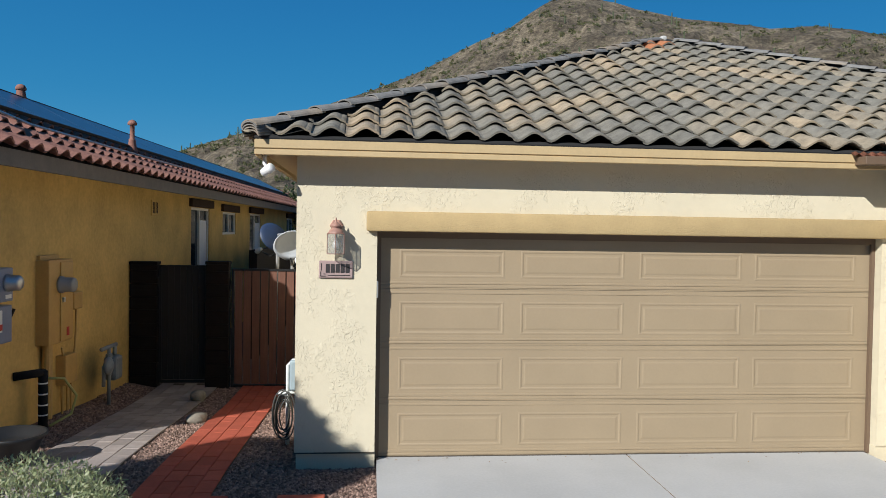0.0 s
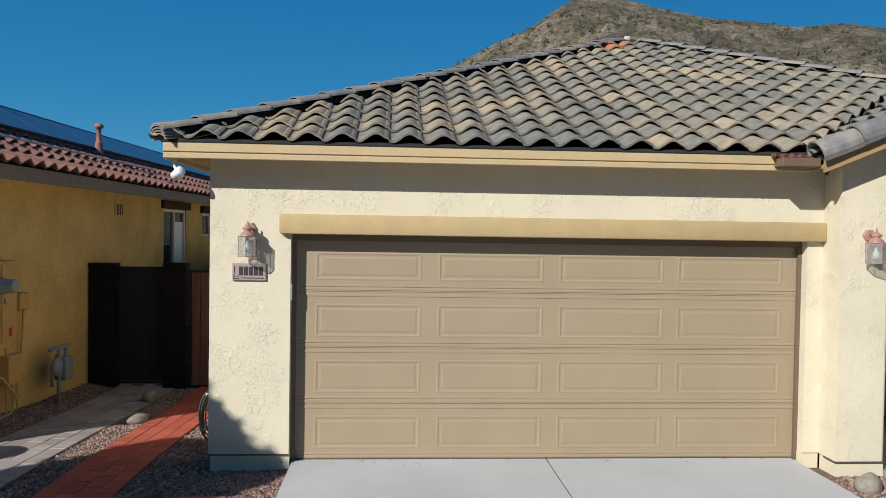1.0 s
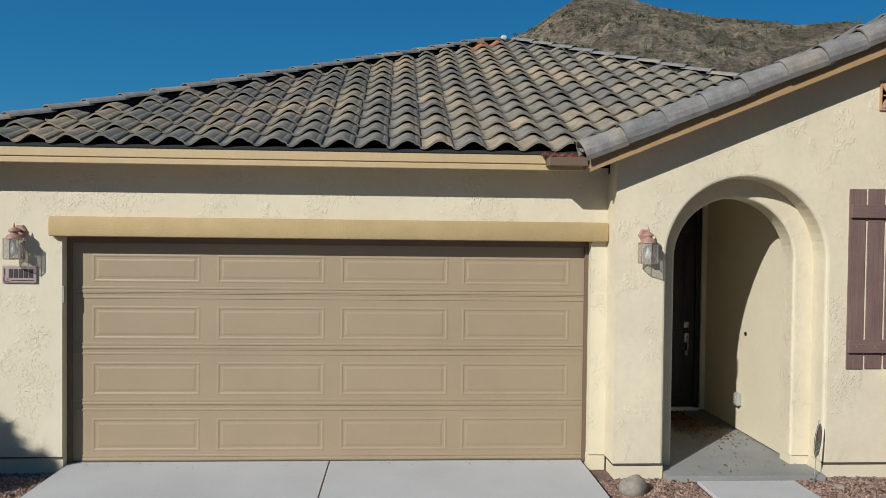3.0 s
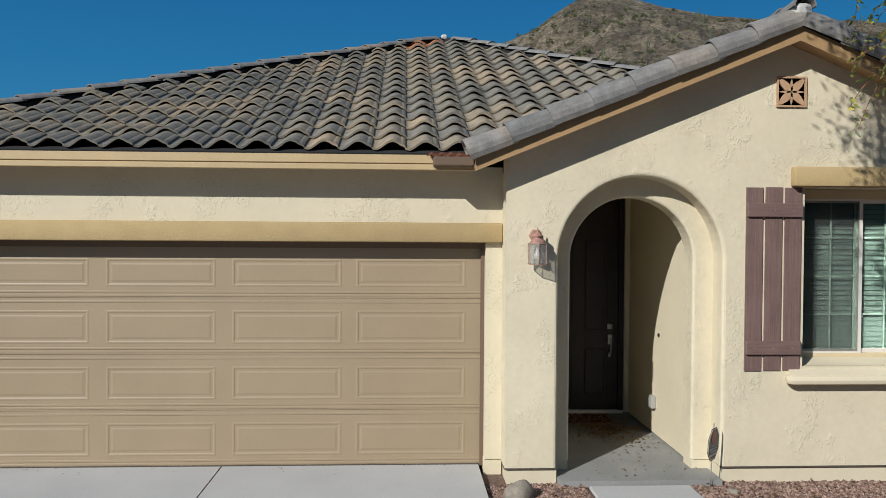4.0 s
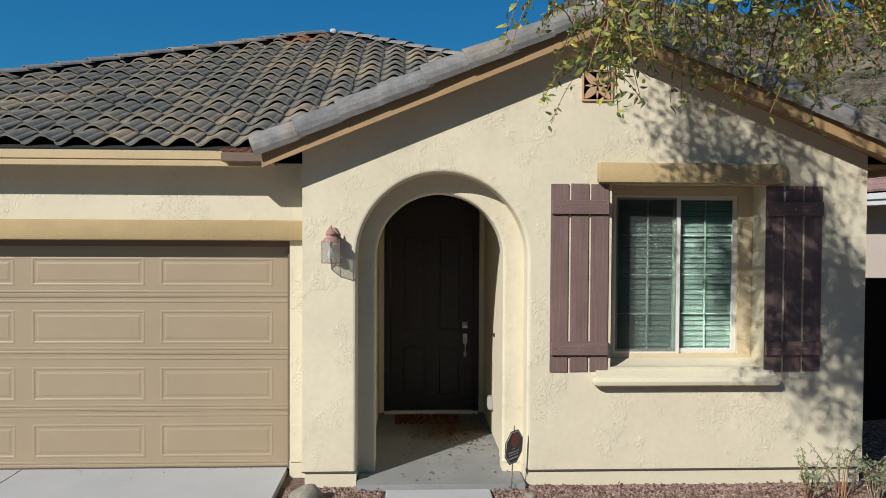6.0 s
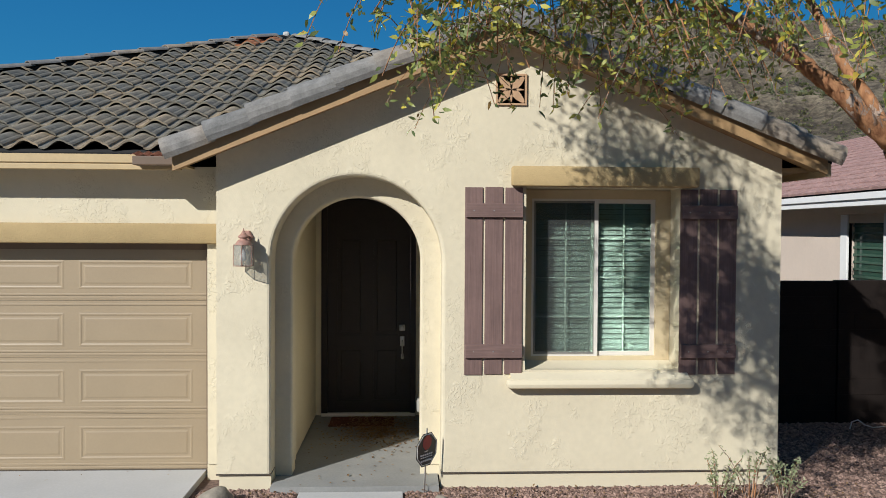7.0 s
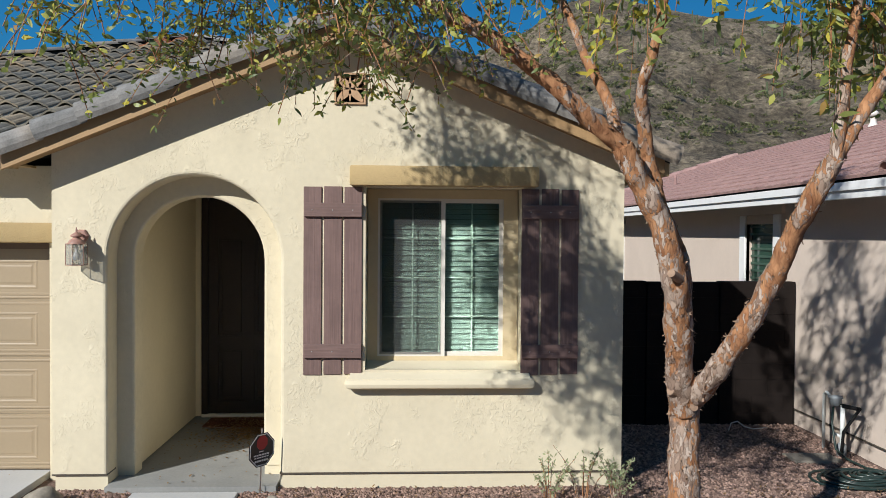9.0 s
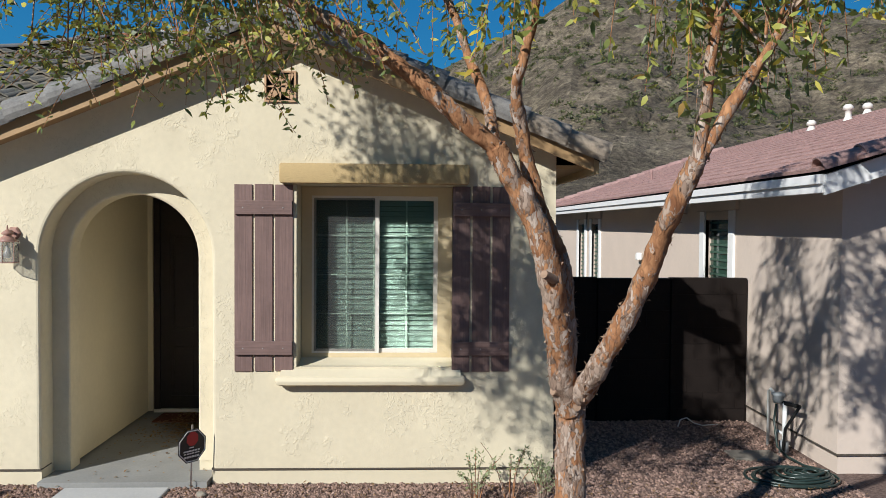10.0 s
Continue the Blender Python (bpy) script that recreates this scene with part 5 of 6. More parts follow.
# security camera under the eave
t = thing("security_camera", pose(-1.0, 7.02, 2.80), "small white security camera under the eave corner", "camera")
bm = bmesh.new()
tube(bm, [(0, 0, 0.03), (0, 0, -0.06), (0.02, -0.02, -0.09)], 0.018, 8)
part("bracket", bm, WHITE, t, smooth=True)
bm = bmesh.new()
lathe(bm, [(0.02, -0.07), (0.04, -0.06), (0.043, 0.05), (0.03, 0.062), (0.008, 0.064)], 16, pose(0.035, -0.03, -0.12, 65, 0, 50))
part("body", bm, WHITE, t, smooth=True)

# satellite dishes past the gate
DISHG = mat("pale_dish", (0.62, 0.66, 0.70), 0.45, 0.05, 8)


def dish(m, label, material):
    t = thing("satellite_dish", m, label, "satellite dish", "dishes past the gate")
    bm = bmesh.new()
    lathe(bm, [(0.005, 0.0), (0.12, 0.012), (0.24, 0.05), (0.31, 0.085), (0.31, 0.092), (0.24, 0.06), (0.12, 0.02), (0.005, 0.008)], 28)
    bmesh.ops.scale(bm, vec=(1, 0.86, 1), verts=bm.verts)
    part("reflector", bm, material, t, smooth=True)
    bm = bmesh.new()
    tube(bm, [(0, -0.24, 0.05), (0, -0.26, 0.3), (0, -0.05, 0.5)], 0.015, 8)
    part("arm", bm, BLACKIRON, t)
    bm = bmesh.new()
    lathe(bm, [(0.03, 0), (0.045, 0.04), (0.045, 0.11), (0.03, 0.14)], 12, pose(0, -0.05, 0.45))
    part("feed_horn", bm, WHITE, t, smooth=True)
    bm = bmesh.new()
    tube(bm, [(0, 0, -0.01), (0, -0.05, -0.15), (0, -0.45, -0.3)], 0.024, 8)
    part("mast", bm, METAL, t)
    return t


dish(look((-1.32, 12.6, 1.93), (0.2, 8.0, -0.4)) @ pose(0, 0, 0, 0, 180, 0), "pale grey satellite dish on a metal mast", DISHG)
# the second dish's navy colour stands for its shaded back
dish(look((-1.60, 13.1, 2.05), (-4.0, 15.0, 0.6)) @ pose(0, 0, 0, 0, 180, 0), "second satellite dish beside the first, its shade put into navy colour", mat("shade_navy_dish", (0.03, 0.05, 0.10), 0.5))
bm = bmesh.new()
tube(bm, [(-1.32, 12.75, -0.3), (-1.32, 12.75, 1.8)], 0.03, 8)
tube(bm, [(-1.60, 13.1, -0.3), (-1.60, 13.1, 1.95)], 0.03, 8)
tagged(part("dish_pole", bm, METAL), "galvanised poles that carry the satellite dishes", "pole")

# ---------------------------------------------------------------- the taupe house and its fence
def taupe_house():
    h = thing("house", pose(13.05, 7.1, 0), "taupe stucco house with white trim and rose tiles", "house")
    holes = [(2.62, 1.0, 3.45, 2.42), (9.7, 1.0, 10.4, 2.38), (11.1, 1.0, 11.8, 2.38)]
    bm = bmesh.new()
    plate(bm, [(0.0, 0.14), (15, 0.14), (15, 2.8), (0.0, 2.8)], [[(a, p), (b, p), (b, q), (a, q)] for a, p, b, q in holes], 0, 0.2)
    bmesh.ops.transform(bm, matrix=Matrix.Rotation(radians(90), 4, "Z") @ Matrix.Scale(-1, 4, (0, 1, 0)), verts=bm.verts)
    plate(bm, [(0.2, 0.14), (10, 0.14), (10, 2.8), (5.0, 4.45), (0.2, 2.8)], [], 0.0, 0.2)
    part("wall", bm, TAUPE, h)
    bm = bmesh.new()
    box(bm, 0.015, 0.015, -0.4, 0.2, 15, 0.13)
    box(bm, 0.2, 0.015, -0.4, 10, 0.2, 0.13)
    part("foundation", bm, TAUPE, h)
    bm = bmesh.new()
    box(bm, -0.012, -0.012, 0.128, 0.1, 15, 0.142)
    box(bm, 0.1, -0.012, 0.128, 10, 0.1, 0.142)
    part("weep_screed", bm, WEEP, h)
    for a, p, b, q in holes:
        bm = bmesh.new()
        box(bm, 0.08, a, p, 0.12, b, q)
        w = part("window", bm, mat("green_dark_glass", (0.03, 0.07, 0.05), 0.1), h, "dark green window with white trim")
        for y0, z0, y1, z1 in ((a - 0.17, p - 0.1, a, q + 0.12), (b, p - 0.1, b + 0.17, q + 0.12)):
            bm = bmesh.new()
            box(bm, -0.03, y0, z0, 0.05, y1, z1, 0.006)
            part("trim", bm, WHITE, w)
        bm = bmesh.new()
        box(bm, -0.05, a - 0.27, q + 0.12, 0.05, b + 0.27, q + 0.30, 0.01)
        part("head_trim", bm, TAUPE, w)
        for k in range(14):
            bm = bmesh.new()
            zz = p + 0.05 + (q - p - 0.1) * k / 13
            box(bm, 0.062, a, zz, 0.078, b, zz + 0.03)
            part("blind_slat", bm, mat("green_blind", (0.05, 0.10, 0.07), 0.5) if k == 0 and a < 3 else bpy.data.materials["green_blind"], w)
    e, z, sl, top = -0.45, 2.80, 0.33, 5.0
    bm = bmesh.new()
    zr = z + (top - e) * sl
    v = [bm.verts.new(p) for p in ((e, -0.5, z), (e, 15, z), (top, 15, zr), (top, -0.5, zr), (10.4, 15, z), (10.4, -0.5, z))]
    bm.faces.new((v[0], v[1], v[2], v[3]))
    bm.faces.new((v[3], v[2], v[4], v[5]))
    roof = part("roof", bm, DECK, h)
    bm = bmesh.new()
    box(bm, e - 0.02, -0.5, z - 0.17, e + 0.03, 15, z - 0.09, 0.004)
    box(bm, e - 0.05, -0.5, z - 0.09, e + 0.03, 15, z - 0.005, 0.004)
    box(bm, e + 0.03, -0.45, z - 0.08, 0.0, 15, z - 0.05)
    part("fascia", bm, WHITE, h, "white painted fascia")
    bm = bmesh.new()
    for y0, y1, hi, lo in ((-0.52, -0.47, -0.01, -0.19),):
        v = [bm.verts.new((x, y, zz)) for y in (y0, y1) for x, zz in ((e, z + hi), (top, zr + hi), (top, zr + lo), (e, z + lo))]
        for f in ((0, 1, 2, 3), (7, 6, 5, 4), (0, 4, 5, 1), (1, 5, 6, 2), (2, 6, 7, 3), (3, 7, 4, 0)):
            bm.faces.new([v[i] for i in f])
    part("rake_board", bm, WHITE, h)
    cc, ss = math.cos(math.atan(sl)), math.sin(math.atan(sl))
    bm = bmesh.new()
    box(bm, 0.003, 0.0, 0.0, 0.327, 0.40, 0.028)
    for u in (0.08, 0.245):
        box(bm, u - 0.045, 0.0, 0.028, u + 0.045, 0.40, 0.036)
    bmesh.ops.rotate(bm, cent=(0, 0, 0), matrix=Matrix.Rotation(radians(-2.5), 3, "X"), verts=bm.verts)
    bmesh.ops.translate(bm, vec=(0, 0, 0.02), verts=bm.verts)
    me = mesh_of("flat_tile", bm, ROSE)
    verts, faces = [], []
    pv = [q.co.copy() for q in me.vertices]
    pf = [tuple(q.vertices) for q in me.polygons]
    for r in range(17):
        for c in range(47):
            m = basis((e - 0.05 + r * 0.34 * cc, 15.0 - 0.33 * c - 0.165 * (r % 2), z + r * 0.34 * ss), (0, -1, 0), (cc, 0, ss))
            if c > 30:
                ob = new("flat_tile", me)
                ob.parent = roof
                ob.matrix_local = m
            else:
                o = len(verts)
                verts += [m @ q for q in pv]
                faces += [tuple(i + o for i in f) for f in pf]
    far = bpy.data.meshes.new("far_tiles")
    far.from_pydata(verts, [], faces)
    far.materials.append(ROSE)
    ob = new("far_tiles", far)
    ob.parent = roof
    tagged(ob, kind="stuff")
    rk = mesh_of("rake_tile", cap_bm(0.44, 0.11, 0.10, 190), ROSE)
    for y in (-0.46, 14.98):
        d = Vector((top - e, 0, zr - z)).normalized()
        for k in range(14):
            ob = new("rake_tile", rk)
            ob.parent = roof
            ob.matrix_local = basis(Vector((e - 0.03, y, z + 0.02)) + d * k * 0.4, (0, -1, 0), d)
    for x, y, hh in ((4.25, 7.4, 0.36), (3.95, 8.2, 0.26), (4.75, 7.6, 0.26)):
        bm = bmesh.new()
        zz = z + (x - e) * sl
        lathe(bm, [(0.11, -0.05), (0.09, 0.06), (0.06, 0.12), (0.055, hh - 0.11), (0.095, hh - 0.1), (0.09, hh - 0.04), (0.05, hh)], 14, pose(x, y, zz))
        part("roof_vent", bm, VINYL, h, "cream roof vent pipe", True)
    bm = bmesh.new()
    tube(bm, [(1.0, 9.2, z + 0.45), (1.0, 9.2, z + 0.75)], 0.03, 8)
    part("roof_vent", bm, ROSE, h)
    t = thing("wall_spout", pose(13.05, 7.1 + 6.5, 1.72), "small white vent hood on the taupe wall", "vent hood")
    bm = bmesh.new()
    box(bm, -0.1, -0.07, 0, 0.0, 0.07, 0.14, 0.03)
    part("hood", bm, WHITE, t)


taupe_house()


def fence_panel(x0, x1, y, z1, label):
    t = thing("fence_wall", pose(x0, y, -0.3), label, "fence", "dark block fence")
    z, k = 0.0, 0
    while z < z1 + 0.3 - 0.03:
        h = min(0.2, z1 + 0.3 - z)
        x = -0.2 * (k % 2)
        while x < x1 - x0 - 0.01:
            a, b = max(x, 0.0), min(x + 0.4, x1 - x0)
            bm = bmesh.new()
            box(bm, a + 0.0008, -0.075, z + 0.0008, b - 0.0008, 0.075, z + h - 0.0008, 0.0015)
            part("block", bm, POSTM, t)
            x += 0.4
        z += 0.2
        k += 1


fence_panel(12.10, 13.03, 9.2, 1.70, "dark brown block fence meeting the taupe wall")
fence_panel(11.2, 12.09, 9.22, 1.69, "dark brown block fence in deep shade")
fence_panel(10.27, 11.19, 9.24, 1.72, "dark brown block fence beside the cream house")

# backflow pipes and the hose
t = thing("backflow_valve", pose(12.84, 8.1, -0.06, 0, 0, -88), "weathered white pipe stand with black taped valve", "valve")
bm = bmesh.new()
tube(bm, [(0, 0, -0.1), (0, 0, 0.60), (0.04, 0, 0.63), (0.18, 0.0, 0.58)], 0.017, 8)
tube(bm, [(0.30, 0.02, -0.1), (0.31, 0.02, 0.54)], 0.024, 8)
tube(bm, [(0.20, 0.0, 0.22), (0.30, 0.02, 0.20)], 0.016, 8)
part("pipe", bm, PVC, t, smooth=True)
bm = bmesh.new()
tube(bm, [(0.28, 0.02, 0.53), (0.45, 0.02, 0.55), (0.58, 0.03, 0.56)], 0.022, 8)
tube(bm, [(0.58, 0.03, 0.56), (0.36, 0.0, 0.27), (0.36, -0.02, 0.05)], 0.016, 8)
part("wrapped_arm", bm, BLACKFOAM, t, smooth=True)
bm = bmesh.new()
lathe(bm, [(0.05, 0.0), (0.06, 0.02), (0.06, 0.07), (0.075, 0.085), (0.07, 0.10), (0.01, 0.11)], 14, pose(0.21, 0.0, 0.52))
part("valve_body", bm, GASGREY, t, smooth=True)
bm = bmesh.new()
lathe(bm, [(0.05, 0.0), (0.05, 0.12), (0.03, 0.14)], 10, pose(0.30, 0.02, 0.0))
part("pipe_collar", bm, GASGREY, t, smooth=True)
t = thing("garden_hose", pose(12.62, 6.95, -0.055), "dark green garden hose coiled on the gravel", "hose")
HOSE = mat("dark_green_hose", (0.02, 0.035, 0.03), 0.35, 0.2, 12)
bm = bmesh.new()
rnd = random.Random(4)
pts = []
for k in range(11 * 22):
    a, turn = 2 * math.pi * k / 22, k / 22
    r = 0.40 - 0.030 * turn + 0.02 * math.sin(a * 0.37 + 1)
    cx = -0.10 + 0.018 * turn + 0.03 * math.sin(turn * 1.9)
    pts.append((cx + r * 1.1 * math.cos(a), 0.02 * math.sin(turn * 2.3) + r * 0.8 * math.sin(a), 0.014 + 0.006 * turn + 0.006 * math.sin(k * 0.9)))
tube(bm, pts, 0.0125, 7)
part("coil", bm, HOSE, t, smooth=True)
bm = bmesh.new()
tube(bm, [(0.20, 0.93, 0.5), (0.14, 0.85, 0.35), (0.13, 0.75, 0.1), (0.16, 0.6, 0.04), (0.22, 0.35, 0.02), (0.30, 0.05, 0.06)], 0.0125, 7)
part("lead", bm, HOSE, t, smooth=True)
bm = bmesh.new()
box(bm, 12.25, 7.55, -0.07, 12.75, 7.85, -0.035, 0.008)
tagged(part("valve_cover", bm, STONE), "grey irrigation valve box lid in the gravel", "valve box")

t = thing("loose_cord", pose(12.2, 8.85, -0.06), "thin white cord looped on the gravel by the fence", "cord")
bm = bmesh.new()
tube(bm, ([(-0.10, 0.0, 0.0), (-0.06, 0.02, 0.09), (0.02, 0.03, 0.11), (0.10, 0.02, 0.05), (0.22, 0.05, 0.012), (0.42, 0.10, 0.012)]), 0.007, 6)
part("loop", bm, PVC, t, smooth=True)

# ---------------------------------------------------------------- trees and plants
def bark_material():
    """Ragged grey-tan plates over smooth orange inner bark, barer higher up."""
    m = mat("peeling_bark", (0.30, 0.22, 0.16), 0.9, 0.45, 7, fine=45)
    nt = m.node_tree
    b = nt.nodes["Principled BSDF"]
    geo = nt.nodes.new("ShaderNodeNewGeometry")
    mp = nt.nodes.new("ShaderNodeMapping")
    mp.inputs["Scale"].default_value = (1.0, 1.0, 0.45)
    nt.links.new(geo.outputs["Position"], mp.inputs["Vector"])
    warp = nt.nodes.new("ShaderNodeTexNoise")
    warp.inputs["Scale"].default_value, warp.inputs["Detail"].default_value = 28.0, 4.0
    nt.links.new(mp.outputs[0], warp.inputs["Vector"])
    mixv = nt.nodes.new("ShaderNodeVectorMath")
    mixv.operation = "MULTIPLY_ADD"
    nt.links.new(warp.outputs["Color"], mixv.inputs[0])
    mixv.inputs[1].default_value = (0.085, 0.085, 0.085)
    nt.links.new(mp.outputs[0], mixv.inputs[2])
    cells = nt.nodes.new("ShaderNodeTexVoronoi")
    cells.inputs["Scale"].default_value = 46.0
    rims = nt.nodes.new("ShaderNodeTexVoronoi")
    rims.feature = "DISTANCE_TO_EDGE"
    rims.inputs["Scale"].default_value = 46.0
    for n in (cells, rims):
        nt.links.new(mixv.outputs[0], n.inputs["Vector"])
    split = nt.nodes.new("ShaderNodeSeparateColor")
    nt.links.new(cells.outputs["Color"], split.inputs[0])
    patch = nt.nodes.new("ShaderNodeTexNoise")
    patch.inputs["Scale"].default_value, patch.inputs["Detail"].default_value = 5.0, 5.0
    nt.links.new(mp.outputs[0], patch.inputs["Vector"])
    # which plates have fallen: chance of each cell against broad patches
    chance = nt.nodes.new("ShaderNodeMath")
    chance.operation = "MULTIPLY_ADD"
    nt.links.new(split.outputs[0], chance.inputs[0])
    chance.inputs[1].default_value = 0.30
    nt.links.new(patch.outputs[0], chance.inputs[2])
    axes = nt.nodes.new("ShaderNodeSeparateXYZ")
    nt.links.new(geo.outputs["Position"], axes.inputs[0])
    higher = nt.nodes.new("ShaderNodeMapRange")
    for key, value in (("From Min", 1.5), ("From Max", 2.9), ("To Min", -0.02), ("To Max", 0.16)):
        higher.inputs[key].default_value = value
    nt.links.new(axes.outputs["Z"], higher.inputs["Value"])
    worn = nt.nodes.new("ShaderNodeMath")
    nt.links.new(chance.outputs[0], worn.inputs[0])
    nt.links.new(higher.outputs[0], worn.inputs[1])
    gone = nt.nodes.new("ShaderNodeMapRange")
    gone.inputs["From Min"].default_value, gone.inputs["From Max"].default_value = 0.665, 0.71
    nt.links.new(worn.outputs[0], gone.inputs["Value"])
    plates = nt.nodes.new("ShaderNodeValToRGB")
    el = plates.color_ramp.elements
    el[0].position, el[0].color = 0.0, (0.19, 0.125, 0.092, 1)
    el[1].position, el[1].color = 1.0, (0.48, 0.39, 0.325, 1)
    el.new(0.35).color = (0.31, 0.22, 0.165, 1)
    el.new(0.7).color = (0.40, 0.305, 0.24, 1)
    nt.links.new(split.outputs[1], plates.inputs[0])
    inner = nt.nodes.new("ShaderNodeValToRGB")
    el = inner.color_ramp.elements
    el[0].position, el[0].color = 0.3, (0.22, 0.095, 0.045, 1)
    el[1].position, el[1].color = 0.7, (0.46, 0.235, 0.115, 1)
    nt.links.new(warp.outputs[0], inner.inputs[0])
    two = nt.nodes.new("ShaderNodeMix")
    two.data_type = "RGBA"
    nt.links.new(gone.outputs[0], two.inputs[0])
    nt.links.new(plates.outputs[0], two.inputs[6])
    nt.links.new(inner.outputs[0], two.inputs[7])
    crack = nt.nodes.new("ShaderNodeMapRange")
    crack.inputs["From Min"].default_value, crack.inputs["From Max"].default_value, crack.inputs["To Min"].default_value = 0.0, 0.10, 0.8
    nt.links.new(rims.outputs["Distance"], crack.inputs["Value"])
    keep = nt.nodes.new("ShaderNodeMath")
    keep.operation = "MAXIMUM"
    nt.links.new(crack.outputs[0], keep.inputs[0])
    nt.links.new(gone.outputs[0], keep.inputs[1])
    tone = nt.nodes.new("ShaderNodeVectorMath")
    tone.operation = "SCALE"
    nt.links.new(two.outputs[2], tone.inputs[0])
    nt.links.new(keep.outputs[0], tone.inputs["Scale"])
    nt.links.new(tone.outputs[0], b.inputs["Base Color"])
    high = nt.nodes.new("ShaderNodeMath")
    high.operation = "MULTIPLY_ADD"
    nt.links.new(gone.outputs[0], high.inputs[0])
    high.inputs[1].default_value = -0.8
    lift = nt.nodes.new("ShaderNodeMath")
    lift.operation = "MULTIPLY_ADD"
    nt.links.new(split.outputs[2], lift.inputs[0])
    lift.inputs[1].default_value = 0.8
    nt.links.new(crack.outputs[0], lift.inputs[2])
    nt.links.new(lift.outputs[0], high.inputs[2])
    bp = nt.nodes.new("ShaderNodeBump")
    bp.inputs["Strength"].default_value, bp.inputs["Distance"].default_value = 1.0, 0.010
    nt.links.new(high.outputs[0], bp.inputs["Height"])
    nt.links.new(bp.outputs[0], b.inputs["Normal"])
    return m


BARK = bark_material()
FLAKE = mat("grey_bark_flake", (0.26, 0.175, 0.12), 0.9, 0.3, 30, 0.4, 60, island=0.4)


def leaf_material(name, stops):
    m = bpy.data.materials.new(name)
    m.use_nodes = True
    nt = m.node_tree
    b = nt.nodes["Principled BSDF"]
    geo = nt.nodes.new("ShaderNodeNewGeometry")
    ramp = nt.nodes.new("ShaderNodeValToRGB")
    el = ramp.color_ramp.elements
    el[0].position, el[0].color = stops[0][0], (*stops[0][1], 1)
    el[1].position, el[1].color = stops[-1][0], (*stops[-1][1], 1)
    for p, c in stops[1:-1]:
        el.new(p).color = (*c, 1)
    nt.links.new(geo.outputs["Random Per Island"], ramp.inputs[0])
    nt.links.new(ramp.outputs[0], b.inputs["Base Color"])
    b.inputs["Roughness"].default_value = 0.45
    tr = nt.nodes.new("ShaderNodeBsdfTranslucent")
    nt.links.new(ramp.outputs[0], tr.inputs["Color"])
    mix = nt.nodes.new("ShaderNodeMixShader")
    mix.inputs[0].default_value = 0.45
    nt.links.new(b.outputs[0], mix.inputs[1])
    nt.links.new(tr.outputs[0], mix.inputs[2])
    nt.links.new(mix.outputs[0], nt.nodes["Material Output"].inputs[0])
    return m


LEAF = leaf_material("willowy_leaf", [(0.0, (0.12, 0.165, 0.06)), (0.35, (0.22, 0.275, 0.09)), (0.6, (0.36, 0.40, 0.10)), (0.82, (0.54, 0.52, 0.12)), (0.95, (0.68, 0.56, 0.07)), (1.0, (0.38, 0.22, 0.08))])
SHRUB = leaf_material("grey_green_leaf", [(0.0, (0.27, 0.33, 0.16)), (0.6, (0.40, 0.45, 0.25)), (1.0, (0.52, 0.52, 0.34))])
DARKLEAF = leaf_material("dark_green_leaf", [(0.0, (0.025, 0.045, 0.015)), (0.6, (0.05, 0.08, 0.025)), (1.0, (0.09, 0.11, 0.04))])


class Soup:
    """Gathers many small leaves into one mesh."""

    def __init__(self):
        self.v, self.f = [], []

    def leaf(self, p, d, n, length, width):
        d = d.normalized()
        s = d.cross(n)
        if s.length < 1e-3:
            s = d.orthogonal()
        s = s.normalized() * width / 2
        n = s.cross(d).normalized()
        o = len(self.v)
        a, b = p + d * length * 0.28 + n * width * 0.1, p + d * length * 0.64 + n * width * 0.05
        self.v += [p, a + s, b + s * 0.8, p + d * length - n * length * 0.12, b - s * 0.8, a - s]
        self.f += [(o, o + 1, o + 5), (o + 1, o + 2, o + 4, o + 5), (o + 2, o + 3, o + 4)]

    def curl(self, p, d, o, length, width):
        """A ragged strip of bark that bends away from the stem along o."""
        d, s = d.normalized(), d.cross(o).normalized() * width / 2
        k = len(self.v)
        for t, out, w in ((0.0, 0.0, 1.0), (0.45, 0.10, 1.1), (0.8, 0.38, 0.8), (1.0, 0.75, 0.35)):
            c = p + d * length * t + o * length * out
            self.v += [c + s * w, c - s * w * 0.9]
        self.f += [(k, k + 1, k + 3, k + 2), (k + 2, k + 3, k + 5, k + 4), (k + 4, k + 5, k + 7, k + 6)]

    def make(self, name, material, parent=None, label="", kind=""):
        me = bpy.data.meshes.new(name)
        me.from_pydata([tuple(p) for p in self.v], [], self.f)
        me.materials.append(material)
        ob = new(name, me)
        ob.parent = parent
        return tagged(ob, label, kind=kind)


def rand_dir(rnd):
    while True:
        p = Vector((rnd.uniform(-1, 1), rnd.uniform(-1, 1), rnd.uniform(-1, 1)))
        if 0.05 < p.length < 1:
            return p.normalized()


def spline(pts, n=6):
    """Points on a smooth curve through pts."""
    pts = [Vector(p) for p in pts]
    out = []
    for i in range(len(pts) - 1):
        p0, p1, p2, p3 = pts[max(i - 1, 0)], pts[i], pts[i + 1], pts[min(i + 2, len(pts) - 1)]
        for k in range(n):
            t = k / n
            out.append(0.5 * ((2 * p1) + (p2 - p0) * t + (2 * p0 - 5 * p1 + 4 * p2 - p3) * t * t + (3 * p1 - p0 - 3 * p2 + p3) * t ** 3))
    return out + [pts[-1]]


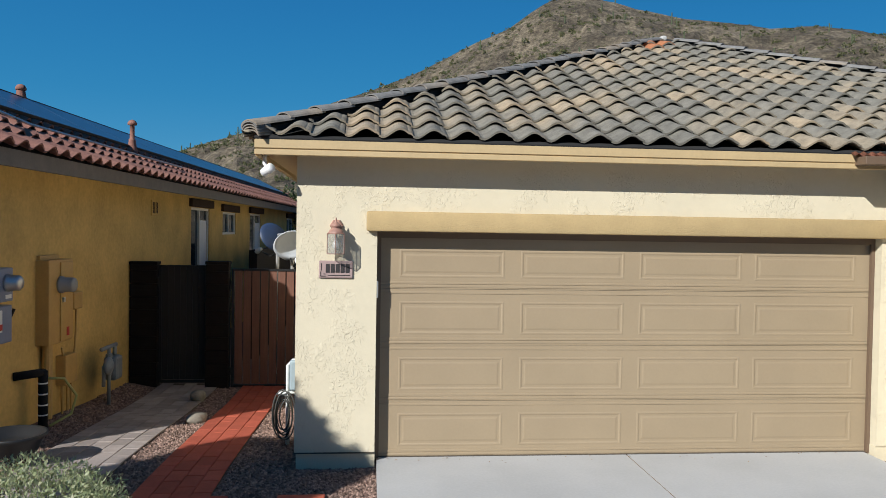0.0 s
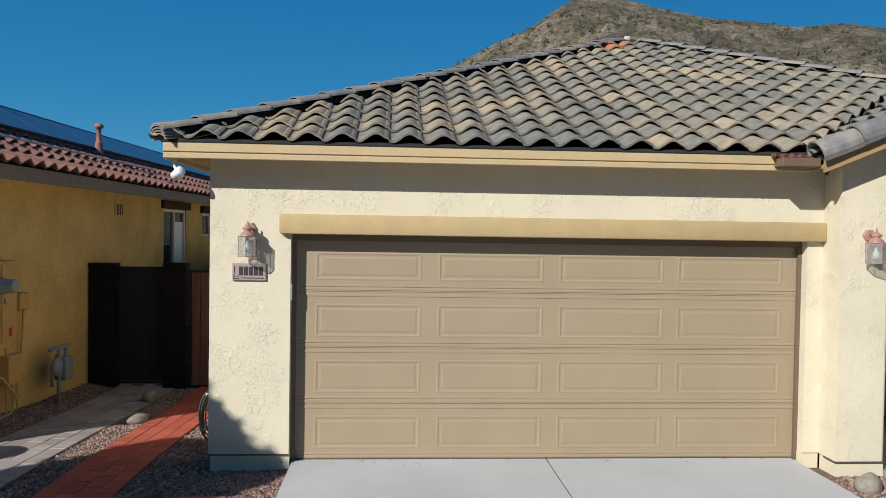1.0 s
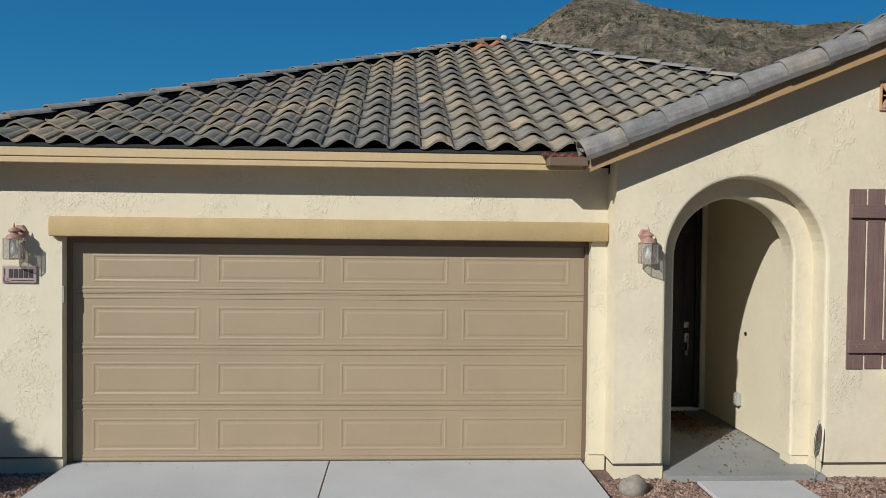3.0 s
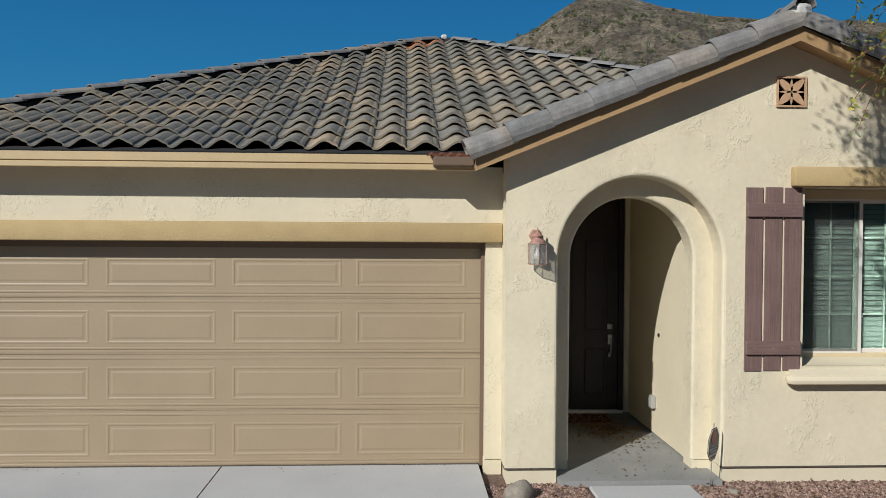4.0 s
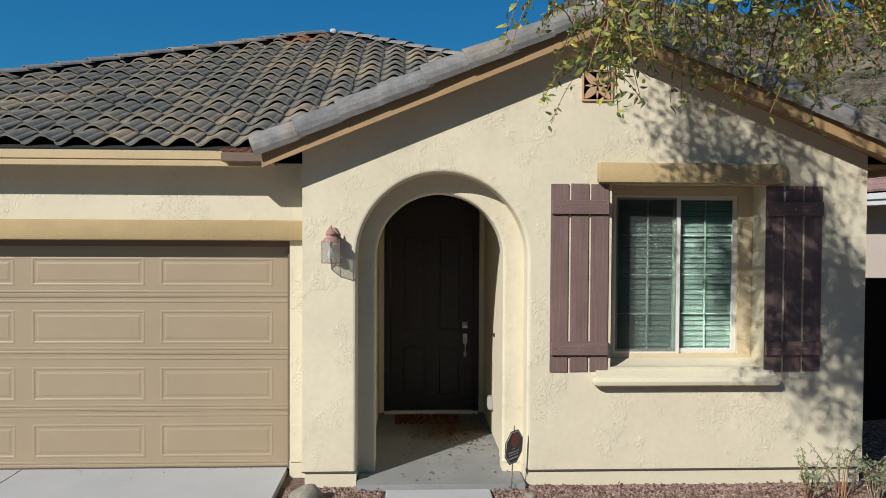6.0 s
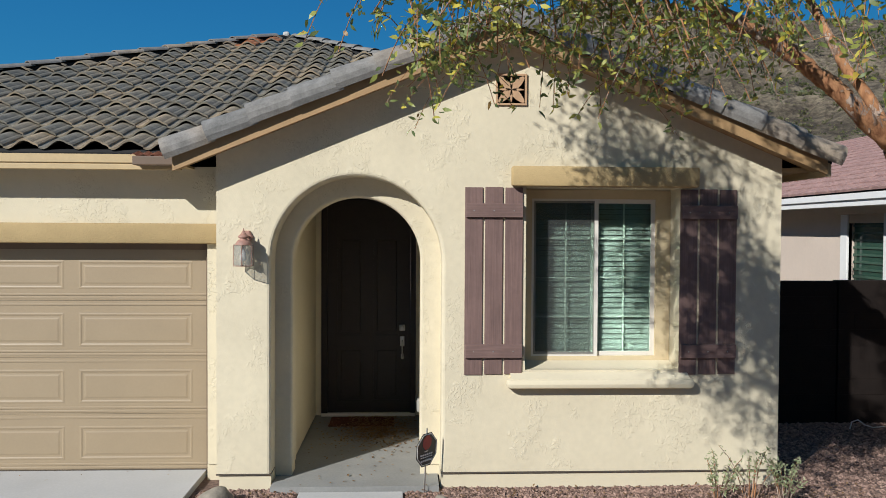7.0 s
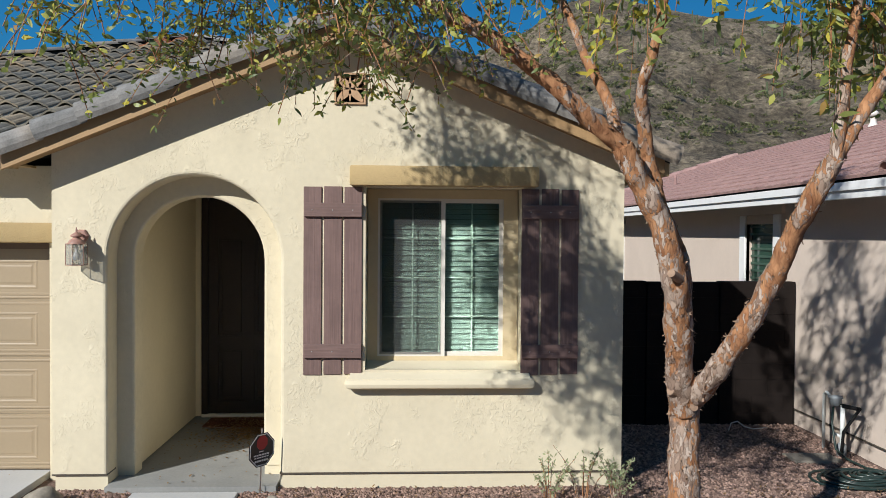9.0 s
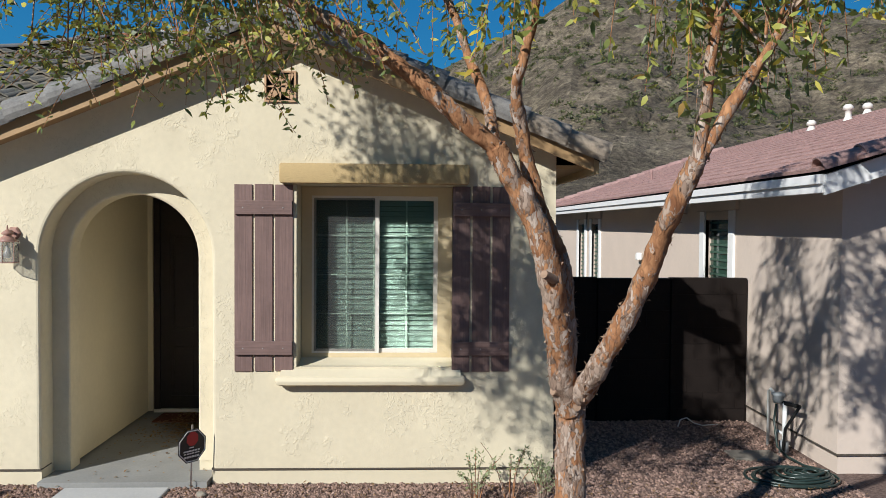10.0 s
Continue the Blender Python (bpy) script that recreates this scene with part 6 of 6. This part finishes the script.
def limb(name, pts, r0, r1, tree, seed, knobs=0.16, flakes=True):
    pts = spline(pts, 14)
    n = len(pts)
    rnd = random.Random(seed)
    bm = bmesh.new()
    radii = [(r0 + (r1 - r0) * k / (n - 1)) * (1 + knobs * noise.noise(pts[k] * 5 + Vector((seed, 0, 0)))) for k in range(n)]
    tube(bm, pts, radii, 22)
    bm.normal_update()
    for v in bm.verts:
        q = Vector((v.co.x, v.co.y, v.co.z * 0.5))
        v.co += v.normal * r0 / 0.07 * (0.012 * noise.noise(q * 14) + 0.007 * noise.noise(q * 38) + 0.004 * (noise.cell(q * 34) - 0.5))
    ob = part(name, bm, BARK, tree, smooth=True)
    if flakes:
        fl = Soup()
        for k in range(n - 1):
            if pts[k].z > 3.4:
                continue
            d = (pts[k + 1] - pts[k]).normalized()
            want = (7 if pts[k].z < 1.9 else 3 if pts[k].z < 2.6 else 1) * (pts[k + 1] - pts[k]).length / 0.05
            for _ in range(int(want + rnd.random())):
                o = rand_dir(rnd)
                o = (o - d * o.dot(d)).normalized()
                p = pts[k].lerp(pts[k + 1], rnd.random()) + o * radii[k] * 0.98
                dd = d * rnd.choice((1, -1, -1)) + d.cross(o) * rnd.uniform(-1.0, 1.0)
                fl.curl(p, dd, o, rnd.uniform(0.008, 0.026), rnd.uniform(0.006, 0.015))
        fl.make("bark_flakes", FLAKE, ob, "curling grey bark flakes", "stuff")
    return spline(pts[::14], 6)


def front_tree():
    tree = thing("tree", pose(0, 0, 0), "multi-limbed tree with peeling orange bark and drooping leaves", "tree")

    def out(points):
        """Spreads the limbs away from a spot before the tree."""
        spot = Vector((8.97, -0.12, 2.31))
        return [spot + (Vector(p) - spot) * 1.07 for p in points]

    limb("trunk", out([(9.84, 4.0, -0.15), (9.83, 4.0, 0.6), (9.82, 4.0, 1.2), (9.825, 3.99, 1.42)]), 0.086, 0.088, tree, 1)
    l1 = limb("limb", out([(9.81, 3.98, 1.32), (9.74, 3.87, 1.58), (9.69, 3.76, 1.86), (9.635, 3.7, 2.12), (9.55, 3.68, 2.36), (9.43, 3.67, 2.58), (9.36, 3.65, 2.70)]), 0.079, 0.058, tree, 2)
    la = limb("limb", out([(9.37, 3.65, 2.69), (9.15, 3.6, 2.86), (8.98, 3.6, 3.01), (8.71, 3.6, 3.20), (8.34, 3.62, 3.40), (7.95, 3.6, 3.66), (7.6, 3.6, 3.95), (7.3, 3.6, 4.25)]), 0.052, 0.026, tree, 3)
    limb("limb", out([(9.79, 3.97, 1.50), (9.76, 3.87, 1.97), (9.695, 3.83, 2.21), (9.61, 3.80, 2.40), (9.53, 3.77, 2.68), (9.47, 3.70, 2.92)]), 0.057, 0.038, tree, 9)
    lb = limb("limb", out([(9.49, 3.73, 2.84), (9.46, 3.66, 2.98), (9.49, 3.6, 3.13), (9.55, 3.6, 3.4), (9.62, 3.65, 4.0), (9.5, 3.8, 4.7), (9.2, 4.0, 5.4)]), 0.036, 0.014, tree, 4)
    lc = limb("limb", out([(9.36, 3.68, 2.72), (9.33, 3.8, 2.95), (9.25, 3.95, 3.2), (9.15, 4.05, 3.5), (8.8, 4.2, 4.2), (8.2, 4.4, 4.9), (7.4, 4.5, 5.4), (6.5, 4.4, 5.7)]), 0.034, 0.012, tree, 5)
    l2 = limb("limb", out([(9.83, 3.97, 1.36), (9.89, 3.8, 1.54), (10.0, 3.62, 1.84), (10.1, 3.53, 2.12), (10.16, 3.4, 2.39), (10.24, 3.3, 2.62)]), 0.063, 0.048, tree, 6)
    ld = limb("limb", out([(10.24, 3.31, 2.60), (10.265, 3.3, 2.83), (10.29, 3.3, 3.08), (10.33, 3.3, 3.33), (10.38, 3.3, 4.0), (10.3, 3.5, 4.8), (10.1, 3.7, 5.4)]), 0.036, 0.014, tree, 7)
    le = limb("limb", out([(10.24, 3.31, 2.60), (10.40, 3.3, 2.88), (10.53, 3.3, 3.08), (10.65, 3.3, 3.28), (11.0, 3.35, 3.9), (11.3, 3.5, 4.5), (11.6, 3.7, 5.0)]), 0.034, 0.012, tree, 8)
    # pruned stubs
    for p, q, r in (((9.80, 3.93, 1.42), (9.70, 3.88, 1.45), 0.026), ((9.66, 3.66, 2.05), (9.60, 3.60, 2.08), 0.022), ((9.83, 3.93, 1.36), (9.83, 3.88, 1.36), 0.022)):
        bm = bmesh.new()
        tube(bm, out([p, q]), [r * 1.2, r], 12)
        part("pruned_stub", bm, FLAKE, tree, "pale pruned branch stub")
    rnd = random.Random(21)
    crown = Soup()
    twigs = bmesh.new()
    starts = []
    for pts, n0, cnt in ((la, 24, 11), (lb, 16, 14), (lc, 18, 15), (ld, 14, 14), (le, 12, 19)):
        for k in range(cnt):
            i = n0 + int((len(pts) - n0 - 1) * (k + rnd.random()) / cnt)
            starts.append((pts[i], pts[min(i + 1, len(pts) - 1)] - pts[i - 1]))
    hang = []
    for k in range(52):
        i = rnd.randrange(25, len(la))
        tgt = Vector((rnd.uniform(6.6, 8.75), rnd.uniform(2.9, 4.5), rnd.uniform(3.0, 3.55)))
        hang.append(spline([la[i], la[i].lerp(tgt, 0.55) + Vector((0, 0, 0.35)), tgt], 6))
    for k in range(17):
        src = rnd.choice((ld, le, lb))
        i = rnd.randrange(18, len(src))
        tgt = src[i] + Vector((rnd.uniform(-0.9, 0.9), rnd.uniform(-0.4, 0.9), rnd.uniform(-0.3, 0.2)))
        tgt.z = max(min(tgt.z, 3.9), 3.1)
        hang.append(spline([src[i], src[i].lerp(tgt, 0.5) + Vector((0, 0, 0.2)), tgt], 6))
    for br in hang:
        tube(twigs, br, [0.010 - 0.007 * k / (len(br) - 1) for k in range(len(br))], 5)
        for _ in range(11):
            q = br[rnd.randrange(4, len(br))]
            sway = rand_dir(rnd)
            sway.z = 0
            low = 2.23 + 0.14 * q.y + rnd.uniform(-0.06, 0.2)
            if q.z < low:
                continue
            drop = min(rnd.uniform(0.08, 0.36), q.z - low + 0.05)
            tw = spline([q, q + sway * 0.13, q + sway * 0.25 + Vector((0, 0, -drop * 0.45)), q + sway * 0.34 + Vector((0, 0, -drop))], 4)
            tube(twigs, tw, 0.0022, 4, False)
            for k in range(1, len(tw)):
                for _ in range(rnd.choice((1, 1, 2, 3))):
                    dd = Vector((rnd.uniform(-1, 1), rnd.uniform(-1, 1), rnd.uniform(-1.0, 0.5)))
                    crown.leaf(tw[k] + rand_dir(rnd) * 0.02, dd, rand_dir(rnd), rnd.uniform(0.030, 0.058) * (1.25 if q.x > 9.3 else 1), rnd.uniform(0.013, 0.022) * (1.25 if q.x > 9.3 else 1))
    for p, d in starts:
        out = (d.normalized() * 0.5 + rand_dir(rnd) * 0.8 + Vector((0, 0.15, 0.25))).normalized()
        ln = rnd.uniform(0.5, 1.2)
        if p.z + out.z * ln < 3.1:
            out.z = abs(out.z) * 0.5
        br = spline([p, p + out * ln * 0.5 + Vector((0, 0, 0.08)), p + out * ln + Vector((0, 0, -0.05))], 5)
        tube(twigs, br, [0.009 - 0.006 * k / (len(br) - 1) for k in range(len(br))], 5)
        for _ in range(9):
            q = br[rnd.randrange(2, len(br))]
            sway = rand_dir(rnd)
            sway.z = 0
            drop = rnd.uniform(0.22, 0.60)
            low = 2.28 + 0.14 * q.y + rnd.uniform(-0.04, 0.2)
            if q.z < low:
                continue
            drop = min(drop, q.z - low + 0.05)
            tw = spline([q, q + sway * 0.16 + Vector((0, 0, 0.01)), q + sway * 0.24 + Vector((0, 0, -drop * 0.55)), q + sway * 0.27 + Vector((0, 0, -drop))], 4)
            tube(twigs, tw, 0.0022, 4, False)
            for k in range(1, len(tw)):
                for _ in range(rnd.choice((1, 2, 2, 3))):
                    dd = Vector((rnd.uniform(-1, 1), rnd.uniform(-1, 1), rnd.uniform(-1.2, 0.4)))
                    crown.leaf(tw[k] + rand_dir(rnd) * 0.02, dd, rand_dir(rnd), rnd.uniform(0.04, 0.075) * (1.35 if q.x > 9.3 else 1), rnd.uniform(0.014, 0.024) * (1.35 if q.x > 9.3 else 1))
    # the dense upper crown, whose shade dapples the wing wall
    for src, lo, hi, clumps, leaves in ((lc, (6.05, 3.7, 4.05), (7.25, 4.6, 5.6), 84, 58), (la, (5.85, 2.9, 3.95), (6.15, 3.2, 5.6), 36, 55), (ld, (8.4, 2.3, 4.2), (11.2, 4.0, 6.4), 44, 26)):
        for _ in range(clumps):
            c = Vector([rnd.uniform(a, b) for a, b in zip(lo, hi)])
            root = min(src, key=lambda p: (p - c).length)
            tube(twigs, spline([root, root.lerp(c, 0.6) + Vector((0, 0, 0.06)), c], 4), 0.004, 4, False)
            for _ in range(leaves):
                q = c + Vector((rnd.gauss(0, 0.13), rnd.gauss(0, 0.13), rnd.gauss(0, 0.11)))
                crown.leaf(q, rand_dir(rnd), rand_dir(rnd), rnd.uniform(0.045, 0.075), rnd.uniform(0.018, 0.028))
    part("twig_work", twigs, BARK, tree, "thin drooping twigs", kind="stuff")
    crown.make("crown", LEAF, tree, "narrow green and yellowing leaves", "stuff")


front_tree()


def leafy_tree(x, y, z, h, r, seed, label, material, count, size=0.06, low=0.55, span=0.42, ragged=0.42):
    """A rounded desert tree: forked trunk and a ragged crown of small leaves."""
    rnd = random.Random(seed)
    t = thing("tree", pose(x, y, z), label, "tree")
    bm = bmesh.new()
    tube(bm, [(0, 0, -0.1), (0.03, 0, h * 0.3), (0.0, 0.05, h * 0.5)], [0.11, 0.09, 0.07], 10)
    part("trunk", bm, BARK, t, smooth=True)
    crown = Soup()
    bm = bmesh.new()
    for k in range(16):
        d = rand_dir(rnd)
        d.z = abs(d.z) * 0.9 + 0.1
        tip = Vector((0, 0, h * low)) + Vector((d.x * r, d.y * r, d.z * h * span))
        br = spline([(0, 0.03, h * 0.45), tip * 0.55 + Vector((0, 0, h * 0.3)), tip], 4)
        tube(bm, br, [0.04 - 0.032 * j / (len(br) - 1) for j in range(len(br))], 6)
        for _ in range(count // 16):
            c = br[rnd.randrange(3, len(br))] + rand_dir(rnd) * rnd.random() ** 0.5 * r * ragged
            crown.leaf(c, rand_dir(rnd), rand_dir(rnd), rnd.uniform(0.7, 1.4) * size, rnd.uniform(0.35, 0.6) * size)
    part("limbs", bm, BARK, t, smooth=True)
    crown.make("crown", material, t, kind="stuff")


# first tree is an unseen stand-in, added only to cast shade on path and pier
leafy_tree(-5.08, 2.9, -0.2, 4.47, 0.84, 3, "unseen tree added to shade the path and garage pier", DARKLEAF, 30000, 0.17, 0.745, 0.14, 0.34)
leafy_tree(-5.2, 33, 0, 3.4, 2.2, 5, "green desert tree behind the houses", DARKLEAF, 7000, 0.14)
leafy_tree(-2.9, 31, 0, 3.6, 2.0, 6, "dark green desert tree behind the side yard", DARKLEAF, 6000, 0.14)


def shrub(x, y, z, r, h, n, leaves, seed, label, material, size=0.03, spread=0.9):
    rnd = random.Random(seed)
    t = thing("shrub", pose(x, y, z), label, "shrub")
    bm = bmesh.new()
    s = Soup()
    for k in range(n):
        a = rnd.uniform(0, 2 * math.pi)
        tip = Vector((math.cos(a) * r * rnd.uniform(0.15, 1) * spread, math.sin(a) * r * rnd.uniform(0.15, 1) * spread, h * rnd.uniform(0.55, 1)))
        br = spline([(0.03 * math.cos(a), 0.03 * math.sin(a), -0.02), tip * 0.5 + Vector((0, 0, h * 0.12)), tip], 5)
        tube(bm, br, [0.006 - 0.004 * j / (len(br) - 1) for j in range(len(br))], 5)
        for _ in range(leaves):
            i = rnd.randrange(4, len(br))
            s.leaf(br[i] + rand_dir(rnd) * 0.02, rand_dir(rnd) + Vector((0, 0, 0.2)), rand_dir(rnd), size * rnd.uniform(0.7, 1.4), size * 0.4)
    part("stem_cluster", bm, BARK, t, smooth=True, kind="stuff")
    s.make("leaves", material, t, kind="stuff")


shrub(9.5, 6.42, -0.06, 0.38, 0.44, 11, 22, 1, "sparse grey-green shrub against the cream wall", SHRUB, 0.034)
shrub(9.80, 6.45, -0.06, 0.32, 0.52, 9, 16, 2, "straggly shrub with bare reddish twigs", SHRUB, 0.034)
shrub(10.08, 6.4, -0.06, 0.30, 0.40, 13, 26, 3, "low grey-green shrub at the wall corner", SHRUB, 0.034)


def clipped_shrub(x, y, z, r, h, count, seed, label):
    """A dense low dome of fine leaves on many short stems."""
    rnd = random.Random(seed)
    t = thing("shrub", pose(x, y, z), label, "shrub")
    bm = bmesh.new()
    s = Soup()
    for _ in range(60):
        d = rand_dir(rnd)
        d.z = abs(d.z)
        tube(bm, [(0.1 * d.x, 0.1 * d.y, -0.02), (0.6 * r * d.x, 0.6 * r * d.y, 0.5 * h * d.z + 0.05), (0.93 * r * d.x, 0.93 * r * d.y, 0.9 * h * d.z)], [0.008, 0.005, 0.002], 5)
    for _ in range(count):
        d = rand_dir(rnd)
        d.z = abs(d.z) ** 0.7
        k = rnd.uniform(0.82, 1.03) * (1 + 0.12 * noise.noise(d * 4 + Vector((seed, 0, 0))))
        s.leaf(Vector((d.x * r * k, d.y * r * k, d.z * h * k)), d + rand_dir(rnd) * 0.9, rand_dir(rnd), rnd.uniform(0.02, 0.045), rnd.uniform(0.008, 0.014))
    part("stem_cluster", bm, BARK, t, smooth=True, kind="stuff")
    s.make("leaves", SHRUB, t, kind="stuff")


clipped_shrub(-2.2, 4.8, -0.06, 0.80, 0.76, 15000, 4, "dense grey-green rounded shrub in the gravel")
shrub(10.75, 9.0, -0.06, 0.15, 0.2, 8, 10, 5, "tiny weed at the foot of the fence", SHRUB, 0.03)

# ---------------------------------------------------------------- loose gravel, dry leaves, scrub
GRAVELSTONE = mat("loose_gravel_stone", (0.20, 0.12, 0.097), 0.9, 0.35, 30, tint=(0.34, 0.235, 0.185), island=0.5)


def pebbles(name, areas, seed, label):
    rnd = random.Random(seed)
    verts, faces = [], []
    for x0, x1, y0, y1, n in areas:
        for _ in range(n):
            x, y = rnd.uniform(x0, x1), rnd.uniform(y0, y1)
            r = rnd.uniform(0.009, 0.024)
            z = ground_z(x, y) + 0.012 * noise.noise((x * 1.7, y * 1.7, 0)) + r * 0.25
            o = len(verts)
            a = rnd.uniform(0, 6.28)
            for k in range(4):
                rr = r * rnd.uniform(0.7, 1.3)
                verts.append((x + rr * math.cos(a + k * 1.57), y + rr * math.sin(a + k * 1.57), z + rnd.uniform(-0.3, 0.3) * r))
            verts.append((x + rnd.uniform(-0.3, 0.3) * r, y + rnd.uniform(-0.3, 0.3) * r, z + r * rnd.uniform(0.5, 0.9)))
            verts.append((x, y, z - r))
            for k in range(4):
                faces += [(o + k, o + (k + 1) % 4, o + 4), (o + (k + 1) % 4, o + k, o + 5)]
    me = bpy.data.meshes.new(name)
    me.from_pydata(verts, [], faces)
    me.materials.append(GRAVELSTONE)
    tagged(new(name, me), label, "gravel", kind="stuff")


pebbles("gravel_front", [(4.95, 5.85, 5.9, 6.9, 2600), (6.82, 10.4, 5.9, 6.9, 8000), (10.3, 13.0, 5.2, 9.15, 14000)], 1, "loose reddish gravel stones along the house")
pebbles("gravel_side", [(-2.33, -1.98, 6.0, 11.9, 3600), (-1.32, -0.74, 6.35, 11.9, 4200), (-0.74, 0.02, 6.35, 7.2, 1600), (-3.7, -3.23, 5.8, 11.9, 3600), (-2.33, -1.98, 5.0, 6.0, 600)], 2, "loose brown gravel stones beside the walks")

DRY = leaf_material("dry_leaf", [(0.0, (0.14, 0.075, 0.03)), (0.5, (0.26, 0.15, 0.06)), (1.0, (0.38, 0.25, 0.12))])
rnd = random.Random(9)
s = Soup()
for _ in range(1300):
    p = Vector((rnd.gauss(6.5, 0.24), rnd.gauss(8.75, 0.36), 0.008))
    if 5.75 < p.x < 6.97 and 7.3 < p.y < 9.3:
        s.leaf(p + Vector((0, 0, 0.012 if abs(p.y - 9.12) < 0.23 else 0)), Vector((rnd.uniform(-1, 1), rnd.uniform(-1, 1), rnd.uniform(0, 0.25))), Vector((0, 0, 1)), rnd.uniform(0.03, 0.06), rnd.uniform(0.014, 0.024))
for _ in range(60):
    s.leaf(Vector((rnd.uniform(5.75, 7.05), rnd.uniform(6.82, 8.3), 0.008)), Vector((rnd.uniform(-1, 1), rnd.uniform(-1, 1), 0.1)), Vector((0, 0, 1)), rnd.uniform(0.02, 0.05), 0.016)
for _ in range(900):
    p = Vector((rnd.uniform(5.0, 13.0), rnd.uniform(5.9, 6.85), 0.0))
    if 5.86 < p.x < 6.82:
        continue
    p.z = -0.03
    s.leaf(p, Vector((rnd.uniform(-1, 1), rnd.uniform(-1, 1), 0.15)), Vector((0, 0, 1)), rnd.uniform(0.025, 0.055), 0.016)
for _ in range(40):
    s.leaf(Vector((rnd.uniform(0.1, 4.9), 7.42 - abs(rnd.gauss(0.15, 0.12)), 0.006)), Vector((rnd.uniform(-1, 1), rnd.uniform(-1, 1), 0.1)), Vector((0, 0, 1)), rnd.uniform(0.02, 0.035), 0.012)
tagged(s.make("dry_leaves", DRY, kind="stuff"), "scattered dry brown leaves on porch and gravel", "leaves")

SCRUB = leaf_material("desert_scrub", [(0.0, (0.09, 0.105, 0.04)), (0.5, (0.14, 0.15, 0.06)), (0.8, (0.20, 0.20, 0.09)), (1.0, (0.26, 0.23, 0.12))])
rnd = random.Random(31)
s = Soup()
for _ in range(7000):
    a, q = rnd.uniform(-26, 40), rnd.uniform(0.15, 1.0) ** 0.7
    p = hill_point(a, q)
    if noise.noise(p * 0.018 + Vector((5, 0, 0))) < rnd.uniform(-0.55, 0.35):
        continue
    r = rnd.uniform(0.4, 1.15) if rnd.random() < 0.8 else rnd.uniform(1.2, 2.1)
    for _ in range(26):
        d = rand_dir(rnd)
        d.z = abs(d.z)
        s.leaf(p + Vector((d.x * r, d.y * r, d.z * r * 0.9)) * rnd.uniform(0.2, 1) - Vector((0, 0, 0.15)), d, rand_dir(rnd), r * 0.45, r * 0.4)
tagged(s.make("hill_scrub", SCRUB, kind="stuff"), "dull green desert scrub dotted over the hill", "scrub")
bm = bmesh.new()
for _ in range(70):
    p = hill_point(rnd.uniform(-20, 38), rnd.uniform(0.5, 1.0))
    hh = rnd.uniform(2.5, 6)
    tube(bm, [p - Vector((0, 0, 0.5)), p + Vector((0, 0, hh))], [0.35, 0.28], 6)
    if rnd.random() < 0.5:
        tube(bm, [p + Vector((0, 0, hh * 0.45)), p + Vector((0.9, 0, hh * 0.5)), p + Vector((1.0, 0, hh * 0.85))], 0.2, 5)
tagged(part("saguaro_cacti", bm, mat("cactus_green", (0.09, 0.11, 0.06), 0.9, 0.2, 1), kind="stuff"), "distant saguaro cacti standing on the hill", "cactus")
